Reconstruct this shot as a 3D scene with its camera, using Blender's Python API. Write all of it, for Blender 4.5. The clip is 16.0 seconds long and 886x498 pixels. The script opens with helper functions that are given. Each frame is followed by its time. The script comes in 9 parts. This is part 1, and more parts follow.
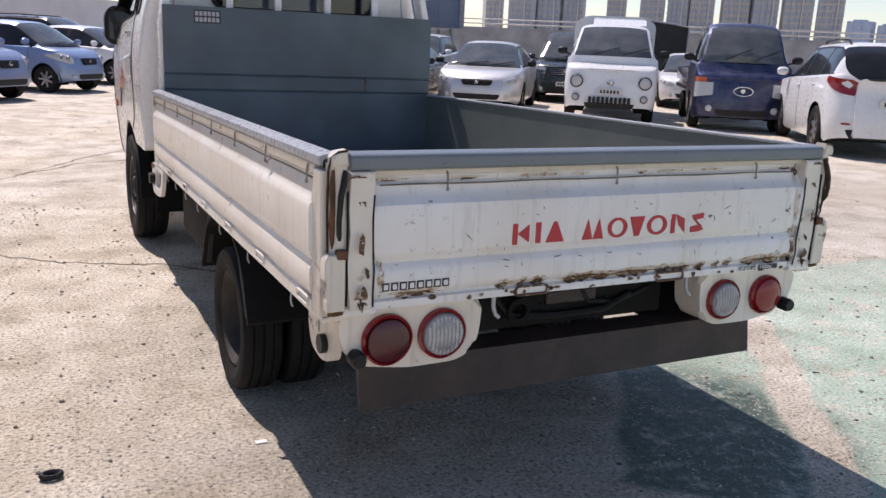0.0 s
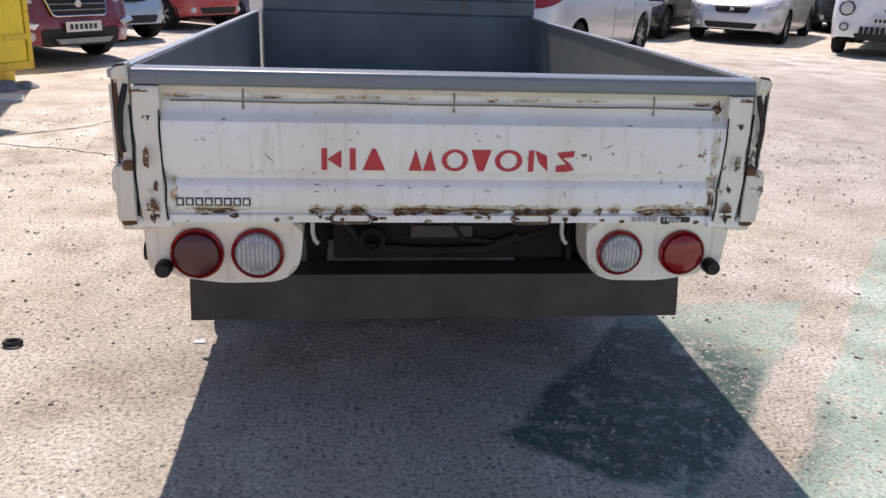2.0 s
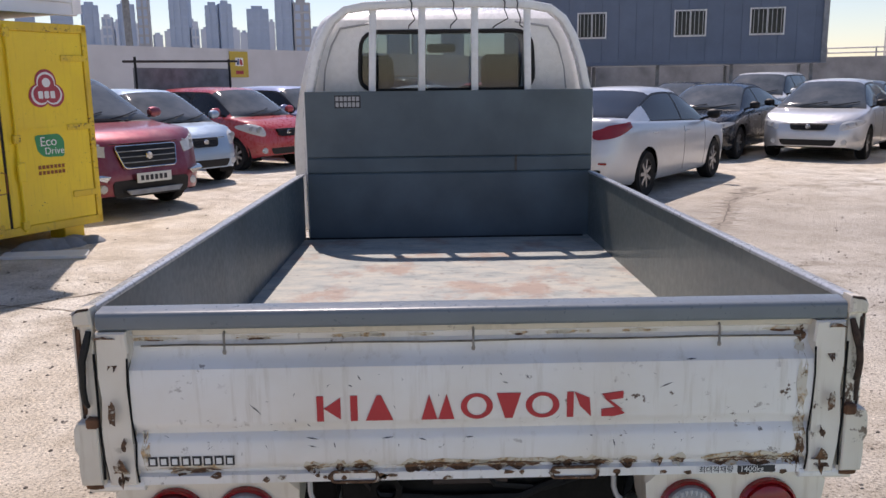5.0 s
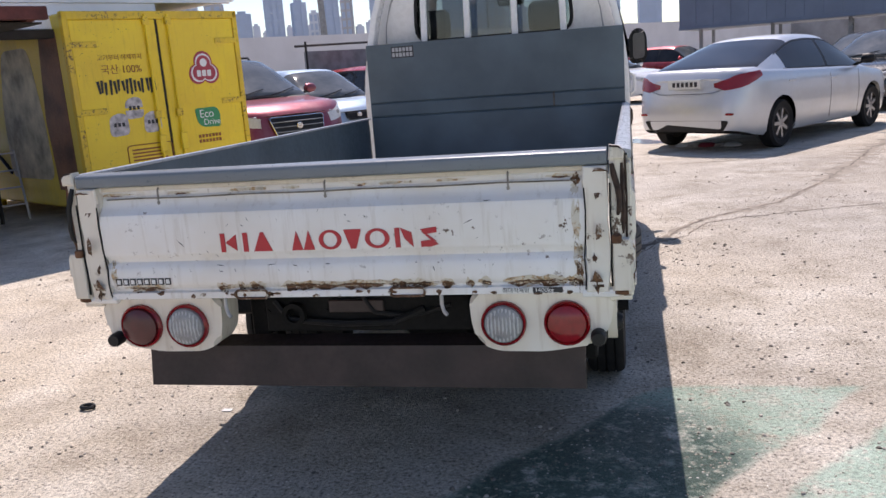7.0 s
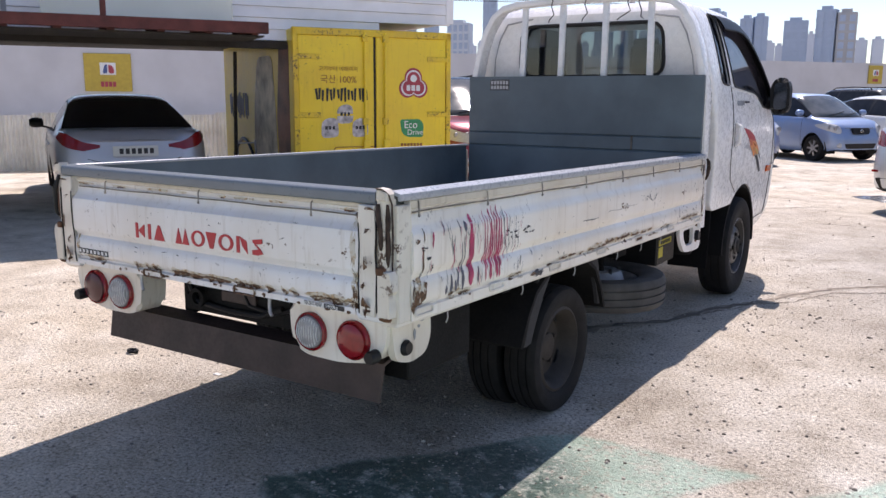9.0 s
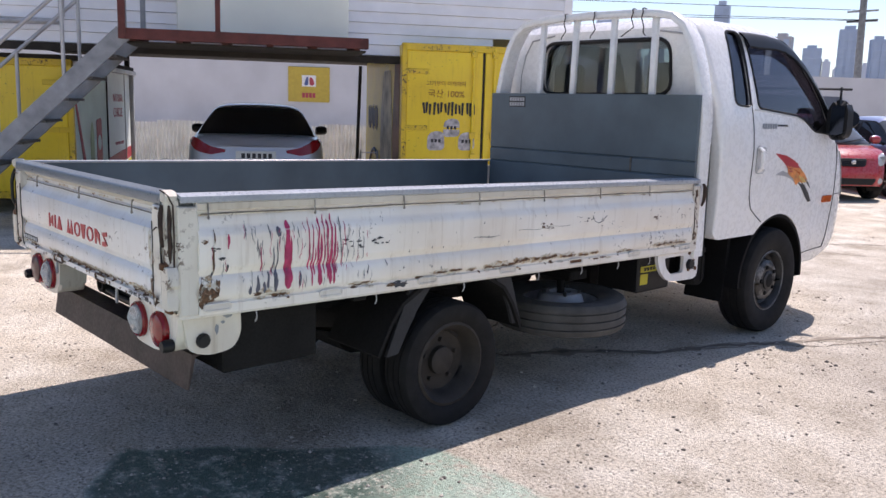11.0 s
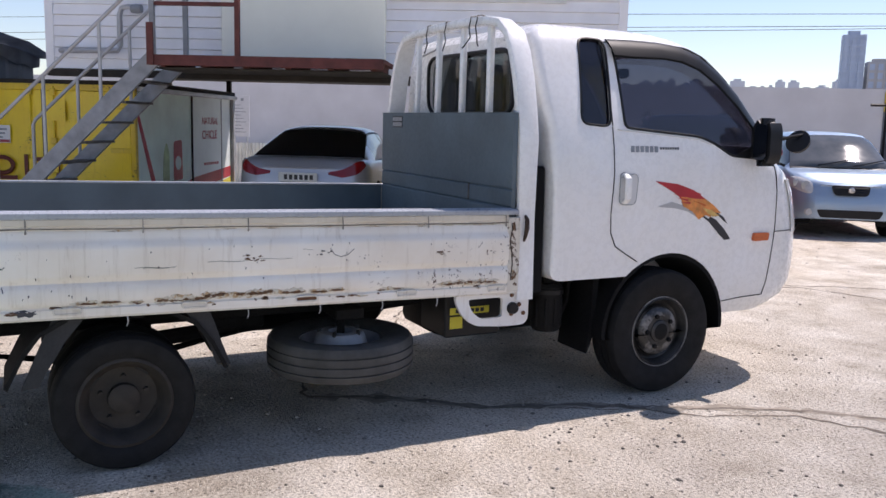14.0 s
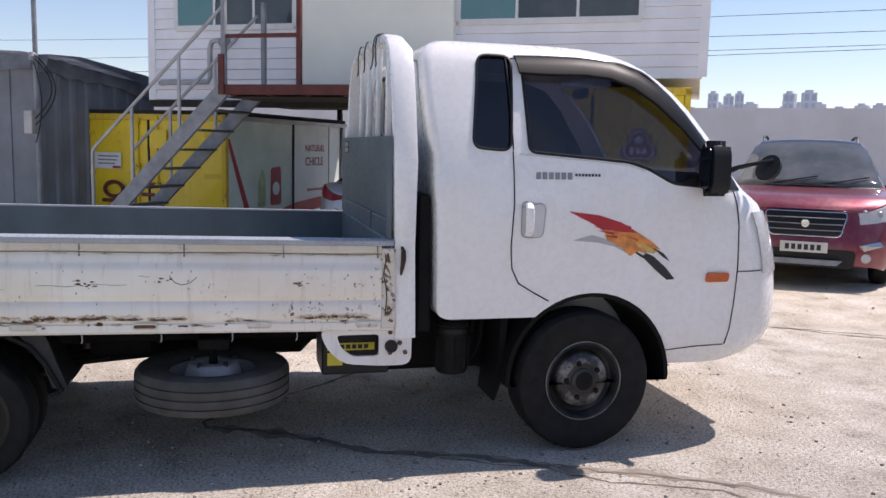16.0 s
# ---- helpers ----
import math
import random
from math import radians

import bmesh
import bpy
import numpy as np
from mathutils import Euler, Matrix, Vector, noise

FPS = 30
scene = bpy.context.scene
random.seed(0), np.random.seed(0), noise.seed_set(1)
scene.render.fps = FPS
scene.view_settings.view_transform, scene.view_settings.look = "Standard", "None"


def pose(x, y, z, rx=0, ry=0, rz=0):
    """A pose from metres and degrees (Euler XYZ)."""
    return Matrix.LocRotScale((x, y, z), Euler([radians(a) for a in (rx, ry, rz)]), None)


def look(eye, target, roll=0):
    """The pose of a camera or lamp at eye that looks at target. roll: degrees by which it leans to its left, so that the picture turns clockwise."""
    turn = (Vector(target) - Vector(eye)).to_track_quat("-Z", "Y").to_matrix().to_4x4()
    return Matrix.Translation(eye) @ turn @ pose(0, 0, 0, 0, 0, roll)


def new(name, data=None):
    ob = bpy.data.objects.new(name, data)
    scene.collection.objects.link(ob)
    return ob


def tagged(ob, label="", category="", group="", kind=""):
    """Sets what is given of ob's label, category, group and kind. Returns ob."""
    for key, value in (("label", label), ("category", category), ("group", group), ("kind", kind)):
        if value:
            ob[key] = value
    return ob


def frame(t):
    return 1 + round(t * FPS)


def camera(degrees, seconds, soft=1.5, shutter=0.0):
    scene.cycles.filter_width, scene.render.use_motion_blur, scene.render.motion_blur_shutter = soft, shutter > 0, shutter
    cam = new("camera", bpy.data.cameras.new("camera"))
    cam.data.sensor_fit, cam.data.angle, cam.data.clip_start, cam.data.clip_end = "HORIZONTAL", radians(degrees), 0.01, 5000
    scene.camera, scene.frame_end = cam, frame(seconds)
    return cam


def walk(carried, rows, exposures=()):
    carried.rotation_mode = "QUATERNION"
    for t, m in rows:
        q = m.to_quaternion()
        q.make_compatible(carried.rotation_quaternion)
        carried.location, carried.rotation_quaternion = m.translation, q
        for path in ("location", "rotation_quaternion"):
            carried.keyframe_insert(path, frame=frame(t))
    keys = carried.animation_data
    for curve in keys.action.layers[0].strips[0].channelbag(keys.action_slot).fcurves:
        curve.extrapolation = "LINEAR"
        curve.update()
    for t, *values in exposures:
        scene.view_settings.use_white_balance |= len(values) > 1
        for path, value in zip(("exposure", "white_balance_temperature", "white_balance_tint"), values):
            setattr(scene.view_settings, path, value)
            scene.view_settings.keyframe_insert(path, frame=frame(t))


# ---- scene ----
cam = camera(55.8, 16.0)
PATH = [
    (0, (-1.451, -1.845, 1.343), (-0.582, -0.107, 0.871), 2.6),
    (0.5, (-1.131, -2.033, 1.341), (-0.475, -0.199, 0.888), 2.4),
    (1, (-0.792, -2.218, 1.344), (-0.319, -0.328, 0.891), 1.9),
    (1.5, (-0.49, -2.201, 1.324), (-0.135, -0.296, 0.828), 2.1),
    (2, (-0.26, -2.101, 1.36), (-0.041, -0.225, 0.704), 2.1),
    (2.5, (-0.113, -1.866, 1.526), (0.0, 0.0, 0.816), 2.4),
    (3, (-0.116, -1.561, 1.66), (-0.066, 0.335, 1.027), 1.3),
    (3.2, (-0.11, -1.467, 1.702), (-0.08, 0.437, 1.091), 0.7),
    (5.3, (-0.084, -1.819, 1.46), (-0.056, 0.144, 1.074), -1.0),
    (5.5, (0.0, -1.956, 1.39), (-0.015, 0.0, 0.973), -2.1),
    (6, (0.202, -2.196, 1.333), (0.064, -0.265, 0.83), -4.8),
    (6.5, (0.482, -2.216, 1.332), (0.211, -0.289, 0.87), -4.0),
    (7, (0.834, -2.226, 1.326), (0.402, -0.32, 0.903), -4.3),
    (7.5, (1.27, -2.237, 1.361), (0.644, -0.38, 0.963), -3.8),
    (8, (1.591, -2.12, 1.351), (0.788, -0.328, 0.969), -2.2),
    (8.2, (1.725, -2.088, 1.352), (0.853, -0.327, 0.98), -1.5),
    (10.3, (3.122, -1.54, 1.382), (1.786, -0.094, 1.029), 1.5),
    (10.5, (3.214, -1.447, 1.381), (1.833, -0.042, 1.035), 1.7),
    (11, (3.374, -1.128, 1.382), (1.913, 0.197, 1.05), 1.7),
    (11.5, (3.585, -0.831, 1.383), (2.027, 0.387, 1.085), 1.7),
    (12, (3.795, -0.493, 1.414), (2.165, 0.631, 1.13), 2.1),
    (12.5, (3.914, -0.148, 1.413), (2.25, 0.924, 1.128), 1.6),
    (13, (4.075, 0.21, 1.406), (2.382, 1.24, 1.134), 1.2),
    (13.5, (4.23, 0.557, 1.428), (2.507, 1.533, 1.149), 2.0),
    (14, (4.27, 0.926, 1.429), (2.509, 1.827, 1.135), 1.5),
    (14.5, (4.375, 1.295, 1.43), (2.549, 2.068, 1.165), 0.8),
    (15, (4.439, 1.656, 1.446), (2.573, 2.33, 1.193), 1.6),
    (15.5, (4.44, 2.019, 1.462), (2.545, 2.609, 1.212), 1.5),
    (16, (4.511, 2.392, 1.45), (2.585, 2.872, 1.209), 1.3),
]
walk(cam, [(t, look(eye, target, roll)) for t, eye, target, roll in PATH], [(0, 0.08, 6900, 22), (0.5, 0.13, 6900, 22), (1.5, 0.13, 6900, 22), (2.5, 0.30, 6950, 22), (3.0, 0.26, 6950, 22), (5.3, -0.10, 6900, 22), (5.6, -0.08, 6900, 22), (6.0, 0.22, 6950, 22), (6.5, 0.25, 6900, 22), (7, 0.18, 6850, 22), (8, 0.24, 6800, 22), (10.5, 0.25, 6750, 22), (12.5, 0.33, 6700, 22), (13.2, 0.20, 6700, 22), (13.5, 0.14, 6650, 22), (15, 0.18, 6700, 22), (16, 0.11, 6700, 22)])

# ---- daylight: clear sky, high sun in front of the truck and a little to its left ----
SUN_AWAY = Vector((0.13, -0.58, -1.0)).normalized()   # the way the sunlight travels
world = bpy.data.worlds.new("daylight")
scene.world = world
world.use_nodes = True
wn = world.node_tree.nodes
sky = wn.new("ShaderNodeTexSky")
sky.sky_type = 'NISHITA'
sky.sun_disc = False
sky.sun_elevation = math.asin(-SUN_AWAY.z)
sky.sun_rotation = math.atan2(-SUN_AWAY.x, -SUN_AWAY.y)
sky.dust_density = 0.2
sky.air_density = 1.0
sky.ozone_density = 2.2
wn["Background"].inputs["Strength"].default_value = 0.132
world.node_tree.links.new(sky.outputs[0], wn["Background"].inputs["Color"])
sun = new("sun", bpy.data.lights.new("sun", 'SUN'))
sun.data.energy = 4.6
sun.data.angle = radians(0.53)
sun.data.color = (1.0, 0.965, 0.91)
sun.matrix_world = Matrix.Translation((0, 0, 30)) @ SUN_AWAY.to_track_quat('-Z', 'Y').to_matrix().to_4x4()

# ---- mesh helpers ----
def bmn():
    return bmesh.new()


def finish(bm, name, mat, sharp=35.0):
    bmesh.ops.recalc_face_normals(bm, faces=bm.faces)
    lim = radians(sharp)
    for f in bm.faces:
        f.smooth = True
    for e in bm.edges:
        if len(e.link_faces) == 2 and e.calc_face_angle(0.0) > lim:
            e.smooth = False
    me = bpy.data.meshes.new(name)
    bm.to_mesh(me)
    bm.free()
    for m in (mat if isinstance(mat, (list, tuple)) else [mat]):
        me.materials.append(m)
    return me


def part(name, bm, mat, parent=None, label="", sharp=35.0, col=None):
    """One mesh object, in its parent's coordinates."""
    ob = new(name, finish(bm, name, mat, sharp))
    ob.parent = parent
    if label:
        ob["label"] = label
    if col:
        ob.color = (*col, 1.0)
    return ob


def thing(name, label, category, m=None, group="", kind=""):
    ob = new(name)
    ob.empty_display_size = 0.1
    if m is not None:
        ob.matrix_world = m
    return tagged(ob, label, category, group, kind)


def box(bm, x0, x1, y0, y1, z0, z1, bev=0.0, seg=1):
    r = bmesh.ops.create_cube(bm, size=1.0)
    vs = r["verts"]
    for v in vs:
        v.co = Vector(((x0 + x1) / 2 + v.co.x * (x1 - x0), (y0 + y1) / 2 + v.co.y * (y1 - y0), (z0 + z1) / 2 + v.co.z * (z1 - z0)))
    if bev > 0:
        es = list({e for v in vs for e in v.link_edges})
        bmesh.ops.bevel(bm, geom=es, offset=bev, segments=seg, affect='EDGES', profile=0.5)
    return bm


def beam(bm, a, b, w, h, up=(0, 0, 1)):
    """A bar of section w x h from a to b."""
    a, b = Vector(a), Vector(b)
    d = (b - a).normalized()
    s = d.cross(Vector(up))
    s = s.normalized() if s.length > 1e-4 else Vector((1, 0, 0))
    t = s.cross(d)
    vs = [bm.verts.new(p + s * (w / 2 * i) + t * (h / 2 * j)) for p in (a, b) for i, j in ((-1, -1), (1, -1), (1, 1), (-1, 1))]
    for q in ((0, 1, 2, 3), (7, 6, 5, 4), (0, 4, 5, 1), (1, 5, 6, 2), (2, 6, 7, 3), (3, 7, 4, 0)):
        bm.faces.new([vs[k] for k in q])
    return bm


def tube(bm, pts, r, n=8, flat=1.0, side=None, caps=True):
    """A round (or flattened) bar along points; flat scales it across `side`."""
    pts = [Vector(p) for p in pts]
    rings = []
    ref = Vector(side) if side else None
    for i, p in enumerate(pts):
        d = (pts[min(i + 1, len(pts) - 1)] - pts[max(i - 1, 0)]).normalized()
        if ref is None:
            ref = d.orthogonal()
        s = (ref - d * ref.dot(d)).normalized()
        if not side:
            ref = s
        t = d.cross(s)
        rr = r[i] if isinstance(r, (list, tuple)) else r
        rings.append([bm.verts.new(p + s * (math.cos(a) * rr * flat) + t * (math.sin(a) * rr)) for a in (2 * math.pi * k / n for k in range(n))])
    for a, b in zip(rings, rings[1:]):
        for k in range(n):
            bm.faces.new((a[k], a[(k + 1) % n], b[(k + 1) % n], b[k]))
    if caps:
        bm.faces.new(rings[0][::-1])
        bm.faces.new(rings[-1])
    return bm


def lathe(bm, prof, c=(0, 0, 0), axis='x', n=32, closed=False):
    """Turns (radius, along) points round an axis through c."""
    c = Vector(c)
    rings = []
    for r, a in prof:
        ring = []
        for k in range(n):
            t = 2 * math.pi * k / n
            u, v = r * math.cos(t), r * math.sin(t)
            ring.append(bm.verts.new(c + (Vector((a, u, v)) if axis == 'x' else Vector((u, a, v)) if axis == 'y' else Vector((u, v, a)))))
        rings.append(ring)
    pairs = list(zip(rings, rings[1:])) + ([(rings[-1], rings[0])] if closed else [])
    for a, b in pairs:
        for k in range(n):
            bm.faces.new((a[k], a[(k + 1) % n], b[(k + 1) % n], b[k]))
    if not closed:
        if prof[0][0] > 1e-5:
            bm.faces.new(rings[0][::-1])
        if prof[-1][0] > 1e-5:
            bm.faces.new(rings[-1])
    bmesh.ops.remove_doubles(bm, verts=bm.verts, dist=1e-5)
    return bm


def prism(bm, poly, a0, a1, plane='yz', bev=0.0):
    """A polygon of the plane, drawn out along the third axis from a0 to a1."""
    def at(p, a):
        return {'yz': (a, p[0], p[1]), 'xz': (p[0], a, p[1]), 'xy': (p[0], p[1], a)}[plane]
    lo = [bm.verts.new(at(p, a0)) for p in poly]
    hi = [bm.verts.new(at(p, a1)) for p in poly]
    n = len(poly)
    fs = [bm.faces.new(lo[::-1]), bm.faces.new(hi)]
    fs += [bm.faces.new((lo[k], lo[(k + 1) % n], hi[(k + 1) % n], hi[k])) for k in range(n)]
    if bev:
        es = list({e for f in fs[:2] for e in f.edges})
        bmesh.ops.bevel(bm, geom=es, offset=bev, segments=1, affect='EDGES', profile=0.5)
    return bm


def loft(bm, rings, cap0=True, cap1=True, closed=True):
    vr = [[bm.verts.new(p) for p in r] for r in rings]
    faces = []
    n = len(vr[0])
    for a, b in zip(vr, vr[1:]):
        row = []
        for k in range(n if closed else n - 1):
            row.append(bm.faces.new((a[k], a[(k + 1) % n], b[(k + 1) % n], b[k])))
        faces.append(row)
    if cap0:
        bm.faces.new(vr[0][::-1])
    if cap1:
        bm.faces.new(vr[-1])
    return faces


def rounded(poly, r, n=4):
    """A polygon with rounded corners."""
    out = []
    m = len(poly)
    for i, p in enumerate(poly):
        p = Vector(p)
        a, b = Vector(poly[i - 1]) - p, Vector(poly[(i + 1) % m]) - p
        k = min(r, a.length * 0.45, b.length * 0.45)
        p0, p1 = p + a.normalized() * k, p + b.normalized() * k
        for j in range(n + 1):
            t = j / n
            out.append(tuple(p0 * (1 - t) ** 2 + p * 2 * t * (1 - t) + p1 * t * t))
    return out


def interp(x, pts):
    """Straight lines between (x, value) points."""
    if x <= pts[0][0]:
        return pts[0][1]
    for (a, va), (b, vb) in zip(pts, pts[1:]):
        if x <= b:
            return va + (vb - va) * (x - a) / (b - a)
    return pts[-1][1]


def glide(x, pts):
    """As interp, but eased at the points (monotone cubic)."""
    if x <= pts[0][0]:
        return pts[0][1]
    n = len(pts)
    d = [(pts[i + 1][1] - pts[i][1]) / (pts[i + 1][0] - pts[i][0]) for i in range(n - 1)]
    m = [d[0]] + [0 if d[i - 1] * d[i] <= 0 else 2 * d[i - 1] * d[i] / (d[i - 1] + d[i]) for i in range(1, n - 1)] + [d[-1]]
    for i in range(n - 1):
        if x <= pts[i + 1][0]:
            h = pts[i + 1][0] - pts[i][0]
            t = (x - pts[i][0]) / h
            return ((2 * t ** 3 - 3 * t * t + 1) * pts[i][1] + (t ** 3 - 2 * t * t + t) * h * m[i]
                    + (-2 * t ** 3 + 3 * t * t) * pts[i + 1][1] + (t ** 3 - t * t) * h * m[i + 1])
    return pts[-1][1]


def carved(solid, cutters):
    """The mesh of a closed solid with closed cutters taken away."""
    me = bpy.data.meshes.new("tmp")
    bmesh.ops.recalc_face_normals(solid, faces=solid.faces)
    solid.to_mesh(me)
    solid.free()
    ob = new("tmp", me)
    tmp = [ob]
    for c in cutters:
        bmesh.ops.recalc_face_normals(c, faces=c.faces)
        cm = bpy.data.meshes.new("tmp")
        c.to_mesh(cm)
        c.free()
        co = new("tmp", cm)
        tmp.append(co)
        md = ob.modifiers.new("cut", 'BOOLEAN')
        md.operation, md.solver, md.object = 'DIFFERENCE', 'EXACT', co
    bpy.context.view_layer.update()
    ev = ob.evaluated_get(bpy.context.evaluated_depsgraph_get())
    out = bmesh.new()
    out.from_mesh(ev.to_mesh())
    ev.to_mesh_clear()
    for o in tmp:
        m = o.data
        bpy.data.objects.remove(o)
        bpy.data.meshes.remove(m)
    return out

# ---- materials ----
def mat(name):
    m = bpy.data.materials.new(name)
    m.use_nodes = True
    nt = m.node_tree
    return m, nt, nt.nodes["Principled BSDF"]


def node(nt, kind, **inputs):
    nd = nt.nodes.new(kind)
    for k, v in inputs.items():
        nd.inputs[k.replace("_", " ")].default_value = v
    return nd


def coords(nt, scale=(1, 1, 1), space="Object"):
    tc = nt.nodes.new("ShaderNodeTexCoord")
    mp = nt.nodes.new("ShaderNodeMapping")
    mp.inputs["Scale"].default_value = scale
    nt.links.new(tc.outputs[space], mp.inputs["Vector"])
    return mp.outputs[0]


def noise_tex(nt, vec, scale, detail=4.0, rough=0.55):
    nz = node(nt, "ShaderNodeTexNoise", Scale=scale, Detail=detail, Roughness=rough)
    nt.links.new(vec, nz.inputs["Vector"])
    return nz.outputs["Fac"]


def ramp(nt, fac, stops):
    rp = nt.nodes.new("ShaderNodeValToRGB")
    el = rp.color_ramp.elements
    while len(el) < len(stops):
        el.new(0.5)
    for e, (p, c) in zip(el, stops):
        e.position = p
        e.color = (*c, 1.0) if isinstance(c, (tuple, list)) else (c, c, c, 1.0)
    nt.links.new(fac, rp.inputs[0])
    return rp.outputs[0]


def mix(nt, fac, a, b, mode='MIX'):
    mx = nt.nodes.new("ShaderNodeMix")
    mx.data_type, mx.blend_type = 'RGBA', mode
    for sock, v in ((mx.inputs[0], fac), (mx.inputs[6], a), (mx.inputs[7], b)):
        if isinstance(v, bpy.types.NodeSocket):
            nt.links.new(v, sock)
        elif isinstance(v, (tuple, list)):
            sock.default_value = (*v, 1.0)
        else:
            sock.default_value = v
    return mx.outputs[2]


def bump(nt, bsdf, height, strength=0.3, dist=0.01):
    bp = node(nt, "ShaderNodeBump", Strength=strength, Distance=dist)
    nt.links.new(height, bp.inputs["Height"])
    nt.links.new(bp.outputs[0], bsdf.inputs["Normal"])


def plain(name, color, rough=0.5, metal=0.0, vary=0.12, scale=9.0, spec=0.5, grain=0.0, coat=0.0):
    """A surface of one colour with soft stains and a fine grain."""
    m, nt, b = mat(name)
    v = coords(nt)
    f = noise_tex(nt, v, scale, 5.0)
    lo, hi = [tuple(c * k for c in color) for k in (1 - vary, 1 + vary)]
    nt.links.new(ramp(nt, f, ((0.3, lo), (0.7, hi))), b.inputs["Base Color"])
    f2 = noise_tex(nt, v, scale * 14, 3.0)
    nt.links.new(ramp(nt, f2, ((0.3, max(rough - 0.08, 0.02)), (0.7, min(rough + 0.08, 1.0)))), b.inputs["Roughness"])
    b.inputs["Metallic"].default_value = metal
    b.inputs["Specular IOR Level"].default_value = spec
    b.inputs["Coat Weight"].default_value = coat
    b.inputs["Coat Roughness"].default_value = 0.06
    if grain:
        bump(nt, b, f2, grain, 0.004)
    return m


def paint_old(name, color, stain=(0.42, 0.36, 0.27), rust=0.3, rough=0.38, runs=0.5):
    """Old truck paint: yellowed stains, streaks down, rust freckles."""
    m, nt, b = mat(name)
    v = coords(nt)
    big = noise_tex(nt, v, 2.2, 5.0, 0.6)
    streak = noise_tex(nt, coords(nt, (16, 16, 1.2)), 2.0, 5.0, 0.65)
    base = mix(nt, ramp(nt, big, ((0.35, 0.0), (0.75, 0.55))), color, stain)
    base = mix(nt, ramp(nt, streak, ((0.55, 0.0), (0.78, runs))), base, tuple(c * 0.7 for c in stain))
    fine = noise_tex(nt, v, 34.0, 6.0, 0.7)
    spots = noise_tex(nt, v, 3.1, 3.0)
    f = nt.nodes.new("ShaderNodeMath")
    f.operation = 'MULTIPLY'
    nt.links.new(ramp(nt, fine, ((0.68 - 0.1 * rust, 0.0), (0.72 - 0.1 * rust, 1.0))), f.inputs[0])
    nt.links.new(ramp(nt, spots, ((0.5, 0.0), (0.62, 1.0))), f.inputs[1])
    base = mix(nt, f.outputs[0], base, (0.09, 0.045, 0.025))
    nt.links.new(base, b.inputs["Base Color"])
    nt.links.new(ramp(nt, fine, ((0.3, rough - 0.06), (0.7, rough + 0.14))), b.inputs["Roughness"])
    b.inputs["Coat Weight"].default_value = 0.35
    b.inputs["Coat Roughness"].default_value = 0.15
    bump(nt, b, big, 0.06, 0.02)
    return m


def body_paint(name, flake=0.0, rough=0.22, dust=0.25):
    """Car paint in the object's own colour, with dust."""
    m, nt, b = mat(name)
    info = nt.nodes.new("ShaderNodeObjectInfo")
    v = coords(nt)
    f = noise_tex(nt, v, 3.0, 6.0, 0.65)
    base = mix(nt, ramp(nt, f, ((0.35, 0.0), (0.8, dust))), info.outputs["Color"], (0.42, 0.39, 0.34))
    nt.links.new(base, b.inputs["Base Color"])
    b.inputs["Metallic"].default_value = flake
    nt.links.new(ramp(nt, noise_tex(nt, v, 22.0), ((0.3, rough), (0.75, rough + 0.18))), b.inputs["Roughness"])
    b.inputs["Coat Weight"].default_value = 0.6
    b.inputs["Coat Roughness"].default_value = 0.05
    return m


def math_node(nt, op, a, b=None):
    nd = nt.nodes.new("ShaderNodeMath")
    nd.operation = op
    for sock, v in zip(nd.inputs, (a, b)):
        if isinstance(v, bpy.types.NodeSocket):
            nt.links.new(v, sock)
        elif v is not None:
            sock.default_value = v
    return nd.outputs[0]


def glass_mat(name, tint=(0.55, 0.6, 0.62), rough=0.02):
    """Thin tinted pane: part see-through, part mirror."""
    m, nt, b = mat(name)
    out = nt.nodes["Material Output"]
    tr = nt.nodes.new("ShaderNodeBsdfTransparent")
    tr.inputs[0].default_value = (*tint, 1.0)
    gl = nt.nodes.new("ShaderNodeBsdfGlossy")
    gl.inputs["Roughness"].default_value = rough
    lw = nt.nodes.new("ShaderNodeLayerWeight")
    fac = math_node(nt, 'MULTIPLY_ADD', math_node(nt, 'POWER', lw.outputs["Facing"], 4.0), 0.75)
    fac.node.inputs[2].default_value = 0.06
    ms = nt.nodes.new("ShaderNodeMixShader")
    nt.links.new(fac, ms.inputs[0])
    nt.links.new(tr.outputs[0], ms.inputs[1])
    nt.links.new(gl.outputs[0], ms.inputs[2])
    nt.links.new(ms.outputs[0], out.inputs[0])
    return m


def lens_mat(name, color, rough=0.12):
    m, nt, b = mat(name)
    v = coords(nt)
    nt.links.new(ramp(nt, noise_tex(nt, v, 60.0), ((0.3, tuple(c * 0.75 for c in color)), (0.7, color))), b.inputs["Base Color"])
    b.inputs["Roughness"].default_value = rough
    b.inputs["Coat Weight"].default_value = 0.25
    return m


def band(nt, x, lo, hi, soft=0.02):
    """1 between lo and hi, 0 outside."""
    up = nt.nodes.new("ShaderNodeMapRange")
    up.inputs["From Min"].default_value, up.inputs["From Max"].default_value = lo - soft, lo + soft
    dn = nt.nodes.new("ShaderNodeMapRange")
    dn.inputs["From Min"].default_value, dn.inputs["From Max"].default_value = hi - soft, hi + soft
    dn.inputs["To Min"].default_value, dn.inputs["To Max"].default_value = 1.0, 0.0
    nt.links.new(x, up.inputs["Value"])
    nt.links.new(x, dn.inputs["Value"])
    return math_node(nt, 'MULTIPLY', up.outputs[0], dn.outputs[0])


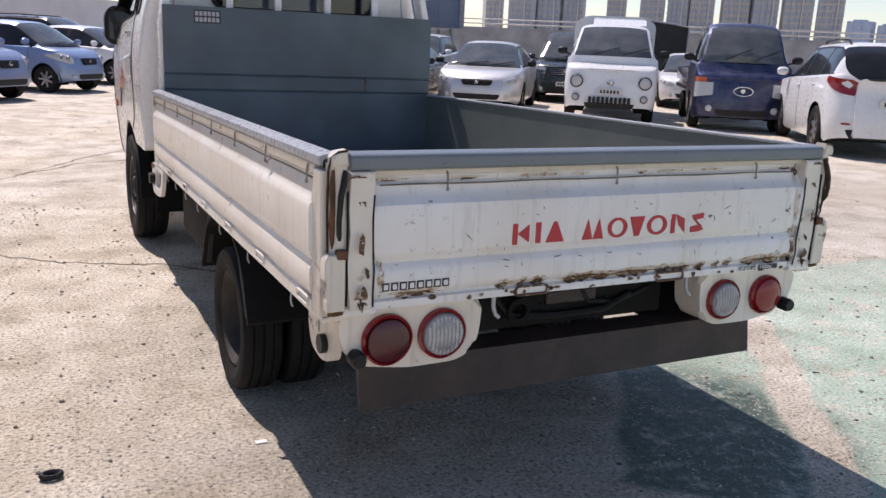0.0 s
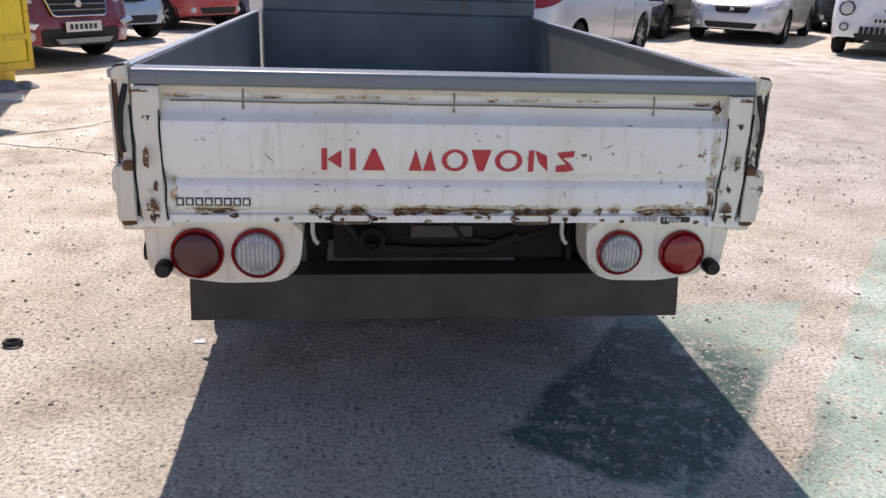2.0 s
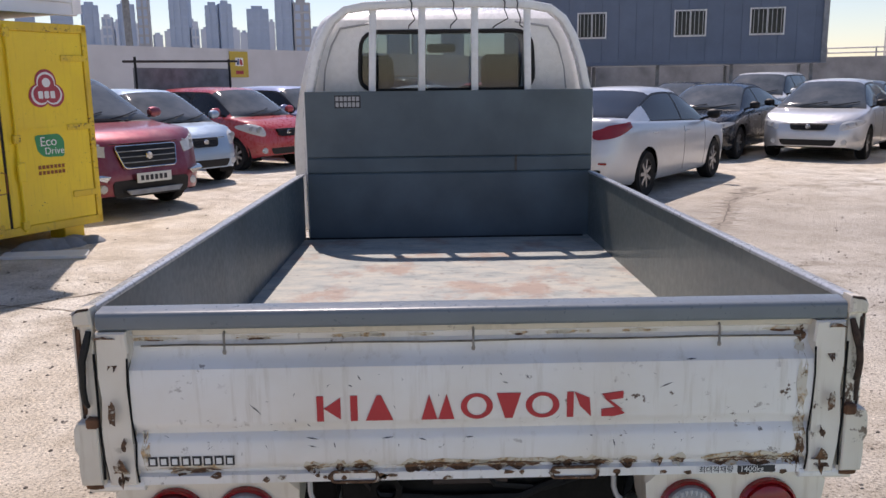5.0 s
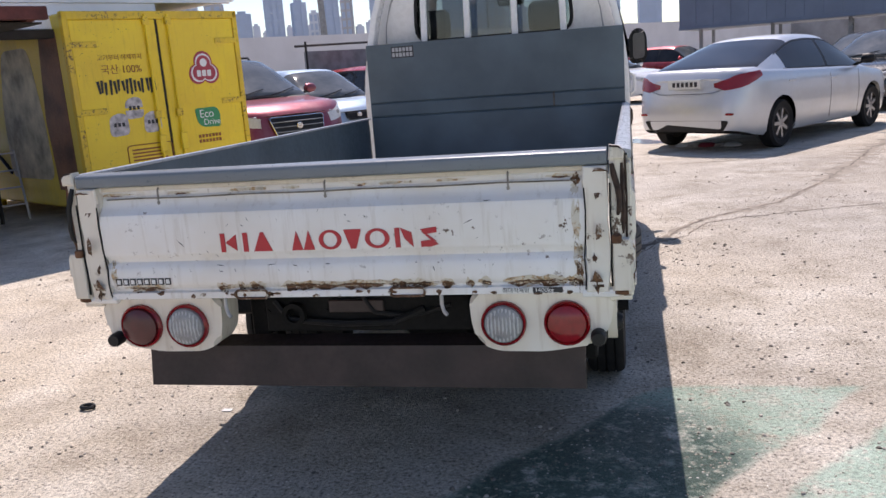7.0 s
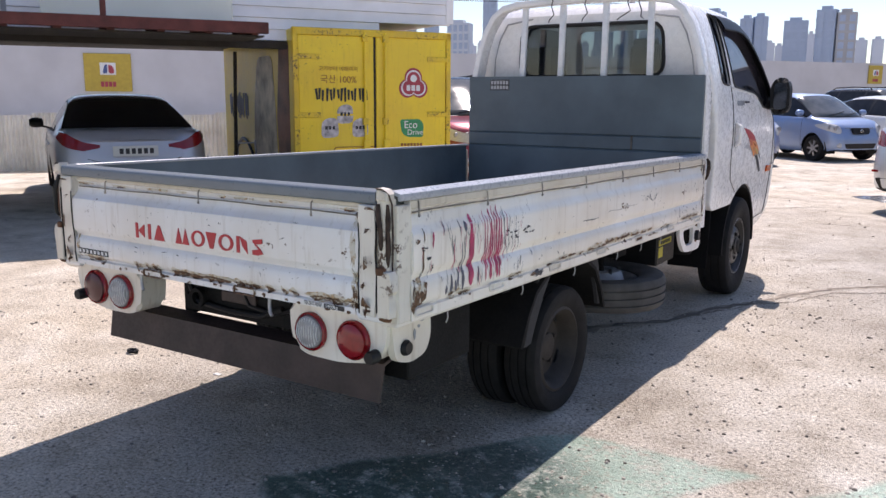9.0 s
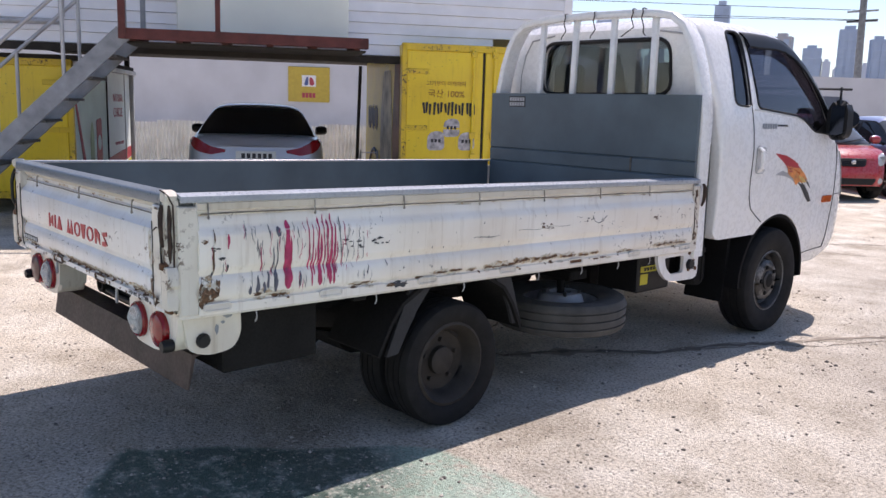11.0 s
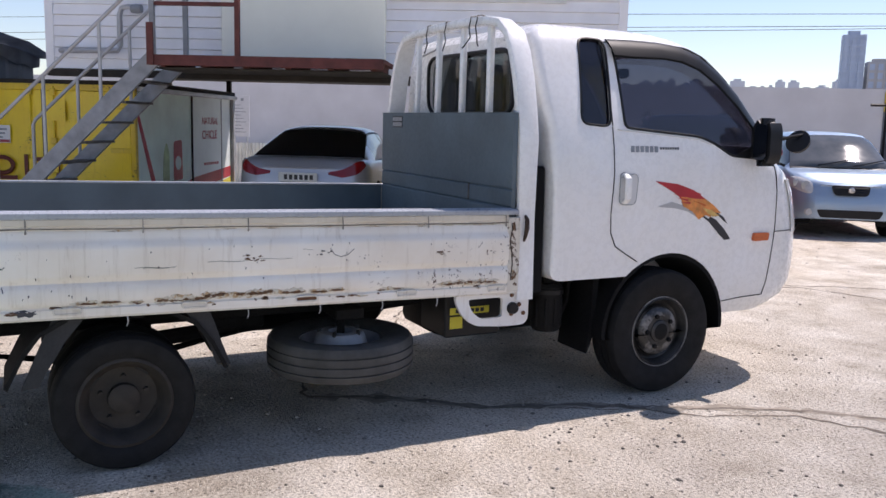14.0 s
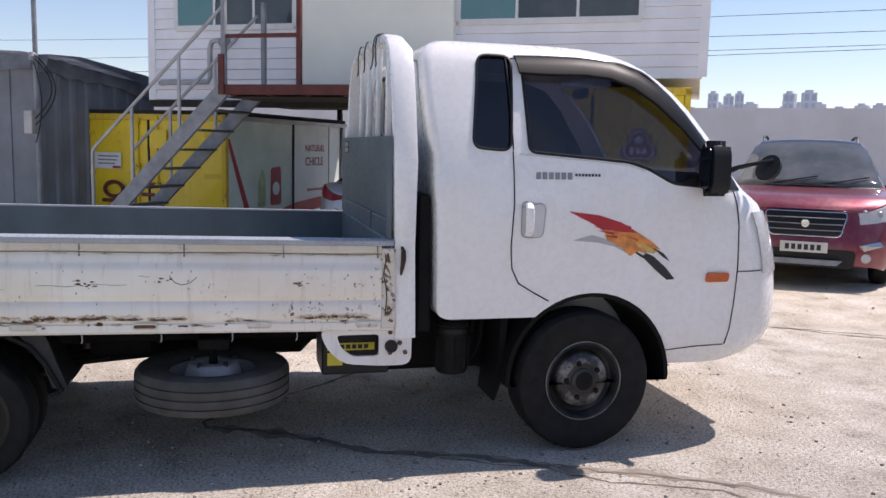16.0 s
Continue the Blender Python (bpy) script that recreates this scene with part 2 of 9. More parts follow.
def ground_mat():
    """Sun-bleached broken concrete with gravel showing and two worn green painted bays."""
    m, nt, b = mat("worn_concrete")
    v = coords(nt)
    big = noise_tex(nt, v, 0.35, 6.0, 0.6)
    mid = noise_tex(nt, v, 2.3, 7.0, 0.68)
    fine = noise_tex(nt, v, 64.0, 6.0, 0.78)
    base = ramp(nt, mid, ((0.33, (0.36, 0.31, 0.24)), (0.47, (0.62, 0.56, 0.467)), (0.63, (0.80, 0.748, 0.658))))
    base = mix(nt, ramp(nt, big, ((0.40, 0.0), (0.66, 0.65))), base, (0.62, 0.525, 0.40))
    base = mix(nt, ramp(nt, noise_tex(nt, v, 0.9, 5.0), ((0.56, 0.0), (0.72, 0.60))), base, (0.42, 0.36, 0.295))
    # two worn green bays with a bare line between them
    tc = nt.nodes.new("ShaderNodeTexCoord")
    mp = nt.nodes.new("ShaderNodeMapping")
    mp.inputs["Rotation"].default_value = (0, 0, radians(-53.0))
    mp.inputs["Location"].default_value = (3.473, -7.153, 0)
    nt.links.new(tc.outputs["Object"], mp.inputs["Vector"])
    wob = nt.nodes.new("ShaderNodeTexNoise")
    wob.inputs["Scale"].default_value, wob.inputs["Detail"].default_value = 3.0, 6.0
    nt.links.new(v, wob.inputs["Vector"])
    sh = nt.nodes.new("ShaderNodeVectorMath")
    sh.operation = 'MULTIPLY_ADD'
    nt.links.new(wob.outputs["Color"], sh.inputs[0])
    sh.inputs[1].default_value = (0.13, 0.13, 0)
    nt.links.new(mp.outputs[0], sh.inputs[2])
    sp = nt.nodes.new("ShaderNodeSeparateXYZ")
    nt.links.new(sh.outputs[0], sp.inputs[0])
    u, w = sp.outputs[0], sp.outputs[1]
    sh2 = nt.nodes.new("ShaderNodeVectorMath")
    sh2.operation = 'MULTIPLY_ADD'
    nt.links.new(wob.outputs["Color"], sh2.inputs[0])
    sh2.inputs[1].default_value = (0.13, 0.13, 0)
    nt.links.new(tc.outputs["Object"], sh2.inputs[2])
    sp2 = nt.nodes.new("ShaderNodeSeparateXYZ")
    nt.links.new(sh2.outputs[0], sp2.inputs[0])
    y_edge = sp2.outputs[1]
    bay_a = math_node(nt, 'MULTIPLY', math_node(nt, 'MULTIPLY', band(nt, y_edge, -0.75, 1.14), band(nt, u, 3.70, 9.0)), band(nt, w, -7.81, -7.20))
    bay_b = math_node(nt, 'MULTIPLY', math_node(nt, 'MULTIPLY', band(nt, u, -2.0, 9.0), band(nt, y_edge, -6.0, 2.03)), band(nt, w, -14.0, -7.99))
    wear = ramp(nt, noise_tex(nt, v, 5.5, 8.0, 0.72), ((0.34, 0.0), (0.47, 1.0)))
    wear = math_node(nt, 'MULTIPLY', wear, ramp(nt, noise_tex(nt, v, 24.0, 6.0, 0.7), ((0.36, 0.25), (0.47, 1.0))))
    green = math_node(nt, 'MULTIPLY', math_node(nt, 'MAXIMUM', bay_a, bay_b), wear)
    base = mix(nt, math_node(nt, 'MULTIPLY', green, 0.76), base, ramp(nt, mid, ((0.3, (0.31, 0.50, 0.40)), (0.7, (0.52, 0.70, 0.59)))))
    # shade on the nearest bay, put into its paint as a dark, smoother patch
    bay_dist = nt.nodes.new("ShaderNodeVectorMath")
    bay_dist.operation = 'DISTANCE'
    bay_dist.inputs[1].default_value = (0.64, 0.34, 0)
    nt.links.new(tc.outputs["Object"], bay_dist.inputs[0])
    bay_shade = math_node(nt, 'MULTIPLY', ramp(nt, bay_dist.outputs["Value"], ((0.50, 1.0), (0.74, 0.0))), green)
    bay_shade = math_node(nt, 'MULTIPLY', bay_shade, ramp(nt, noise_tex(nt, v, 16.0, 7.0, 0.75), ((0.33, 0.1), (0.43, 0.92))))
    base = mix(nt, bay_shade, base, (0.024, 0.075, 0.058))
    # deepens the shade under the truck's rear, put into the colour in blotches
    under_dist = nt.nodes.new("ShaderNodeVectorMath")
    under_dist.operation = 'DISTANCE'
    under_dist.inputs[1].default_value = (0.15, 1.0, 0)
    nt.links.new(tc.outputs["Object"], under_dist.inputs[0])
    near = ramp(nt, math_node(nt, 'MULTIPLY_ADD', under_dist.outputs["Value"], 0.25), ((0.20, 1.0), (0.50, 0.0)))
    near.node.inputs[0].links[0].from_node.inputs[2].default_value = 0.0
    under_shade = math_node(nt, 'MULTIPLY', near, ramp(nt, noise_tex(nt, v, 1.3, 6.0, 0.65), ((0.34, 0.12), (0.60, 0.50))))
    base = mix(nt, under_shade, base, (0.12, 0.11, 0.10))
    # greyer, darker ground ahead of the truck
    fore_dist = nt.nodes.new("ShaderNodeVectorMath")
    fore_dist.operation = 'DISTANCE'
    fore_dist.inputs[1].default_value = (4.0, 6.0, 0)
    nt.links.new(tc.outputs["Object"], fore_dist.inputs[0])
    grey = math_node(nt, 'MULTIPLY', ramp(nt, math_node(nt, 'MULTIPLY', fore_dist.outputs["Value"], 0.1), ((0.22, 0.60), (0.62, 0.0))), ramp(nt, noise_tex(nt, v, 0.7, 6.0, 0.65), ((0.30, 0.55), (0.60, 1.0))))
    base = mix(nt, grey, base, (0.31, 0.285, 0.255))
    # grit: dark pits and pale chips
    grit = ramp(nt, fine, ((0.36, 0.20), (0.44, 0.72), (0.50, 1.0), (0.58, 1.14), (0.66, 1.55)))
    base = mix(nt, ramp(nt, green, ((0.0, 1.0), (1.0, 0.65))), base, grit, 'MULTIPLY')
    vo = node(nt, "ShaderNodeTexVoronoi", Scale=52.0)
    nt.links.new(v, vo.inputs["Vector"])
    gate_ = ramp(nt, noise_tex(nt, v, 3.2, 5.0, 0.7), ((0.41, 0.04), (0.58, 1.0)))
    stones = math_node(nt, 'MULTIPLY', gate_, ramp(nt, vo.outputs["Distance"], ((0.17, 1.0), (0.25, 0.0))))
    pick = ramp(nt, vo.outputs["Color"], ((0.30, (0.085, 0.07, 0.055)), (0.36, (0.40, 0.34, 0.27)), (0.66, (0.55, 0.49, 0.41)), (0.74, (0.82, 0.78, 0.71))))
    base = mix(nt, stones, base, pick)
    nt.links.new(base, b.inputs["Base Color"])
    nt.links.new(ramp(nt, bay_shade, ((0.1, 0.92), (0.8, 0.45))), b.inputs["Roughness"])
    b.inputs["Specular IOR Level"].default_value = 0.2
    h = math_node(nt, 'ADD', math_node(nt, 'MULTIPLY', fine, 1.2), math_node(nt, 'ADD', stones, math_node(nt, 'MULTIPLY', mid, 1.5)))
    bump(nt, b, h, 0.72, 0.014)
    return m


def flaked(name, color, cover):
    """Rust that breaks up into old white paint."""
    m, nt, b = mat(name)
    v = coords(nt)
    f = noise_tex(nt, v, 55.0, 6.0, 0.7)
    dark = ramp(nt, noise_tex(nt, v, 120.0, 3.0), ((0.35, tuple(c * 0.5 for c in color)), (0.65, tuple(c * 1.5 for c in color))))
    base = mix(nt, ramp(nt, f, ((cover - 0.05, 0.0), (cover + 0.05, 1.0))), dark, (0.62, 0.58, 0.50))
    nt.links.new(base, b.inputs["Base Color"])
    b.inputs["Roughness"].default_value = 0.75
    bump(nt, b, f, 0.4, 0.004)
    return m


def smeared(name, dark, pale):
    """Glossy dark steel with pale worn smears."""
    m, nt, b = mat(name)
    v = coords(nt)
    f = noise_tex(nt, v, 13.0, 5.0, 0.62)
    nt.links.new(mix(nt, ramp(nt, f, ((0.43, 0.0), (0.62, 0.85))), dark, pale), b.inputs["Base Color"])
    nt.links.new(ramp(nt, f, ((0.4, 0.28), (0.7, 0.6))), b.inputs["Roughness"])
    bump(nt, b, noise_tex(nt, v, 60.0, 4.0), 0.15, 0.003)
    return m


CONCRETE = ground_mat()
POST_WHITE = paint_old("chipped_post_paint", (0.73, 0.69, 0.61), (0.44, 0.32, 0.20), 1.3, 0.45)
TRUCK_WHITE = paint_old("old_white_paint", (0.80, 0.797, 0.80), (0.58, 0.49, 0.37), 0.66, 0.34)
GATE_CREAM = paint_old("yellowed_white_paint", (0.87, 0.83, 0.765), (0.66, 0.54, 0.40), 0.78, 0.34)
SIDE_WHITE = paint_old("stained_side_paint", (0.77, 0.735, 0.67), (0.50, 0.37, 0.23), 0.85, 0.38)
STRIP_CREAM = paint_old("darker_cream_strip", (0.66, 0.60, 0.50), (0.42, 0.33, 0.22), 0.9, 0.5)
CAB_WHITE = paint_old("cab_white_paint", (0.85, 0.845, 0.84), (0.78, 0.735, 0.66), -0.7, 0.24, 0.12)
BED_GREY = plain("bed_grey_paint", (0.085, 0.115, 0.135), 0.45, vary=0.22, scale=3.0)
BED_INNER = paint_old("scuffed_inner_paint", (0.085, 0.106, 0.106), (0.17, 0.18, 0.16), 0.2, 0.45, 0.9)
# tailgate cap's grey, coloured as it looks in shade
CAP_GREY = plain("cap_grey_paint", (0.15, 0.175, 0.20), 0.34, vary=0.12, scale=5.0)
BLACK = plain("black_plastic", (0.008, 0.008, 0.009), 0.5, vary=0.3, scale=12.0, spec=0.35)
CHASSIS = plain("chassis_black", (0.0085, 0.008, 0.0078), 0.8, vary=0.4, scale=7.0, spec=0.25)
RUST = plain("rust", (0.13, 0.06, 0.03), 0.9, vary=0.45, scale=25.0, grain=0.3)
RUBBER = plain("tyre_rubber", (0.013, 0.0125, 0.0125), 0.8, vary=0.35, scale=14.0, grain=0.2, spec=0.25)
SPARE_RUBBER = plain("dusty_tyre_rubber", (0.075, 0.072, 0.067), 0.9, vary=0.3, scale=8.0, grain=0.2)
RIM_DARK = plain("dusty_rim", (0.028, 0.022, 0.017), 0.7, vary=0.4, scale=16.0)
RIM_EDGE = plain("scuffed_rim_edge", (0.17, 0.165, 0.16), 0.45, vary=0.8, scale=12.0)
RIM_STEEL = plain("worn_steel_rim", (0.028, 0.027, 0.026), 0.5, vary=0.95, scale=9.0, metal=0.2)
HUB_WORN = smeared("worn_hub", (0.022, 0.021, 0.020), (0.27, 0.255, 0.24))
FLAP_BLACK = plain("mud_flap_rubber", (0.0045, 0.0045, 0.005), 0.75, vary=0.4, scale=7.0, spec=0.2)
RIM_PALE = plain("pale_steel_rim", (0.36, 0.37, 0.39), 0.45, vary=0.3, scale=9.0)
WING_GREY = plain("dusty_wing", (0.026, 0.026, 0.028), 0.8, vary=0.3, scale=8.0)
RAIL_STEEL = plain("stained_rail", (0.17, 0.145, 0.115), 0.6, vary=0.5, scale=20.0)
FLAKE_DARK = plain("dark_rust_edge", (0.045, 0.026, 0.018), 0.85, vary=0.6, scale=40.0)
HOOK_STEEL = plain("stained_hook_steel", (0.27, 0.24, 0.205), 0.6, vary=0.6, scale=25.0)
ALLOY = plain("alloy", (0.35, 0.35, 0.36), 0.35, metal=0.8, vary=0.2)
CHROME = plain("chrome", (0.6, 0.6, 0.6), 0.15, metal=1.0, vary=0.05)
SKIRT_RUB = plain("skirt_steel", (0.033, 0.020, 0.019), 0.55, vary=0.6, scale=5.0)
RED_LENS = lens_mat("red_lens", (0.27, 0.006, 0.010))
# darker copy of the red lens: the left lamp's shade is in the colour
SHADED_RED_LENS = lens_mat("shaded_red_lens", (0.075, 0.006, 0.010), 0.3)
CLEAR_LENS = lens_mat("clear_lens", (0.30, 0.30, 0.31))
LENS_RIB = lens_mat("pale_lens_rib", (0.52, 0.52, 0.53))
ORANGE_LENS = lens_mat("orange_lens", (0.65, 0.12, 0.02))
RED_TEXT = plain("red_sticker", (0.45, 0.02, 0.03), 0.4, vary=0.1)
BLACK_INK = plain("black_ink", (0.02, 0.02, 0.025), 0.5, vary=0.1)
WHITE_INK = plain("white_sticker", (0.75, 0.75, 0.74), 0.4, vary=0.06)
GLASS_DARK = glass_mat("tinted_glass", (0.36, 0.35, 0.41))
GLASS_QUARTER = glass_mat("dark_quarter_glass", (0.20, 0.20, 0.25))
GLASS = glass_mat("window_glass", (0.72, 0.78, 0.78))
PAINT = body_paint("car_paint", 0.0)
PAINT_METAL = body_paint("metallic_car_paint", 0.55, 0.3)
PAINT_DARK = body_paint("dark_car_paint", 0.0, 0.18, 0.03)


def car_glass(name, color, dust, gloss=0.5):
    """Dark glossy car glass with a thin film of dust."""
    m, nt, b = mat(name)
    f = noise_tex(nt, coords(nt), 2.4, 5.0, 0.6)
    nt.links.new(mix(nt, ramp(nt, f, ((0.35, 0.0), (0.8, dust))), color, (0.30, 0.29, 0.28)), b.inputs["Base Color"])
    nt.links.new(ramp(nt, f, ((0.3, 0.03), (0.8, 0.12))), b.inputs["Roughness"])
    b.inputs["Specular IOR Level"].default_value = gloss
    return m


CAR_GLASS = car_glass("car_window", (0.012, 0.013, 0.016), 0.07, 0.32)
WINDSHIELD = car_glass("car_windscreen", (0.06, 0.07, 0.075), 0.30, 0.6)
HEADLAMP = lens_mat("headlamp_glass", (0.56, 0.57, 0.57), 0.08)
PLATE = plain("number_plate", (0.62, 0.62, 0.58), 0.45, vary=0.06)
YELLOW = paint_old("old_yellow_paint", (0.89, 0.645, 0.018), (0.72, 0.46, 0.03), 0.62, 0.42)
YELLOW_SIDE = paint_old("yellow_panel_paint", (0.74, 0.56, 0.05), (0.50, 0.40, 0.12), 0.3, 0.5)
BLUE_GREY = plain("blue_grey_cladding", (0.13, 0.17, 0.24), 0.6, vary=0.12, scale=1.2)
SIDING = plain("white_siding", (0.86, 0.86, 0.88), 0.55, vary=0.07, scale=2.0)
CREAM = plain("cream_panel", (0.90, 0.905, 0.80), 0.55, vary=0.05, scale=1.3)
RED_STEEL = plain("red_oxide_steel", (0.11, 0.03, 0.025), 0.75, vary=0.35, scale=6.0)
GREY_STEEL = plain("grey_painted_steel", (0.24, 0.255, 0.275), 0.55, vary=0.25, scale=7.0)
GALV = plain("galvanised", (0.40, 0.40, 0.41), 0.45, metal=0.4, vary=0.15, scale=5.0)
WALL_GREY = plain("wall_render", (0.56, 0.56, 0.585), 0.85, vary=0.08, scale=0.8)
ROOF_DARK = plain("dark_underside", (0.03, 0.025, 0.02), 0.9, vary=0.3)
PALE_AD = plain("pale_green_panel", (0.70, 0.84, 0.76), 0.5, vary=0.15, scale=1.5)
TARP = plain("grey_tarpaulin", (0.19, 0.20, 0.21), 0.7, vary=0.3, scale=4.0)
GREY_CONT = plain("grey_steel_sheet", (0.17, 0.19, 0.22), 0.6, vary=0.2, scale=2.0)
# same cap grey for the sides, made lighter in colour as if sunlit
CAP_SUNLIT = plain("sunlit_cap_grey_paint", (0.34, 0.36, 0.39), 0.3, vary=0.12, scale=5.0)
YELLOW_RUST = paint_old("rusty_yellow_paint", (0.80, 0.55, 0.02), (0.45, 0.27, 0.05), 1.3, 0.55)

# ---- ground ----
YARD = pose(-7.80, 1.53, 0, 0, 0, 53.0)     # the yard's own axes: x along the office, y behind it


def slab(bm, x0, x1, y0, y1, z, step):
    nx, ny = max(1, round((x1 - x0) / step)), max(1, round((y1 - y0) / step))
    g = [[bm.verts.new((x0 + (x1 - x0) * i / nx, y0 + (y1 - y0) * j / ny, z)) for i in range(nx + 1)] for j in range(ny + 1)]
    for j in range(ny):
        for i in range(nx):
            bm.faces.new((g[j][i], g[j][i + 1], g[j + 1][i + 1], g[j + 1][i]))


bm = bmn()
slab(bm, -1500, 1500, -1500, 1500, 0.0, 250)
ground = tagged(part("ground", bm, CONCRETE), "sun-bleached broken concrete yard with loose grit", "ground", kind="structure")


def blotch(name, pts, material, label, z=0.004, seed=1, wob=0.06):
    """A thin worn patch with a ragged edge lying on the ground."""
    rnd = random.Random(seed)
    out = []
    for i, p in enumerate(pts):
        q = pts[(i + 1) % len(pts)]
        L = math.hypot(q[0] - p[0], q[1] - p[1])
        n = max(2, int(L / 0.08))
        for k in range(n):
            t = k / n
            out.append((p[0] + (q[0] - p[0]) * t + rnd.uniform(-wob, wob), p[1] + (q[1] - p[1]) * t + rnd.uniform(-wob, wob)))
    bm = bmn()
    prism(bm, out, 0.0005, z, 'xy')
    bmesh.ops.triangulate(bm, faces=bm.faces)
    return tagged(part(name, bm, material), label, "ground marking", kind="structure")

# ---- the flatbed truck ----
truck = thing("flatbed_truck", "old white dropside flatbed truck with rust-edged panels and a grey bed", "truck", pose(0, 0, 0))
DROP, SKEW = 0.016, 0.006


def bedded(bm):
    """The load bed leans a little to the front."""
    for v in bm.verts:
        v.co.z -= DROP * v.co.y
        v.co.x += SKEW * v.co.y
    return bm


def sheet(bm, prof, a0, a1, plane, thick, along=12):
    """A pressed panel: an open profile (depth, z) drawn along x or y, with an inner side at depth `thick`."""
    inner = [(thick, prof[-1][1]), (thick, prof[0][1])]
    loop = list(prof) + inner
    n = len(loop)
    rings = []
    for k in range(along + 1):
        a = a0 + (a1 - a0) * k / along
        rings.append([(a, d, z) if plane == 'x' else (d, a, z) for d, z in loop])
    loft(bm, rings)
    return bm


GATE = [(0.012, 1.050), (0.010, 1.034), (0.020, 1.028), (0.024, 1.016), (0.016, 1.008), (0.014, 0.990), (0.004, 0.976), (-0.010, 0.962), (-0.013, 0.945),
        (-0.013, 0.846), (-0.009, 0.834), (0.000, 0.826), (0.003, 0.816), (-0.006, 0.806), (-0.011, 0.796), (-0.011, 0.752), (-0.005, 0.738),
        (0.006, 0.731), (0.006, 0.724), (-0.006, 0.720), (-0.006, 0.701)]

tail = part("tailgate", bedded(sheet(bmn(), GATE, -0.722, 0.728, 'x', 0.034)), TRUCK_WHITE, truck, "pressed white tailgate with scratches and rusted lower edge")
bm = bmn()
prism(bm, rounded([(-0.012, 1.048), (-0.012, 1.086), (0.044, 1.092), (0.044, 1.040), (0.036, 1.040), (0.036, 1.048)], 0.010, 3), -0.782, 0.785, 'yz')
part("top_cap", bedded(bm), CAP_GREY, tail, "grey folded steel cap")
bm = bmn()
box(bm, -0.775, 0.775, 0.036, 0.042, 0.72, 1.045)
part("inner_panel", bedded(bm), BED_GREY, tail)
for s in (-1, 1):
    bm = bmn()
    cap = [(0.722, 0.704), (0.722, 0.80), (0.730, 0.84), (0.730, 0.95), (0.718, 1.0), (0.722, 1.046), (0.786, 1.046), (0.786, 0.95), (0.782, 0.90), (0.790, 0.80), (0.782, 0.704)]
    prism(bm, [(s * x, z) for x, z in cap], -0.014, 0.036, 'xz', 0.004)
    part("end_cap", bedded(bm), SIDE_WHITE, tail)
    # dark wavy seam beside the cap
    bm = bmn()
    tube(bm, [(s * 0.723, -0.0145, 0.99), (s * 0.726, -0.015, 0.93), (s * 0.724, -0.015, 0.86), (s * 0.719, -0.013, 0.80), (s * 0.722, -0.015, 0.75), (s * 0.720, -0.011, 0.71)], 0.0022, 5)
    part("seam", bedded(bm), CHASSIS, tail)
    # hinge lug at the foot
    bm = bmn()
    lathe(bm, [(0.012, -0.05), (0.014, -0.048), (0.014, 0.048), (0.012, 0.05)], (s * 0.76, 0.004, 0.700), 'x', 10)
    part("hinge", bedded(bm), TRUCK_WHITE, tail)


def rope_hook(parent, x, y, z, out, long=0.05):
    """A small bent steel hook, hanging from a rope rail; out is the way it faces."""
    ox, oy = out
    bm = bmn()
    tube(bm, [(x, y, z), (x + ox * 0.007, y + oy * 0.007, z - 0.004), (x + ox * 0.009, y + oy * 0.009, z - 0.012), (x + ox * 0.010, y + oy * 0.010, z - long + 0.008), (x + ox * 0.011, y + oy * 0.011, z - long + 0.003), (x + ox * 0.009, y + oy * 0.009, z - long - 0.002)],
         [0.0026, 0.0028, 0.0026, 0.0026, 0.0046, 0.0036], 6)
    return part("rope_hook", bedded(bm), HOOK_STEEL, parent)


for x in (-0.523, 0.0, 0.522):
    rope_hook(tail, x, 0.010, 1.040, (0, -1), 0.046)
part("top_strip", bedded(box(bmn(), -0.716, 0.722, 0.0075, 0.014, 1.033, 1.0465, 0.002)), STRIP_CREAM, tail, "darker cream strip under the cap")
part("rope_rail", bedded(tube(bmn(), [(-0.70 + 0.1 * k, 0.0105 + 0.0006 * math.sin(k * 2.1), 1.009 + 0.0012 * math.sin(k * 1.7)) for k in range(15)], 0.0024, 6)), RAIL_STEEL, tail, "thin stained steel rope rail")

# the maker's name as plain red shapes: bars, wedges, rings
def red_shape(polys, ring=None):
    bm = bmn()
    for p in polys:
        prism(bm, p, -0.0156, -0.0128, 'xz')
    if ring:
        cx, cz, rx, rz = ring
        n = 28
        for k in range(n):
            a, b = 2 * math.pi * k / n, 2 * math.pi * (k + 1) / n
            q = [(cx + rx * f * math.cos(c), cz + rz * g * math.sin(c)) for c, f, g in ((a, 1, 1), (b, 1, 1), (b, 0.62, 0.74), (a, 0.62, 0.74))]
            prism(bm, q, -0.0156, -0.0128, 'xz')
        bmesh.ops.remove_doubles(bm, verts=bm.verts, dist=1e-5)
        inner = [f for f in bm.faces if all(len(e.link_faces) > 2 for e in f.edges if abs(e.verts[0].co.y - e.verts[1].co.y) > 0.001) and len(f.verts) == 4 and len({round(v.co.y, 4) for v in f.verts}) == 2 and all(len(e.link_faces) > 2 for e in f.edges if abs(e.verts[0].co.y - e.verts[1].co.y) < 0.001)]
        bmesh.ops.delete(bm, geom=inner, context='FACES_ONLY')
    return part("red_shape", bedded(bm), RED_TEXT, tail, "plain red sticker shape")


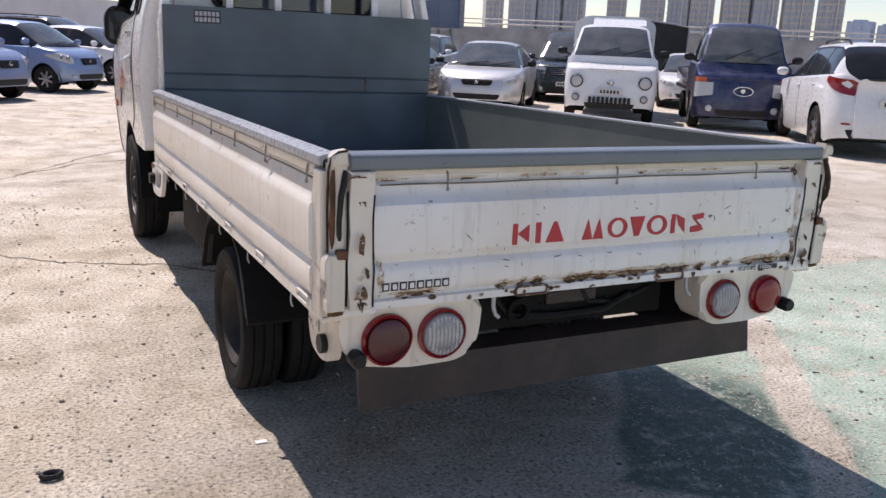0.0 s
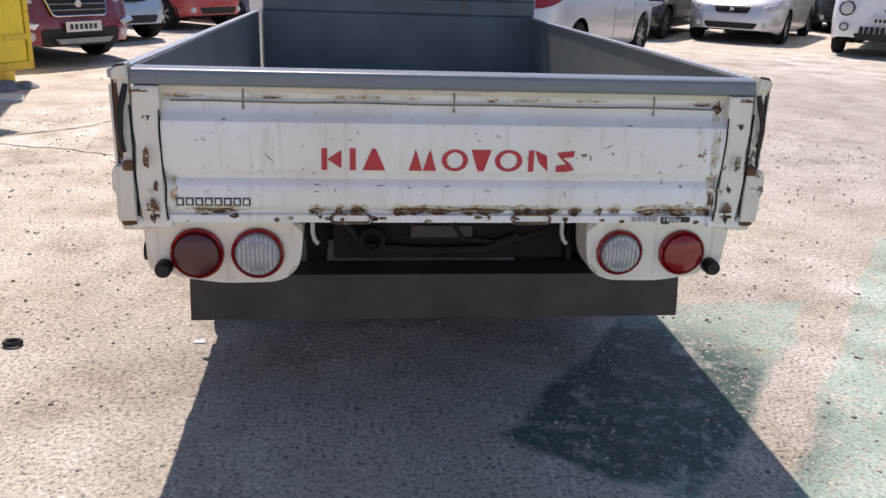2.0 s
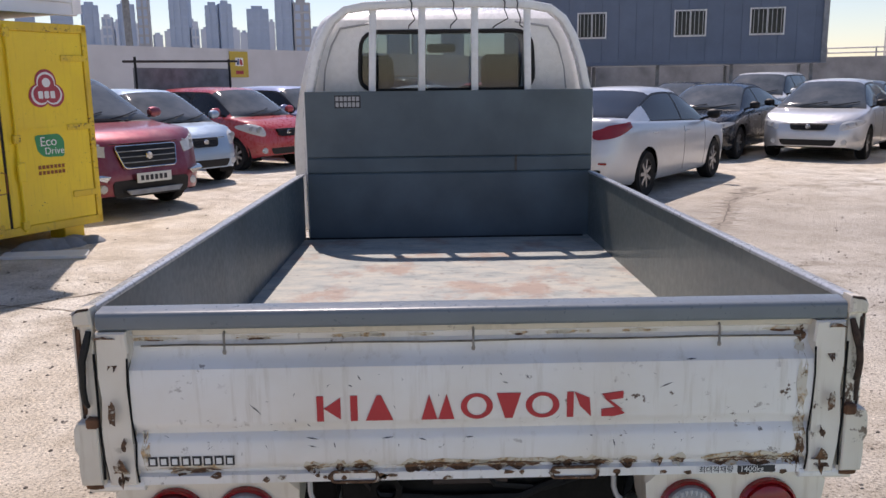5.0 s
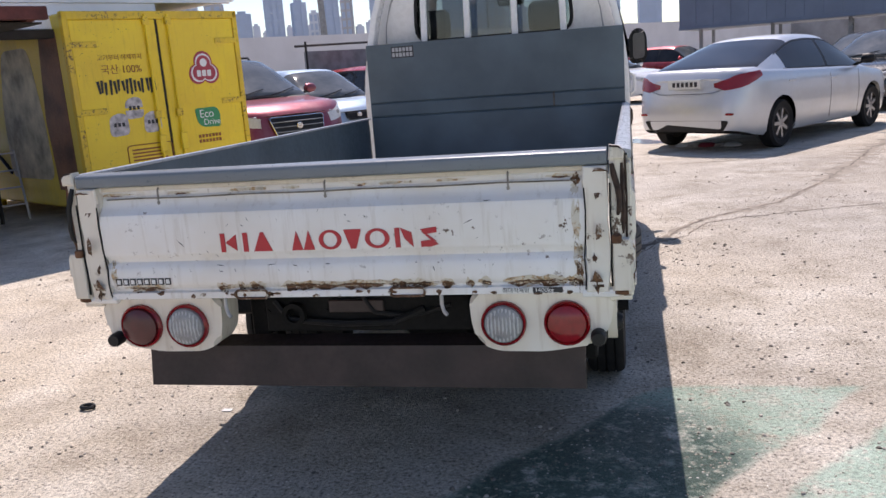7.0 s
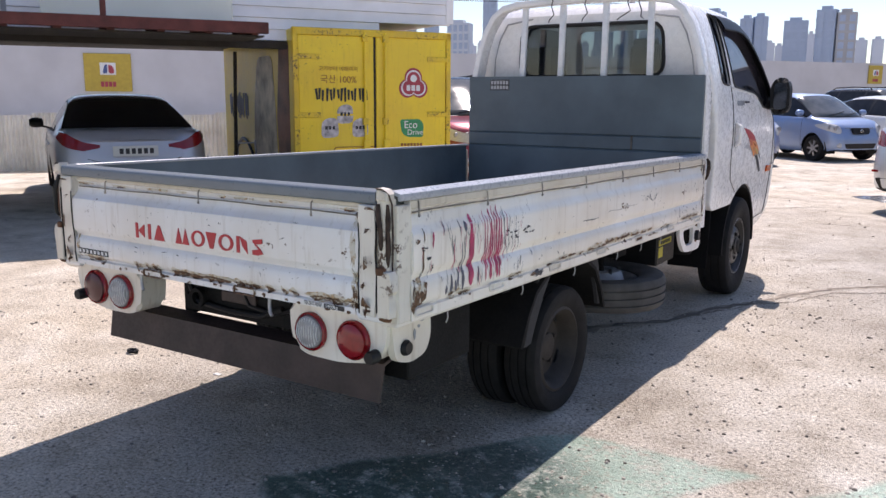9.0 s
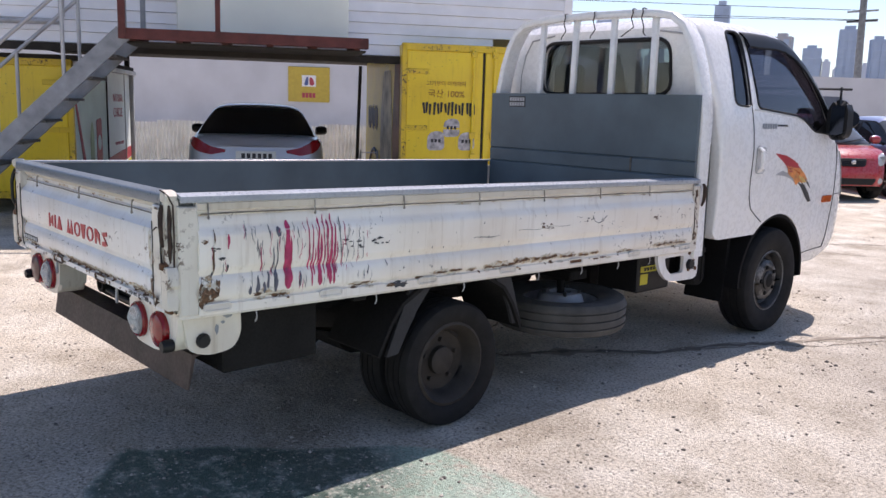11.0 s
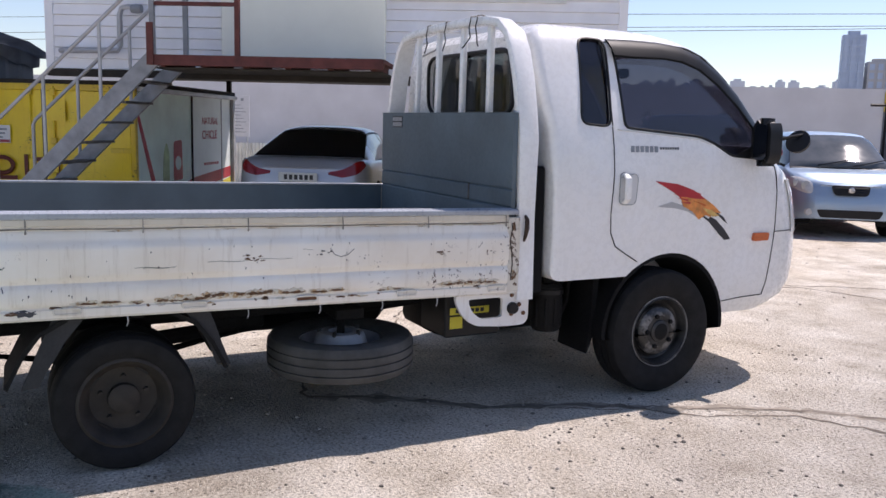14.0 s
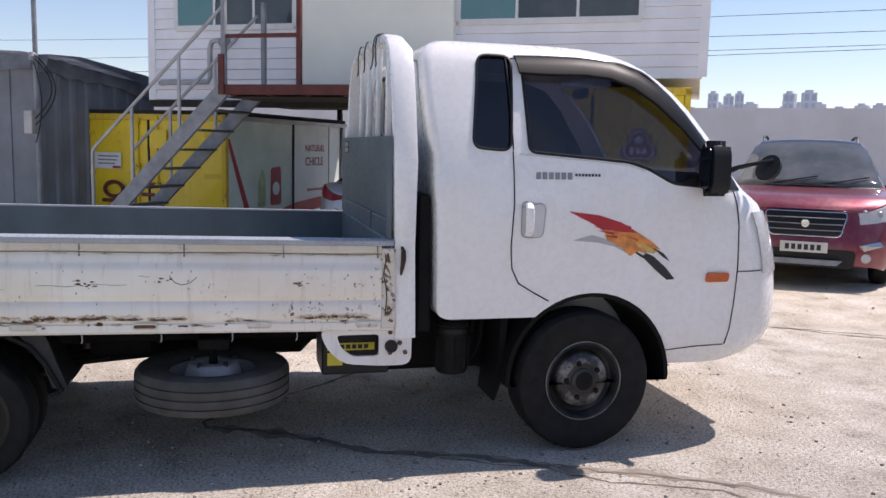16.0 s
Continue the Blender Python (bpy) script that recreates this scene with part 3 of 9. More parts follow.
ZA, ZB = 0.843, 0.899
ZM = (ZA + ZB) / 2
red_shape([[(-0.333, ZA), (-0.319, ZA), (-0.319, ZB), (-0.333, ZB)], [(-0.318, ZM), (-0.283, ZB - 0.004), (-0.283, ZA + 0.004)]])
red_shape([[(-0.262, ZA), (-0.247, ZA), (-0.247, ZB), (-0.262, ZB)]])
red_shape([[(-0.230, ZA), (-0.172, ZA), (-0.197, ZB), (-0.206, ZB)]])
red_shape([[(-0.112, ZA), (-0.078, ZA), (-0.095, ZB)], [(-0.076, ZA), (-0.042, ZA), (-0.058, ZB)]])
red_shape([], (0.006, ZM, 0.034, 0.0285))
red_shape([[(0.048, ZB), (0.100, ZB), (0.082, ZA), (0.066, ZA)]])
red_shape([], (0.146, ZM, 0.036, 0.0285))
red_shape([[(0.198, ZA), (0.212, ZA), (0.212, ZB), (0.198, ZB)], [(0.214, ZB), (0.246, ZB - 0.014), (0.250, ZA), (0.226, ZM - 0.004)]])
red_shape([[(0.272, ZB - 0.006), (0.318, ZB), (0.318, ZB - 0.016), (0.286, ZB - 0.02)], [(0.272, ZA + 0.016), (0.306, ZA + 0.02), (0.322, ZA + 0.006), (0.300, ZA), (0.272, ZA)], [(0.274, ZB - 0.012), (0.290, ZB - 0.02), (0.318, ZA + 0.014), (0.300, ZA + 0.02)]])


def mark(name, parent, x0, x1, z0, z1, y, material, label=""):
    bm = bmn()
    box(bm, x0, x1, y - 0.0016, y, z0, z1)
    return part(name, bedded(bm), material, parent, label)


# model name as outlined bars, load label
for k in range(8):
    a = -0.697 + k * 0.0235
    mark("model_mark", tail, a, a + 0.019, 0.747, 0.768, -0.0116, BLACK_INK)
    mark("model_mark", tail, a + 0.004, a + 0.015, 0.751, 0.764, -0.0134, WHITE_INK)
mark("load_label", tail, 0.487, 0.572, 0.7035, 0.7185, -0.0062, WHITE_INK, "white load label")
mark("load_label", tail, 0.575, 0.657, 0.7035, 0.7185, -0.0062, BLACK_INK, "black load label")


def lettering(name, text, size, m, material, parent=None, label="", depth=0.001, align='LEFT'):
    cu = bpy.data.curves.new(name, 'FONT')
    cu.body, cu.size, cu.extrude, cu.align_x = text, size, depth, align
    tmp = new(name, cu)
    bpy.context.view_layer.update()
    me = bpy.data.meshes.new_from_object(tmp.evaluated_get(bpy.context.evaluated_depsgraph_get()))
    bpy.data.objects.remove(tmp)
    me.name = name
    me.materials.clear()
    me.materials.append(material)
    ob = new(name, me)
    ob.parent = parent
    ob.matrix_basis = m
    if label:
        ob["label"] = label
    return ob


lettering("load_word", "최대적재량", 0.0165, pose(0.490, -0.0082, 0.7055, 90, 0, 0), BLACK_INK, tail, depth=0.0004)
lettering("load_word", "1400kg", 0.018, pose(0.580, -0.0082, 0.7055, 90, 0, 0), WHITE_INK, tail, depth=0.0004)

# --- side gates ---
SIDE = [(d - 0.02, z) for d, z in [(0.862, 1.062), (0.864, 1.032), (0.856, 1.026), (0.852, 1.014), (0.858, 1.004), (0.858, 0.985), (0.864, 0.968), (0.874, 0.955), (0.876, 0.94),
        (0.876, 0.846), (0.872, 0.832), (0.865, 0.822), (0.862, 0.812), (0.868, 0.802), (0.873, 0.792), (0.873, 0.745), (0.868, 0.730), (0.860, 0.722), (0.860, 0.716), (0.868, 0.712), (0.868, 0.682)]]
for s in (-1, 1):
    gate = part("side_gate", bedded(sheet(bmn(), [(s * d, z) for d, z in SIDE], 0.085, 3.02, 'y', s * 0.820, 16)), GATE_CREAM, truck,
                "pressed white side gate with dented rusty lower edge" if s < 0 else "pressed white side gate with red and dark paint drips and scrapes")
    bm = bmn()
    prism(bm, [(s * a, z) for a, z in rounded([(0.848, 1.058), (0.848, 1.080), (0.810, 1.089), (0.803, 1.086), (0.803, 1.076), (0.838, 1.072), (0.838, 1.058)], 0.004, 2)], 0.03, 3.075, 'xz')
    part("top_cap", bedded(bm), CAP_SUNLIT, gate, "grey folded steel cap")
    bm = bmn()
    box(bm, min(s * 0.810, s * 0.818), max(s * 0.810, s * 0.818), 0.03, 3.05, 0.71, 1.079)
    part("inner_panel", bedded(bm), BED_INNER if s > 0 else BED_GREY, gate, "scuffed grey inner face")
    for ya, yb in ((0.02, 0.085), (3.02, 3.085)):
        bm = bmn()
        c = [(ya, 0.684), (ya, 1.046), (yb, 1.046), (yb + (0.008 if ya < 1 else 0), 0.95), (yb, 0.86), (yb + (0.006 if ya < 1 else 0), 0.78), (yb, 0.684)]
        prism(bm, c, s * 0.816, s * 0.846, 'yz', 0.004)
        part("end_cap", bedded(bm), POST_WHITE, gate)
    for k in range(8):
        rope_hook(gate, s * 0.840, 0.122 + k * 0.4115, 1.056, (s, 0), 0.050)
    part("rope_rail", bedded(tube(bmn(), [(s * (0.8405 + 0.0006 * math.sin(k * 2.3)), 0.10 + 0.146 * k, 1.0195 + 0.0012 * math.sin(k * 1.3)) for k in range(21)], 0.0026, 6)), RAIL_STEEL, gate, "thin stained steel rope rail")
    part("top_strip", bedded(box(bmn(), min(s * 0.838, s * 0.8462), max(s * 0.838, s * 0.8462), 0.088, 3.018, 1.0315, 1.0565, 0.002)), STRIP_CREAM, gate, "darker cream strip under the cap")
    # hinges under the gate
    for k in range(7):
        y = 0.604 + (k - 1) * 0.471 if k else 0.15
        lp = rounded([(y - 0.048, 0.694), (y + 0.048, 0.694), (y + 0.048, 0.716), (y - 0.048, 0.716)], 0.010, 3)
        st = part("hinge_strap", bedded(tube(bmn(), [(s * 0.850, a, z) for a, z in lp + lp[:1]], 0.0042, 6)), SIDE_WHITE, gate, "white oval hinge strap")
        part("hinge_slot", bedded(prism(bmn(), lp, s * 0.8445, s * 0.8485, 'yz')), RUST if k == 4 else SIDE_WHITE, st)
    # lower sill rail
    bm = bmn()
    box(bm, min(s * 0.78, s * 0.842), max(s * 0.78, s * 0.842), 0.02, 3.08, 0.672, 0.690, 0.003)
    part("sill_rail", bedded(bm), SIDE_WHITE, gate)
    for y in (0.30, 0.822, 1.29, 1.766, 2.080, 2.373, 2.648):
        bm = bmn()
        tube(bm, [(s * 0.832, y - 0.003, 0.682), (s * 0.838, y + 0.001, 0.670), (s * 0.839, y + 0.003, 0.652), (s * 0.837, y + 0.001, 0.640), (s * 0.834, y - 0.002, 0.633)], 0.0025, 6)
        part("tie_hook", bedded(bm), GALV, gate)

# --- corner posts with latch handles ---
for s in (-1, 1):
    post = part("corner_post", bedded(prism(bmn(), rounded([(s * 0.790, -0.010), (s * 0.812, -0.010), (s * 0.830, 0.012), (s * 0.834, 0.03), (s * 0.790, 0.03)], 0.006, 2), 0.705, 1.065, 'xy')),
                POST_WHITE, truck, "chipped white corner post with rust")
    bm = bmn()
    prism(bm, [(s * 0.788, 1.060), (s * 0.828, 1.060), (s * 0.830, 1.080), (s * 0.818, 1.094), (s * 0.792, 1.098)], -0.016, 0.03, 'xz', 0.005)
    part("post_cap", bedded(bm), POST_WHITE, post)
    bm = bmn()
    foot = 0.885 if s < 0 else 0.915
    tube(bm, [(s * 0.797, -0.012, 1.050), (s * 0.803, -0.020, 1.02), (s * 0.811, -0.024, 0.99), (s * 0.815, -0.024, foot + 0.045), (s * 0.814, -0.022, foot + 0.015), (s * 0.810, -0.016, foot)],
         [0.006, 0.0085, 0.008, 0.007, 0.007, 0.004], 8)
    part("latch_handle", bedded(bm), FLAKE_DARK if s > 0 else BLACK, post, "rusty steel latch handle")
    bm = bmn()
    box(bm, min(s * 0.792, s * 0.818), max(s * 0.792, s * 0.818), -0.026, 0.0, 0.838, 0.862, 0.004)
    part("latch_keeper", bedded(bm), RUST, post)
    bm = bmn()
    prism(bm, [(s * 0.795, 0.850), (s * 0.838, 0.850), (s * 0.846, 0.835), (s * 0.848, 0.79), (s * 0.836, 0.778), (s * 0.838, 0.745), (s * 0.842, 0.735), (s * 0.840, 0.708), (s * 0.795, 0.708)], -0.020, 0.02, 'xz', 0.003)
    part("lower_bracket", bedded(bm), POST_WHITE, post)
    bm = bmn()
    lathe(bm, [(0.009, -0.018), (0.011, 0.0), (0.009, 0.018)], (s * 0.815, -0.004, 0.703), 'x', 8)
    part("hinge_pin", bedded(bm), RUST, post)
    bm = bmn()
    tube(bm, [(s * 0.791, -0.013, 1.0), (s * 0.790, -0.016, 0.90), (s * 0.792, -0.015, 0.84), (s * 0.789, -0.014, 0.78), (s * 0.791, -0.014, 0.72)], 0.0028, 5)
    part("seam", bedded(bm), CHASSIS, post)
    edge = [(s * 0.8325, 0.010, 0.715), (s * 0.8335, 0.011, 0.80), (s * 0.8320, 0.010, 0.86), (s * 0.8335, 0.011, 0.95), (s * 0.8320, 0.010, 1.05), (s * 0.829, -0.004, 1.080), (s * 0.815, -0.0145, 1.094), (s * 0.793, -0.0150, 1.097)]
    part("edge_seam", bedded(tube(bmn(), edge, 0.0030, 5)), FLAKE_DARK, post, "rusted dark edge")
    # rust running down the post's corner
    run = [(s * 0.8225, 0.0005, 1.050), (s * 0.8235, 0.0012, 1.01), (s * 0.8225, 0.0005, 0.965), (s * 0.8240, 0.0015, 0.92), (s * 0.8230, 0.0008, 0.880), (s * 0.8235, 0.0012, 0.862)]
    part("rust_run", bedded(tube(bmn(), run, [0.004, 0.008, 0.007, 0.0085, 0.006, 0.002], 6)), FLAKE_DARK if s > 0 else RUST, post, "dark rust run")

# --- load floor ---
def bed_floor_mat():
    m, nt, b = mat("worn_bed_floor")
    v = coords(nt, (1, 0.7, 1))
    big = noise_tex(nt, v, 3.6, 7.0, 0.66)
    base = ramp(nt, noise_tex(nt, coords(nt, (1.2, 2.6, 1)), 5.0, 7.0, 0.68), ((0.34, (0.24, 0.27, 0.26)), (0.48, (0.37, 0.38, 0.35)), (0.62, (0.47, 0.45, 0.38))))
    base = mix(nt, ramp(nt, big, ((0.52, 0.0), (0.62, 0.7))), base, (0.34, 0.22, 0.165))
    base = mix(nt, ramp(nt, noise_tex(nt, v, 22.0, 4.0), ((0.60, 0.0), (0.70, 0.5))), base, (0.16, 0.14, 0.12))
    nt.links.new(base, b.inputs["Base Color"])
    b.inputs["Roughness"].default_value = 0.6
    bump(nt, b, noise_tex(nt, v, 9.0), 0.15, 0.01)
    return m


bm = bmn()
box(bm, -0.810, 0.810, 0.034, 3.06, 0.690, 0.718)
FLOOR_M = bed_floor_mat()
load_floor = part("load_floor", bedded(bm), FLOOR_M, truck, "worn load floor with rust-red patches")

# --- headboard and guard frame ---
bm = bmn()
prof = [(-0.012, 1.495), (-0.012, 1.135), (-0.004, 1.128), (-0.012, 1.12), (-0.012, 1.048), (-0.004, 1.04), (-0.012, 1.032), (-0.012, 0.655)]
loft(bm, [[(x, 3.055 + d, z) for d, z in prof + [(0.012, 0.655), (0.012, 1.495)]] for x in (-0.785, -0.4, 0.0, 0.4, 0.820)])
for v in bm.verts:
    v.co.x = v.co.x + 0.02
head = part("headboard", bm, BED_GREY, truck, "blue-grey sheet steel headboard behind the cab")
bm = bmn()
box(bm, 0.405, 0.418, 3.040, 3.044, 1.045, 1.13)
part("rust_run", bm, plain("rust_run", (0.10, 0.085, 0.07), 0.8, vary=0.4, scale=30), head)
# warning sticker as bars
bm = bmn()
box(bm, -0.600, -0.455, 3.0405, 3.0425, 1.405, 1.475)
part("sticker", bm, BLACK_INK, head, "small dark sticker with unreadable white marks")
for r in range(2):
    for k in range(6):
        bm = bmn()
        box(bm, -0.594 + k * 0.0228, -0.577 + k * 0.0228, 3.039, 3.0406, 1.412 + r * 0.032, 1.436 + r * 0.032)
        part("sticker_mark", bm, GALV, head)


def guard_arc():
    right = [(0.800, 0.585), (0.800, 1.0), (0.795, 1.38), (0.778, 1.50), (0.742, 1.66), (0.695, 1.79), (0.640, 1.88), (0.565, 1.935), (0.46, 1.955), (0.25, 1.965)]
    pts = [(x + 0.035, z) for x, z in right] + [(0.035, 1.968)] + [(-x + 0.035, z) for x, z in right[::-1]]
    return pts


bm = bmn()
gp = guard_arc()
rings = []
for i, (x, z) in enumerate(gp):
    a, b = gp[max(i - 1, 0)], gp[min(i + 1, len(gp) - 1)]
    d = Vector((b[0] - a[0], b[1] - a[1])).normalized()
    nx, nz = -d.y, d.x
    low = z < 1.2
    t = 0.018 if low else 0.022
    yf = 3.069 + 0.020 * max(0.0, (1.55 - z) / 1.0)
    y0, y1 = yf, yf + (0.085 if z > 1.93 else 0.112 if z > 1.3 else 0.098)
    sec = rounded([(-t, y0), (t, y0), (t, y1), (-t, y1)], 0.015, 2)
    rings.append([(x + nx * q, y, z + nz * q) for q, y in sec])
loft(bm, rings)
guard = part("guard_frame", bm, CAB_WHITE, truck, "white tubular guard frame with four uprights")
for x in (-0.395, -0.115, 0.185, 0.485):
    bm = bmn()
    beam(bm, (x, 3.108, 1.42), (x * 0.97 + 0.005, 3.112, 1.95), 0.040, 0.03, (0, 1, 0))
    bmesh.ops.bevel(bm, geom=bm.edges[:], offset=0.008, segments=2, affect='EDGES', profile=0.5)
    part("upright", bm, CAB_WHITE, guard)
for x, k in ((0.40, 0), (0.05, 1), (0.33, 2), (-0.18, 1)):
    bm = bmn()
    tube(bm, [(x, 3.13, 1.984), (x + 0.005, 3.09, 1.990), (x + 0.01, 3.064, 1.984), (x + 0.02, 3.058, 1.965), (x + 0.015, 3.052, 1.93), (x + 0.035, 3.050, 1.88), (x + 0.03 - 0.03 * k, 3.055, 1.845), (x + 0.05 - 0.05 * k, 3.050, 1.83)], 0.0038, 5)
    part("wire_hook", bm, BLACK, guard)
# rusty latch handle on the front end of the near gate
part("latch_handle", tube(bmn(), [(0.862, 3.112, 1.005), (0.872, 3.118, 0.985), (0.874, 3.118, 0.945), (0.870, 3.113, 0.905), (0.862, 3.110, 0.878)], [0.006, 0.011, 0.012, 0.009, 0.005], 8), FLAKE_DARK, guard, "dark rusty latch handle")
# gusset plates at the frame's feet, with bolts and a cut-out
for s in (-1, 1):
    outer = rounded([(2.745, 0.628), (3.17, 0.628), (3.17, 0.455), (3.02, 0.455), (2.86, 0.47), (2.79, 0.53)], 0.05, 4)
    hole = rounded([(2.825, 0.602), (3.02, 0.602), (3.02, 0.502), (2.90, 0.502), (2.85, 0.54)], 0.02, 3)
    solid, cut = prism(bmn(), outer, s * 0.812, s * 0.832, 'yz'), prism(bmn(), hole, s * 0.79, s * 0.86, 'yz')
    gus = part("gusset", carved(solid, [cut]), TRUCK_WHITE, guard, "white cut-out side plate")
    for y, z in ((3.07, 0.61), (3.14, 0.61), (3.115, 0.56), (3.14, 0.515), (3.07, 0.515)):
        bm = bmn()
        lathe(bm, [(0.0, 0.0), (0.011, 0.0), (0.011, 0.006), (0.0, 0.008)], (s * 0.832, y, z), 'x', 8)
        if s < 0:
            for v in bm.verts:
                v.co.x -= 0.008
        part("bolt", bm, RUST, gus)
    bm = bmn()
    lathe(bm, [(0.0, 0.012), (0.026, 0.012), (0.03, 0.0), (0.03, -0.02), (0.0, -0.02)], (s * 0.842, 3.075, 0.545), 'x', 14)
    part("rubber_stop", bm, BLACK, gus)

# --- rear lamps, skirt, chassis ---
for s in (-1, 1):
    c0 = 0.56
    outl = [(s * 0.385, 0.690), (s * 0.795, 0.690), (s * 0.785, 0.60), (s * 0.745, 0.540), (s * 0.60, 0.518), (s * 0.46, 0.520), (s * 0.405, 0.545), (s * 0.390, 0.60)]
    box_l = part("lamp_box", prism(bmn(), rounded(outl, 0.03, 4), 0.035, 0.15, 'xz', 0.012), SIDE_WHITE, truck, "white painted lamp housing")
    bm = bmn()
    prism(bm, rounded([(0.045, 0.690), (0.262, 0.690), (0.265, 0.585), (0.235, 0.535), (0.15, 0.522), (0.07, 0.545)], 0.03, 3), s * 0.772, s * 0.798, 'yz')
    ret = part("side_return", bm, POST_WHITE, box_l)
    for y, z, a, b in ((0.215, 0.655, 0.020, 0.009), (0.195, 0.634, 0.009, 0.006), (0.172, 0.612, 0.008, 0.020)):
        bm = bmn()
        prism(bm, [(y + a * math.cos(k * 0.628) * (1.0 if k % 3 else 0.75), z + b * math.sin(k * 0.628) * (1.0 if k % 2 else 0.8) + (y - 0.19) * 0) for k in range(10)], s * 0.798, s * 0.7995, 'yz')
        part("paint_chip", bm, GREY_STEEL, ret)
    for xc, m1, lab in ((0.662, SHADED_RED_LENS if s < 0 else RED_LENS, "round red tail lamp"), (0.505 if s < 0 else 0.483, CLEAR_LENS, "round clear ribbed lamp in a red ring")):
        bm = bmn()
        rs = 0.94 if s < 0 else 0.88
        lathe(bm, [(0.0, -0.030), (0.040 * rs, -0.028), (0.060 * rs, -0.020), (0.066 * rs, -0.008), (0.067 * rs, 0.006), (0.0, 0.006)], (s * xc, 0.035, 0.604), 'y', 32)
        lamp = part("tail_lamp", bm, m1, box_l, lab)
        bm = bmn()
        lathe(bm, [(0.064 * rs, -0.014), (0.068 * rs, -0.018), (0.0735 * rs, -0.012), (0.0745 * rs, 0.004), (0.064 * rs, 0.004)], (s * xc, 0.035, 0.604), 'y', 32, True)
        part("lamp_ring", bm, RED_LENS, lamp)
        if m1 is CLEAR_LENS:
            for k in range(9):
                xx = (-0.048 + k * 0.012) * rs
                hz = math.sqrt(max(0.0, (0.055 * rs) ** 2 - xx * xx))
                bm = bmn()
                tube(bm, [(s * xc + xx, 0.035 - 0.022, 0.604 - hz), (s * xc + xx, 0.035 - 0.029, 0.604), (s * xc + xx, 0.035 - 0.022, 0.604 + hz)], 0.0035, 5)
                part("lens_rib", bm, LENS_RIB, lamp)
    bm = bmn()
    lathe(bm, [(0.0, -0.04), (0.018, -0.04), (0.022, -0.03), (0.022, 0.0), (0.0, 0.0)], (s * 0.748, 0.035, 0.566), 'y', 14)
    part("rubber_buffer", bm, BLACK, box_l)
    bm = bmn()
    lathe(bm, [(0.0, 0.03), (0.02, 0.03), (0.026, 0.02), (0.026, -0.01), (0.0, -0.01)], (s * 0.785 if s > 0 else -0.805, 0.12, 0.580), 'x', 12)
    part("rubber_buffer", bm, BLACK, box_l)

bm = bmn()
prism(bm, [(0.105, 0.378), (0.125, 0.505), (0.20, 0.520), (0.205, 0.512), (0.135, 0.497), (0.112, 0.378)], -0.705, 0.705, 'yz', 0.002)
part("rear_skirt", bm, SKIRT_RUB, truck, "dark steel underrun skirt")
bm = bmn()
box(bm, -0.31, 0.36, 0.18, 0.23, 0.535, 0.665, 0.004)
rear_beam = part("rear_crossmember", bm, CHASSIS, truck)
for xk in (-0.3, -0.22, -0.1, 0.02, 0.14, 0.25):
    bm = bmn()
    lathe(bm, [(0.0, -0.004), (0.008, -0.004), (0.008, 0.0)], (xk, 0.18, 0.60), 'y', 8)
    part("bolt", bm, CHASSIS, rear_beam)
for xk in (-0.36, 0.31):
    bm = bmn()
    tube(bm, [(xk, 0.02, 0.70), (xk, 0.018, 0.665), (xk + 0.006, 0.015, 0.645), (xk + 0.016, 0.012, 0.636)], 0.006, 6)
    part("tie_hook", bm, GALV, rear_beam)
# hoses, brackets and a tow eye hung behind the rear crossmember
for pts, r in (([(-0.27, 0.17, 0.64), (-0.22, 0.16, 0.58), (-0.05, 0.165, 0.565), (0.12, 0.16, 0.57), (0.22, 0.17, 0.61)], 0.011), ([(0.02, 0.17, 0.66), (0.06, 0.165, 0.60), (0.18, 0.17, 0.585), (0.30, 0.18, 0.62)], 0.008)):
    part("hose", tube(bmn(), pts, r, 7), BLACK, rear_beam)
part("tow_eye", lathe(bmn(), [(0.024, -0.012), (0.038, -0.012), (0.038, 0.012), (0.024, 0.012)], (-0.20, 0.15, 0.60), 'y', 18, True), CHASSIS, rear_beam)
part("bracket", box(bmn(), -0.09, 0.09, 0.165, 0.18, 0.60, 0.64, 0.003), SKIRT_RUB, rear_beam)
for s in (-1, 1):
    bm = bmn()
    box(bm, s * 0.36 - 0.03, s * 0.36 + 0.03, 0.235, 4.6, 0.50, 0.63, 0.006)
    part("chassis_rail", bm, CHASSIS, truck)
for y in (0.75, 1.30, 1.95, 2.5, 3.0):
    bm = bmn()
    box(bm, -0.80, 0.80, y, y + 0.06, 0.63, 0.672, 0.004)
    part("bed_bearer", bm, CHASSIS, truck)
bm = bmn()
tube(bm, [(-0.60, 1.266, 0.28), (-0.2, 1.266, 0.28), (-0.13, 1.266, 0.30), (0.13, 1.266, 0.30), (0.2, 1.266, 0.28), (0.60, 1.266, 0.28)], [0.05, 0.055, 0.13, 0.13, 0.055, 0.05], 14)
part("rear_axle", bm, CHASSIS, truck)
bm = bmn()
tube(bm, [(-0.70, 4.006, 0.33), (0.70, 4.006, 0.33)], 0.05, 10)
part("front_axle", bm, CHASSIS, truck)
for s in (-1, 1):
    bm = bmn()
    for k in range(4):
        L = 0.55 - 0.11 * k
        tube(bm, [(s * 0.45, 1.266 - L, 0.40 - 0.018 * k + 0.05), (s * 0.45, 1.266, 0.36 - 0.018 * k), (s * 0.45, 1.266 + L, 0.40 - 0.018 * k + 0.05)], 0.03, 6, 0.25, (0, 0, 1))
    part("leaf_spring", bm, CHASSIS, truck)
bm = bmn()
box(bm, -0.25, 0.25, 1.7, 2.0, 0.40, 0.62, 0.02)
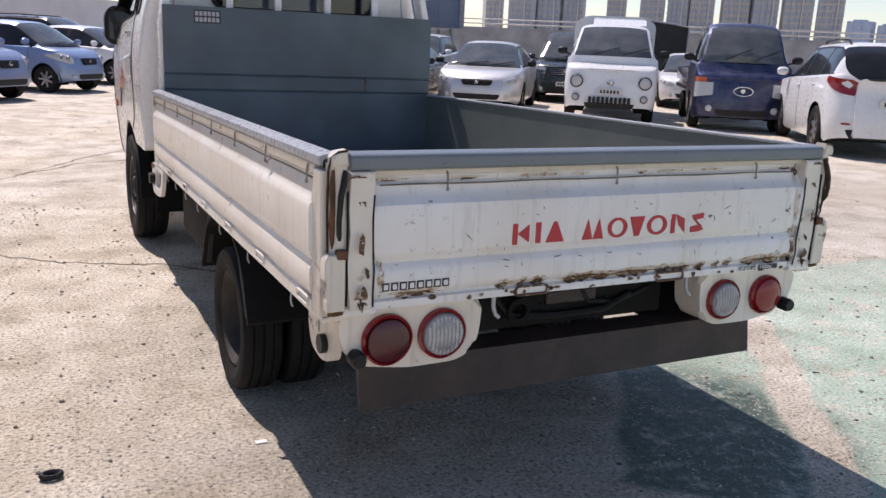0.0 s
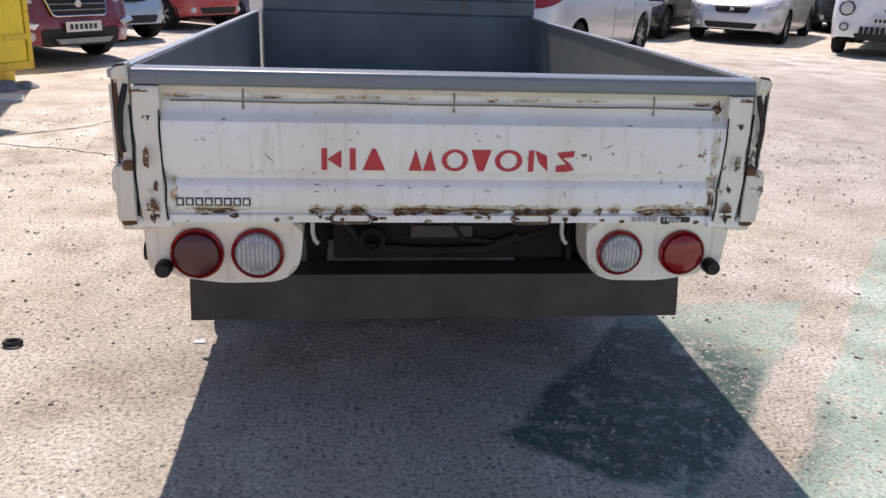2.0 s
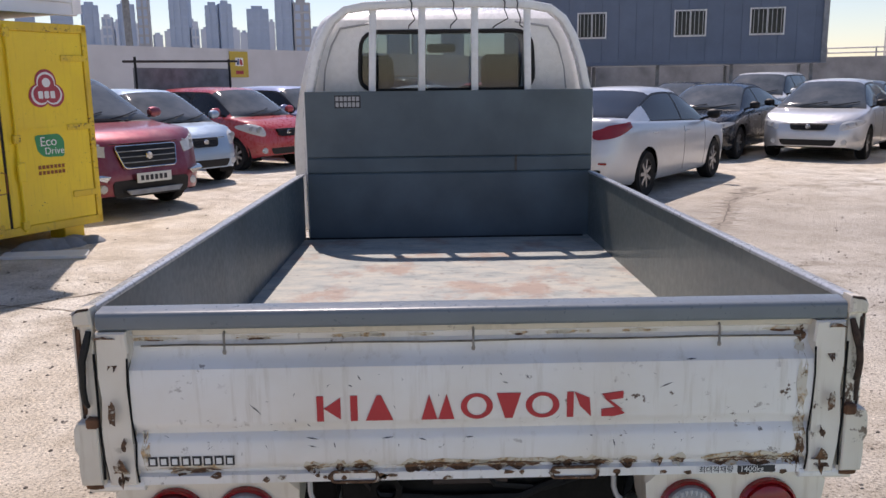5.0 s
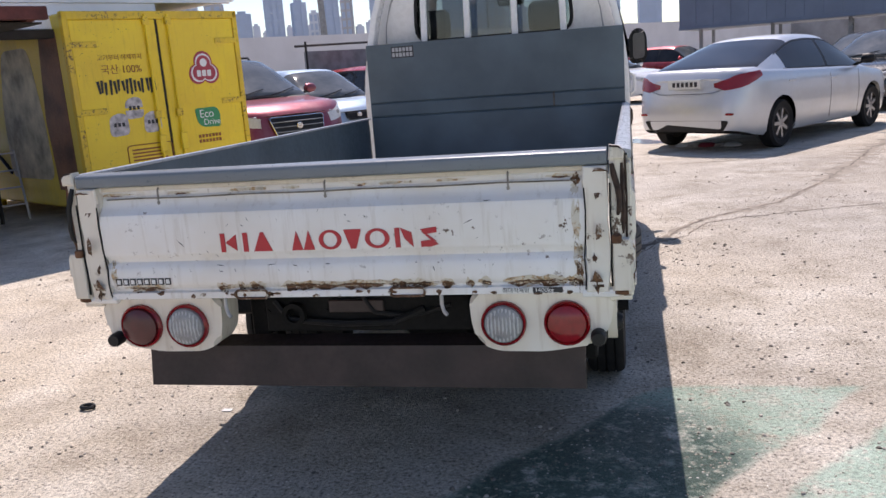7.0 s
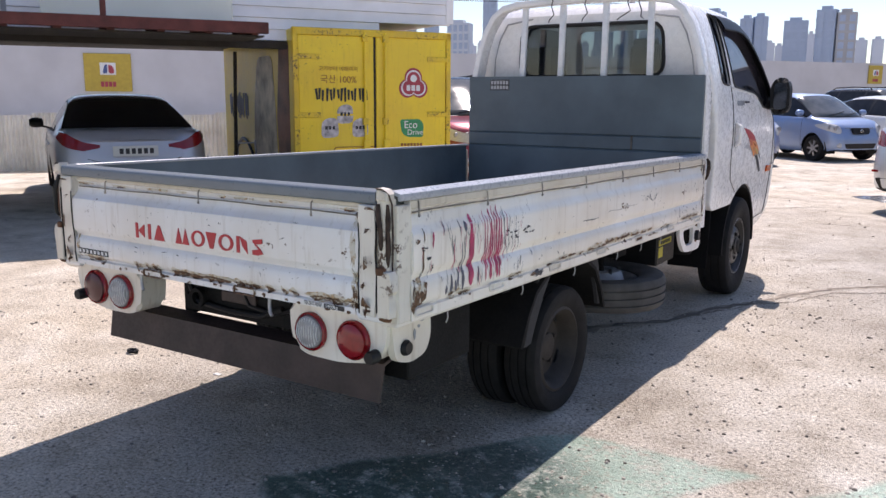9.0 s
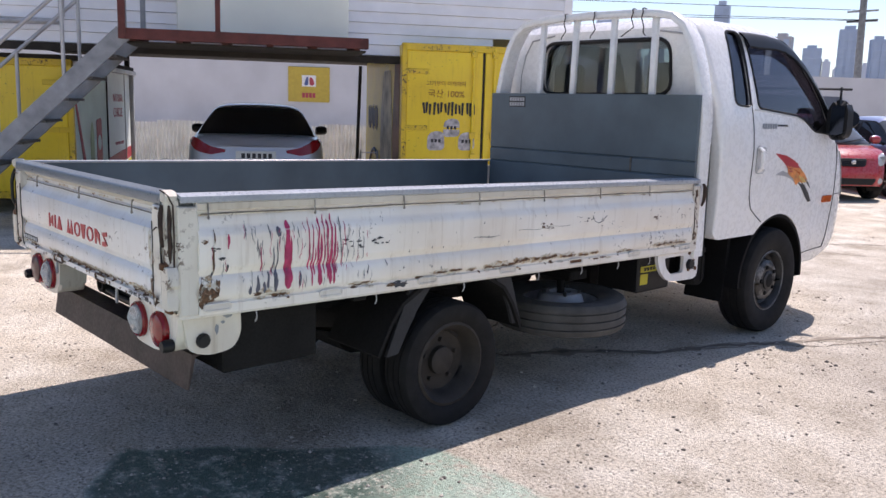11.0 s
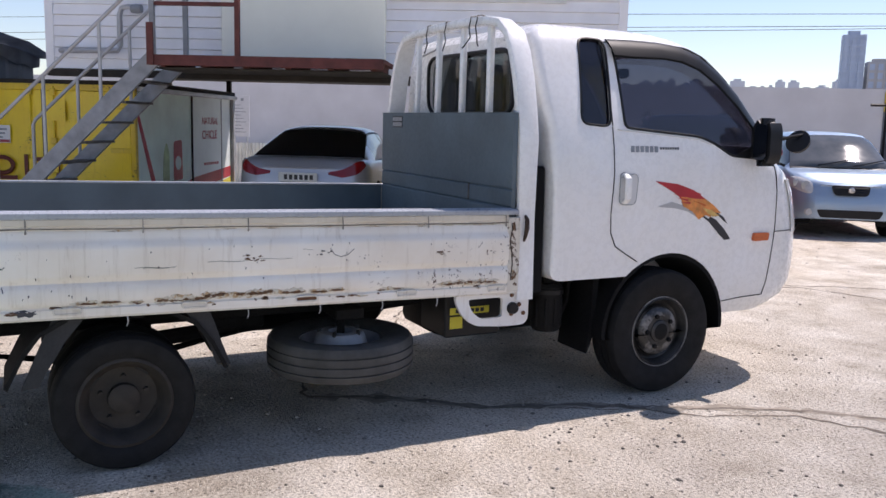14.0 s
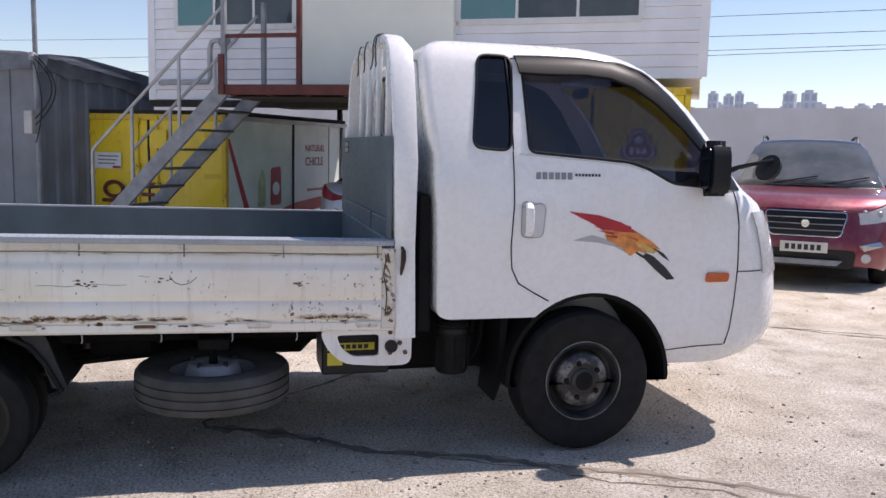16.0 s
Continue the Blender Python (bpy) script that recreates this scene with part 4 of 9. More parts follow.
tube(bm, [(0, 1.35, 0.32), (0.0, 3.4, 0.48)], 0.04, 10)
part("driveshaft", bm, CHASSIS, truck)
# side storage box, battery and its label
bm = bmn()
box(bm, 0.50, 0.735, 0.225, 0.62, 0.425, 0.672, 0.006)
part("storage_box", bm, CHASSIS, truck, "black steel box hung under the bed")
bm = bmn()
box(bm, 0.42, 0.700, 2.775, 3.09, 0.385, 0.60, 0.008)
batt = part("battery", bm, BLACK, truck, "black battery with a yellow label")
LABEL_Y = plain("yellow_label", (0.60, 0.52, 0.04), 0.5)
bm = bmn()
box(bm, 0.7005, 0.7025, 2.80, 3.02, 0.50, 0.535)
box(bm, 0.7005, 0.7025, 2.80, 2.87, 0.43, 0.49)
part("battery_label", bm, LABEL_Y, batt)
for k in range(6):
    part("label_mark", box(bmn(), 0.703, 0.704, 2.83 + k * 0.028, 2.85 + k * 0.028, 0.508, 0.528), BLACK_INK, batt)
# fuel tank on the other side
bm = bmn()
box(bm, -0.74, -0.44, 1.80, 2.75, 0.30, 0.62, 0.05, 3)
part("fuel_tank", bm, CHASSIS, truck)
bm = bmn()
tube(bm, [(-0.16, 2.0, 0.40), (-0.16, 2.06, 0.40), (-0.16, 2.74, 0.40), (-0.16, 2.80, 0.40)], [0.05, 0.11, 0.11, 0.05], 14)
part("muffler", bm, CHASSIS, truck, "dark exhaust muffler")
bm = bmn()
box(bm, -0.24, 0.24, 2.95, 4.30, 0.26, 0.64, 0.05, 2)
part("engine_block", bm, CHASSIS, truck)
bm = bmn()
lathe(bm, [(0.0, 0.360), (0.070, 0.362), (0.080, 0.378), (0.080, 0.600), (0.068, 0.615), (0.040, 0.620), (0.040, 0.66), (0.0, 0.66)], (0.635, 3.412, 0.0), 'z', 24)
flt = part("air_filter", bm, CHASSIS, truck, "ribbed dark air filter canister")
part("clamp_band", lathe(bmn(), [(0.080, -0.012), (0.088, -0.012), (0.088, 0.012), (0.080, 0.012)], (0.635, 3.412, 0.575), 'z', 24, True), BLACK, flt)
for k in range(10):
    a = 2 * math.pi * k / 10
    part("filter_rib", box(bmn(), 0.635 + 0.081 * math.cos(a) - 0.006, 0.635 + 0.081 * math.cos(a) + 0.006, 3.412 + 0.081 * math.sin(a) - 0.006, 3.412 + 0.081 * math.sin(a) + 0.006, 0.39, 0.54, 0.003), CHASSIS, flt)
# black block that rises between the headboard and the cab
part("intake_duct", prism(bmn(), rounded([(3.195, 0.60), (3.262, 0.60), (3.252, 1.24), (3.195, 1.24)], 0.02, 3), 0.50, 0.815, 'yz', 0.01), FLAP_BLACK, truck, "black block between the headboard and the cab")
for y in (3.53, 3.58):
    part("hose", tube(bmn(), [(0.60, y, 0.65), (0.61, y - 0.02, 0.50), (0.58, y - 0.05, 0.40)], 0.012, 8), FLAP_BLACK, truck)


# --- wheels ---
def tyre_wheel(name, parent, x, y, z, R, W, rim_r, style, out, label="", rubber=None, steel=None):
    """A tyre with shoulder, tread grooves and a steel disc; out = +1/-1 is the outer side."""
    h = W / 2
    w = part(name, lathe(bmn(), [(rim_r, -h * 0.72), (rim_r + 0.015, -h * 0.86), (R * 0.86, -h), (R * 0.955, -h * 0.92), (R * 0.992, -h * 0.72), (R, -h * 0.52), (R - 0.008, -h * 0.50), (R - 0.008, -h * 0.44), (R, -h * 0.42),
                                 (R, -h * 0.06), (R - 0.008, -h * 0.04), (R - 0.008, h * 0.04), (R, h * 0.06), (R, h * 0.42), (R - 0.008, h * 0.44), (R - 0.008, h * 0.50), (R, h * 0.52), (R * 0.992, h * 0.72),
                                 (R * 0.955, h * 0.92), (R * 0.86, h), (rim_r + 0.015, h * 0.86), (rim_r, h * 0.72)], (0, 0, 0), 'x', 48, True), rubber or RUBBER, parent, label)
    w.location = (x, y, z)
    rim_m = steel or (RIM_STEEL if style == 'front' else RIM_DARK)
    o = out
    if style == 'front':
        disc = [(rim_r, -h * 0.72 * o), (rim_r, h * 0.74 * o), (rim_r - 0.012, h * 0.80 * o), (rim_r - 0.02, h * 0.66 * o), (rim_r - 0.03, h * 0.35 * o), (rim_r * 0.74, h * 0.22 * o), (rim_r * 0.70, h * 0.34 * o), (rim_r * 0.62, h * 0.52 * o),
                (rim_r * 0.45, h * 0.56 * o), (rim_r * 0.33, h * 0.56 * o), (rim_r * 0.32, h * 0.80 * o), (rim_r * 0.26, h * 0.86 * o), (0.0, h * 0.88 * o)]
    elif style == 'spare':
        disc = [(rim_r, -h * 0.72 * o), (rim_r, h * 0.60 * o), (rim_r - 0.012, h * 0.66 * o), (rim_r - 0.02, h * 0.50 * o), (rim_r - 0.035, -h * 0.1 * o), (rim_r * 0.74, -h * 0.25 * o), (rim_r * 0.66, h * 0.25 * o), (rim_r * 0.58, h * 0.85 * o),
                (rim_r * 0.52, h * 1.02 * o), (rim_r * 0.30, h * 1.05 * o), (rim_r * 0.27, h * 0.85 * o), (0.0, h * 0.85 * o)]
    else:
        disc = [(rim_r, -h * 0.72 * o), (rim_r, h * 0.74 * o), (rim_r - 0.012, h * 0.80 * o), (rim_r - 0.02, h * 0.66 * o), (rim_r * 0.80, h * 0.38 * o), (rim_r * 0.76, -h * 0.05 * o), (rim_r * 0.70, -h * 0.25 * o), (rim_r * 0.48, -h * 0.30 * o),
                (rim_r * 0.34, -h * 0.28 * o), (rim_r * 0.33, h * 0.02 * o), (rim_r * 0.27, h * 0.08 * o), (0.0, h * 0.1 * o)]
    rim = part("rim", lathe(bmn(), disc, (0, 0, 0), 'x', 40), rim_m, w, "worn steel rim")
    if style == 'front':
        bm = bmn()
        lathe(bm, [(rim_r - 0.003, h * 0.76 * o), (rim_r - 0.001, h * 0.83 * o), (rim_r + 0.003, h * 0.82 * o), (rim_r + 0.003, h * 0.74 * o)], (0, 0, 0), 'x', 48, True)
        part("rim_edge", bm, RIM_EDGE, w, "worn rim edge")
    for k in range(5 if style != 'front' else 6):
        a = 2 * math.pi * k / (5 if style != 'front' else 6) + 0.3
        rr = rim_r * 0.5
        bm = bmn()
        face = (h * 0.55 if style == 'front' else h * 1.02 if style == 'spare' else -h * 0.30) * o
        lathe(bm, [(0.0, face + 0.018 * o), (0.009, face + 0.016 * o), (0.011, face), (0.011, face - 0.01 * o)], (0, rr * math.cos(a), rr * math.sin(a)), 'x', 6)
        part("wheel_nut", bm, RIM_DARK if style == 'rear' else RIM_STEEL, rim)
    if style == 'front' and not steel:
        # domed hub plate with a worn pale edge, dark centre cap and nuts
        part("hub_plate", lathe(bmn(), [(rim_r * 0.70, h * 0.40 * o), (rim_r * 0.69, h * 0.56 * o), (rim_r * 0.64, h * 0.66 * o), (rim_r * 0.50, h * 0.72 * o), (rim_r * 0.26, h * 0.74 * o), (0.0, h * 0.74 * o)], (0, 0, 0), 'x', 36), HUB_WORN, rim, "worn pale hub plate")
        part("centre_cap", lathe(bmn(), [(rim_r * 0.25, h * 0.70 * o), (rim_r * 0.24, h * 0.86 * o), (rim_r * 0.18, h * 0.90 * o), (0.0, h * 0.90 * o)], (0, 0, 0), 'x', 20), CHASSIS, rim)
        part("grease_stain", lathe(bmn(), [(rim_r * 0.25, h * 0.745 * o), (rim_r * 0.46, h * 0.735 * o), (rim_r * 0.46, h * 0.725 * o), (rim_r * 0.25, h * 0.73 * o)], (0, 0, 0), 'x', 9, True), RIM_STEEL, rim)
        for k in range(5):
            a = 2 * math.pi * k / 5 + 0.6
            part("hub_nut", lathe(bmn(), [(0.0, h * 0.84 * o), (0.012, h * 0.84 * o), (0.015, h * 0.68 * o)], (0, rim_r * 0.45 * math.cos(a), rim_r * 0.45 * math.sin(a)), 'x', 6), CHASSIS, rim)
    n = 4 if style == 'rear' else 0
    for k in range(n):
        a = 2 * math.pi * (k + 0.5) / n + 0.2
        rr = rim_r * 0.74
        bm = bmn()
        xh = -h * 0.14 * o + 0.004 * o
        pts = [(xh, rr * math.cos(a + t) * kk, rr * math.sin(a + t) * kk) for kk, ts in ((0.93, (-0.22, -0.1, 0.1, 0.22)), (1.07, (0.22, 0.1, -0.1, -0.22))) for t in ts]
        vs = [bm.verts.new(p) for p in pts] + [bm.verts.new((p[0] - 0.006 * o, p[1], p[2])) for p in pts]
        bm.faces.new(vs[:8])
        bm.faces.new(vs[8:][::-1])
        for q in range(8):
            bm.faces.new((vs[q], vs[(q + 1) % 8], vs[8 + (q + 1) % 8], vs[8 + q]))
        part("slot", bm, BLACK, rim)
    return w


for s in (-1, 1):
    tyre_wheel("front_wheel", truck, s * 0.765, 4.022, 0.343, 0.343, 0.205, 0.192, 'front', s, "front tyre on a worn steel rim")
    tyre_wheel("rear_wheel", truck, s * 0.735, 1.280, 0.279, 0.279, 0.155, 0.188, 'rear', s, "outer twin rear tyre on a dusty dished rim")
    tyre_wheel("rear_wheel", truck, s * 0.555, 1.280, 0.279, 0.279, 0.155, 0.175, 'rear', s, "inner twin rear tyre")
spare = tyre_wheel("spare_wheel", truck, 0.555, 2.285, 0.348, 0.350, 0.170, 0.200, 'spare', 1, "spare tyre slung flat under the bed", SPARE_RUBBER, RIM_PALE)
spare.rotation_euler = (0, radians(-90), 0)
bm = bmn()
tube(bm, [(0.555, 2.285, 0.42), (0.555, 2.285, 0.66)], 0.02, 8)
box(bm, 0.47, 0.67, 2.22, 2.36, 0.515, 0.565, 0.006)
part("spare_carrier", bm, CHASSIS, truck)
# rear mud wings
for s in (-1, 1):
    for y0, y1, yb in ((1.60, 1.66, 1.70), (0.98, 0.92, 0.80)):
        bm = bmn()
        sgn = 1 if y0 > 1.266 else -1
        pts = [(1.266 + sgn * 0.20, 0.655), (1.266 + sgn * 0.30, 0.60), (1.266 + sgn * 0.36, 0.52), (1.266 + sgn * 0.42, 0.40)]
        lo = [(p[0] - sgn * 0.012, p[1] - 0.012) for p in pts]
        prism(bm, pts + lo[::-1], s * 0.48, s * 0.83, 'yz')
        wing = part("mud_wing", bm, CHASSIS, truck, "grey-black mud wing")
        fl = [(1.500, 0.665), (1.605, 0.665), (1.632, 0.60), (1.665, 0.50), (1.700, 0.405), (1.642, 0.410), (1.610, 0.50), (1.570, 0.575)] if sgn > 0 else [(1.030, 0.665), (1.150, 0.665), (1.065, 0.56), (1.005, 0.46), (0.965, 0.385), (0.905, 0.380), (0.950, 0.49), (0.995, 0.59)]
        part("wing_flange", prism(bmn(), fl, s * 0.795, s * 0.812, 'yz'), WING_GREY, wing, "dusty grey flange")

# --- cab ---
CW = [(0.40, 0.80), (0.50, 0.835), (0.68, 0.852), (0.90, 0.868), (1.15, 0.872), (1.30, 0.862), (1.42, 0.842), (1.60, 0.797), (1.75, 0.750), (1.84, 0.715), (1.90, 0.675), (1.94, 0.615), (1.964, 0.48), (1.970, 0.30)]
CR = [(0.40, 3.284), (0.68, 3.279), (1.0, 3.272), (1.18, 3.266), (1.32, 3.256), (1.42, 3.258), (1.50, 3.235), (1.75, 3.215), (1.88, 3.225), (1.94, 3.29), (1.964, 3.40), (1.970, 3.55)]
CF = [(0.40, 5.00), (0.46, 5.135), (0.56, 5.195), (0.68, 5.205), (0.85, 5.185), (1.0, 5.15), (1.17, 5.08), (1.29, 4.925), (1.40, 4.825), (1.52, 4.740), (1.70, 4.596), (1.83, 4.442), (1.90, 4.312), (1.94, 4.18), (1.964, 4.00), (1.971, 3.82)]


def rear_round(z):
    """Radius of the cab's rear corners."""
    return interp(z, [(1.15, 0.020), (1.40, 0.05)])


def cab_x(y, z):
    """Half the cab's width at y, z."""
    w, a, b = glide(z, CW), glide(z, CR), glide(z, CF)
    rf, rx = interp(z, [(1.15, 0.32), (1.45, 0.24)]), interp(z, [(1.15, 0.42), (1.45, 0.27)])
    if y > b - rf:
        t = min((y - (b - rf)) / rf, 1.0)
        return w - rx * w * (1 - math.sqrt(max(0.0, 1 - t * t)))
    r = rear_round(z)
    if y < a + r:
        t = min((a + r - y) / r, 1.0)
        return w - 0.8 * r * (1 - math.sqrt(max(0.0, 1 - t * t)))
    return w


def cab_ring(z, inset=0.0):
    a, b = glide(z, CR), glide(z, CF)
    r = rear_round(z)
    ys = [a + r * (1 - math.cos(math.pi / 2 * k / 5)) for k in range(6)]
    rf = interp(z, [(1.15, 0.32), (1.45, 0.24)])
    ys += [a + r + (b - rf - a - r) * k / 8 for k in range(1, 9)]
    ys += [b - rf + rf * math.sin(math.pi / 2 * k / 8) for k in range(1, 9)]
    half = [(cab_x(y, z) - inset, min(max(y, a + inset), b - inset)) for y in ys]
    mid_f = half[-1][0]
    mid_r = half[0][0]
    ring = [(x, y, z) for x, y in half]
    ring += [(mid_f * k, half[-1][1] + 0.025 * (1 - k * k), z) for k in (0.66, 0.33, 0.0, -0.33, -0.66)]
    ring += [(-x, y, z) for x, y in half[::-1]]
    ring += [(mid_r * k, half[0][1], z) for k in (-0.66, -0.33, 0.0, 0.33, 0.66)]
    return ring


levels = [0.40, 0.43, 0.48, 0.56, 0.64, 0.72, 0.82, 0.92, 1.02, 1.12, 1.20, 1.27, 1.34, 1.42, 1.50, 1.58, 1.66, 1.74, 1.80, 1.85, 1.89, 1.92, 1.945, 1.960, 1.970]
QWIN = rounded([(3.483, 1.883), (3.437, 1.452), (3.62, 1.44), (3.647, 1.883)], 0.05, 4)
DWIN = rounded([(3.692, 1.867), (3.708, 1.438), (4.212, 1.4), (4.305, 1.37), (4.439, 1.3), (4.658, 1.285), (4.69, 1.36), (4.623, 1.501), (4.472, 1.706), (4.34, 1.829), (4.193, 1.872)], 0.035, 3)
WSCR = rounded([(-0.70, 1.345), (0.70, 1.345), (0.57, 1.87), (-0.57, 1.87)], 0.08, 4)
RWIN = rounded([(-0.475, 1.497), (0.535, 1.497), (0.515, 1.825), (-0.455, 1.825)], 0.10, 5)
solid = bmn()
loft(solid, [cab_ring(z) for z in levels])
hollow = bmn()
loft(hollow, [cab_ring(z, 0.035) for z in (0.80, 0.92, 1.02, 1.12, 1.20, 1.27, 1.34, 1.42, 1.50, 1.58, 1.66, 1.74, 1.80, 1.85, 1.89, 1.92)])
under = prism(bmn(), [(2.9, 0.30), (3.92, 0.30), (3.92, 0.664), (3.345, 0.664), (3.318, 0.668), (3.298, 0.678), (3.285, 0.694), (3.279, 0.720), (2.9, 0.720)], -1.2, 1.2, 'yz')
arch = bmn()
lathe(arch, [(0.425, -1.2), (0.425, -0.42)], (0, 4.046, 0.352), 'x', 40)
arch2 = bmn()
lathe(arch2, [(0.425, 0.42), (0.425, 1.2)], (0, 4.046, 0.352), 'x', 40)
cuts = [hollow, under, arch, arch2, prism(bmn(), QWIN, -1.2, 1.2, 'yz'), prism(bmn(), DWIN, -1.2, 1.2, 'yz'), prism(bmn(), WSCR, 4.15, 5.6, 'xz'), prism(bmn(), RWIN, 3.0, 3.34, 'xz')]
cab = part("cab", carved(solid, cuts), CAB_WHITE, truck, "white cab shell with rounded corners", 28.0)


def side_patch(name, poly, off, thick, material, parent, s, label="", step=None):
    """A thin panel that follows the cab's side; poly in (y, z)."""
    bm = bmn()
    f = bm.faces.new([bm.verts.new((0.0, y, z)) for y, z in poly])
    span = max(p[0] for p in poly) - min(p[0] for p in poly)
    bmesh.ops.triangulate(bm, faces=[f])
    for _ in range(3 if span > 0.5 else 2 if span > 0.15 else 0):
        bmesh.ops.subdivide_edges(bm, edges=bm.edges[:], cuts=1, use_grid_fill=True)
    for v in bm.verts:
        v.co.x = s * (cab_x(v.co.y, v.co.z) + off)
    r = bmesh.ops.extrude_face_region(bm, geom=bm.faces[:])
    for v in r["geom"]:
        if isinstance(v, bmesh.types.BMVert):
            v.co.x += s * thick
    return part(name, bm, material, parent, label)


def side_line(name, pts, r, material, parent, s, off=0.0005, label=""):
    fine = []
    for (a, b), (c, d) in zip(pts, pts[1:]):
        n = max(2, int(math.hypot(c - a, d - b) / 0.03))
        fine += [(a + (c - a) * k / n, b + (d - b) * k / n) for k in range(n)]
    fine.append(pts[-1])
    bm = bmn()
    tube(bm, [(s * (cab_x(y, z) + off), y, z) for y, z in fine], r, 5)
    return part(name, bm, material, parent, label)


HANDLE_PALE = plain("handle_grey_paint", (0.60, 0.60, 0.595), 0.35, vary=0.06)
# near black, so a dark reflection is put into the mirror's colour
MIRROR_DARK = plain("dark_mirror_glass", (0.055, 0.06, 0.075), 0.12, metal=0.9, vary=0.2)
VISOR = plain("smoked_plastic", (0.006, 0.0065, 0.007), 0.42, vary=0.1, scale=0.15, spec=0.12)
for s in (-1, 1):
    q = side_patch("quarter_window", QWIN, -0.012, -0.004, GLASS_QUARTER, cab, s, "dark tinted quarter window")
    d = side_patch("door_window", DWIN, -0.012, -0.004, GLASS_DARK, cab, s, "tinted door window")
    q.visible_shadow = d.visible_shadow = False
    side_line("rubber_seal", QWIN + QWIN[:1], 0.007, BLACK, q, s, 0.0)
    side_line("rubber_seal", DWIN + DWIN[:1], 0.008, BLACK, d, s, 0.0)
    top_l = [(3.665, 1.888), (3.80, 1.893), (4.00, 1.893), (4.16, 1.880), (4.30, 1.838), (4.42, 1.762), (4.54, 1.645), (4.64, 1.51), (4.715, 1.39)]
    low_l = [(3.672, 1.795), (3.80, 1.792), (4.00, 1.797), (4.12, 1.787), (4.235, 1.750), (4.35, 1.672), (4.475, 1.560), (4.585, 1.44), (4.680, 1.335)]
    bm = bmn()
    rows = []
    for (ya, za), (yb, zb_) in zip(top_l, low_l):
        sec = []
        for q, o in ((0.0, 0.004), (0.15, 0.018), (0.5, 0.030), (0.9, 0.036), (1.0, 0.030), (0.9, 0.026), (0.5, 0.020), (0.0, -0.004)):
            y, z = ya + (yb - ya) * q, za + (zb_ - za) * q
            sec.append((s * (cab_x(y, z) + o), y, z))
        rows.append(sec)
    loft(bm, rows)
    part("wind_visor", bm, VISOR, cab, "smoked plastic window visor")
    # black corner of the window line and the mirror foot
    side_patch("window_corner", [(4.46, 1.300), (4.66, 1.275), (4.83, 1.272), (4.79, 1.36), (4.74, 1.42), (4.70, 1.40)], 0.001, 0.006, BLACK, cab, s)
    # door and fender seams
    side_line("door_seam", [(3.628, 1.44), (3.632, 1.2), (3.622, 1.0), (3.630, 0.90), (3.665, 0.83), (3.74, 0.785), (3.82, 0.742)], 0.0035, BLACK, cab, s)
    side_line("door_seam", [(3.63, 1.445), (3.628, 1.60), (3.620, 1.868), (3.80, 1.885), (4.1, 1.882), (4.28, 1.845), (4.44, 1.73)], 0.0035, BLACK, cab, s)
    side_line("fender_seam", [(4.775, 1.268), (4.80, 1.10), (4.81, 0.90), (4.808, 0.70), (4.800, 0.58), (4.782, 0.497)], 0.0035, BLACK, cab, s)
    side_line("bumper_seam", [(4.455, 0.475), (4.62, 0.490), (4.775, 0.495)], 0.003, BLACK, cab, s)
    side_line("fender_seam", [(4.81, 0.87), (4.95, 0.872)], 0.003, BLACK, cab, s)
    # door handle in its recess
    hd = side_patch("door_handle", rounded([(3.668, 1.215), (3.668, 1.045), (3.775, 1.045), (3.785, 1.20)], 0.03, 4), 0.001, 0.003, HANDLE_PALE, cab, s, "recessed white door handle")
    side_line("handle_edge", rounded([(3.668, 1.215), (3.668, 1.045), (3.775, 1.045), (3.785, 1.20)], 0.03, 4) + [(3.668, 1.185)], 0.0018, GREY_STEEL, hd, s, 0.004)
    side_patch("key_hole", rounded([(3.705, 1.072), (3.705, 1.058), (3.722, 1.058), (3.722, 1.072)], 0.006, 2), 0.004, 0.002, BLACK, hd, s)
    side_line("belt_line", [(3.66, 1.428), (3.75, 1.422), (4.0, 1.404), (4.20, 1.388), (4.29, 1.362)], 0.0045, HANDLE_PALE, cab, s, 0.002)
    bm = bmn()
    xs = cab_x(3.70, 1.13)
    tube(bm, [(s * (xs + 0.006), 3.705, 1.195), (s * (xs + 0.030), 3.700, 1.18), (s * (xs + 0.034), 3.698, 1.13), (s * (xs + 0.030), 3.700, 1.08), (s * (xs + 0.006), 3.705, 1.062)], 0.021, 8, 0.6, (1, 0, 0))
    part("grip", bm, CAB_WHITE, hd)
    # orange side indicator
    side_patch("side_indicator", rounded([(4.640, 0.868), (4.635, 0.820), (4.755, 0.822), (4.760, 0.866)], 0.012, 3), 0.001, 0.014, ORANGE_LENS, cab, s, "orange side indicator lens")
    # model name as small bars
    for k in range(6):
        side_patch("name_bar", [(3.737 + 0.031 * k, 1.346), (3.737 + 0.031 * k, 1.314), (3.760 + 0.031 * k, 1.315), (3.760 + 0.031 * k, 1.347)], 0.001, 0.0015, GREY_STEEL, cab, s)
    for k in range(8):
        side_patch("name_bar", [(3.930 + 0.0165 * k, 1.342), (3.930 + 0.0165 * k, 1.330), (3.941 + 0.0165 * k, 1.330), (3.941 + 0.0165 * k, 1.342)], 0.001, 0.0015, BLACK_INK, cab, s)
    # flame-like stripe in red, orange, grey and black
    RED_F, ORA_F, YEL_F, GRY_F = RED_TEXT, ORANGE_LENS, LABEL_Y, GALV
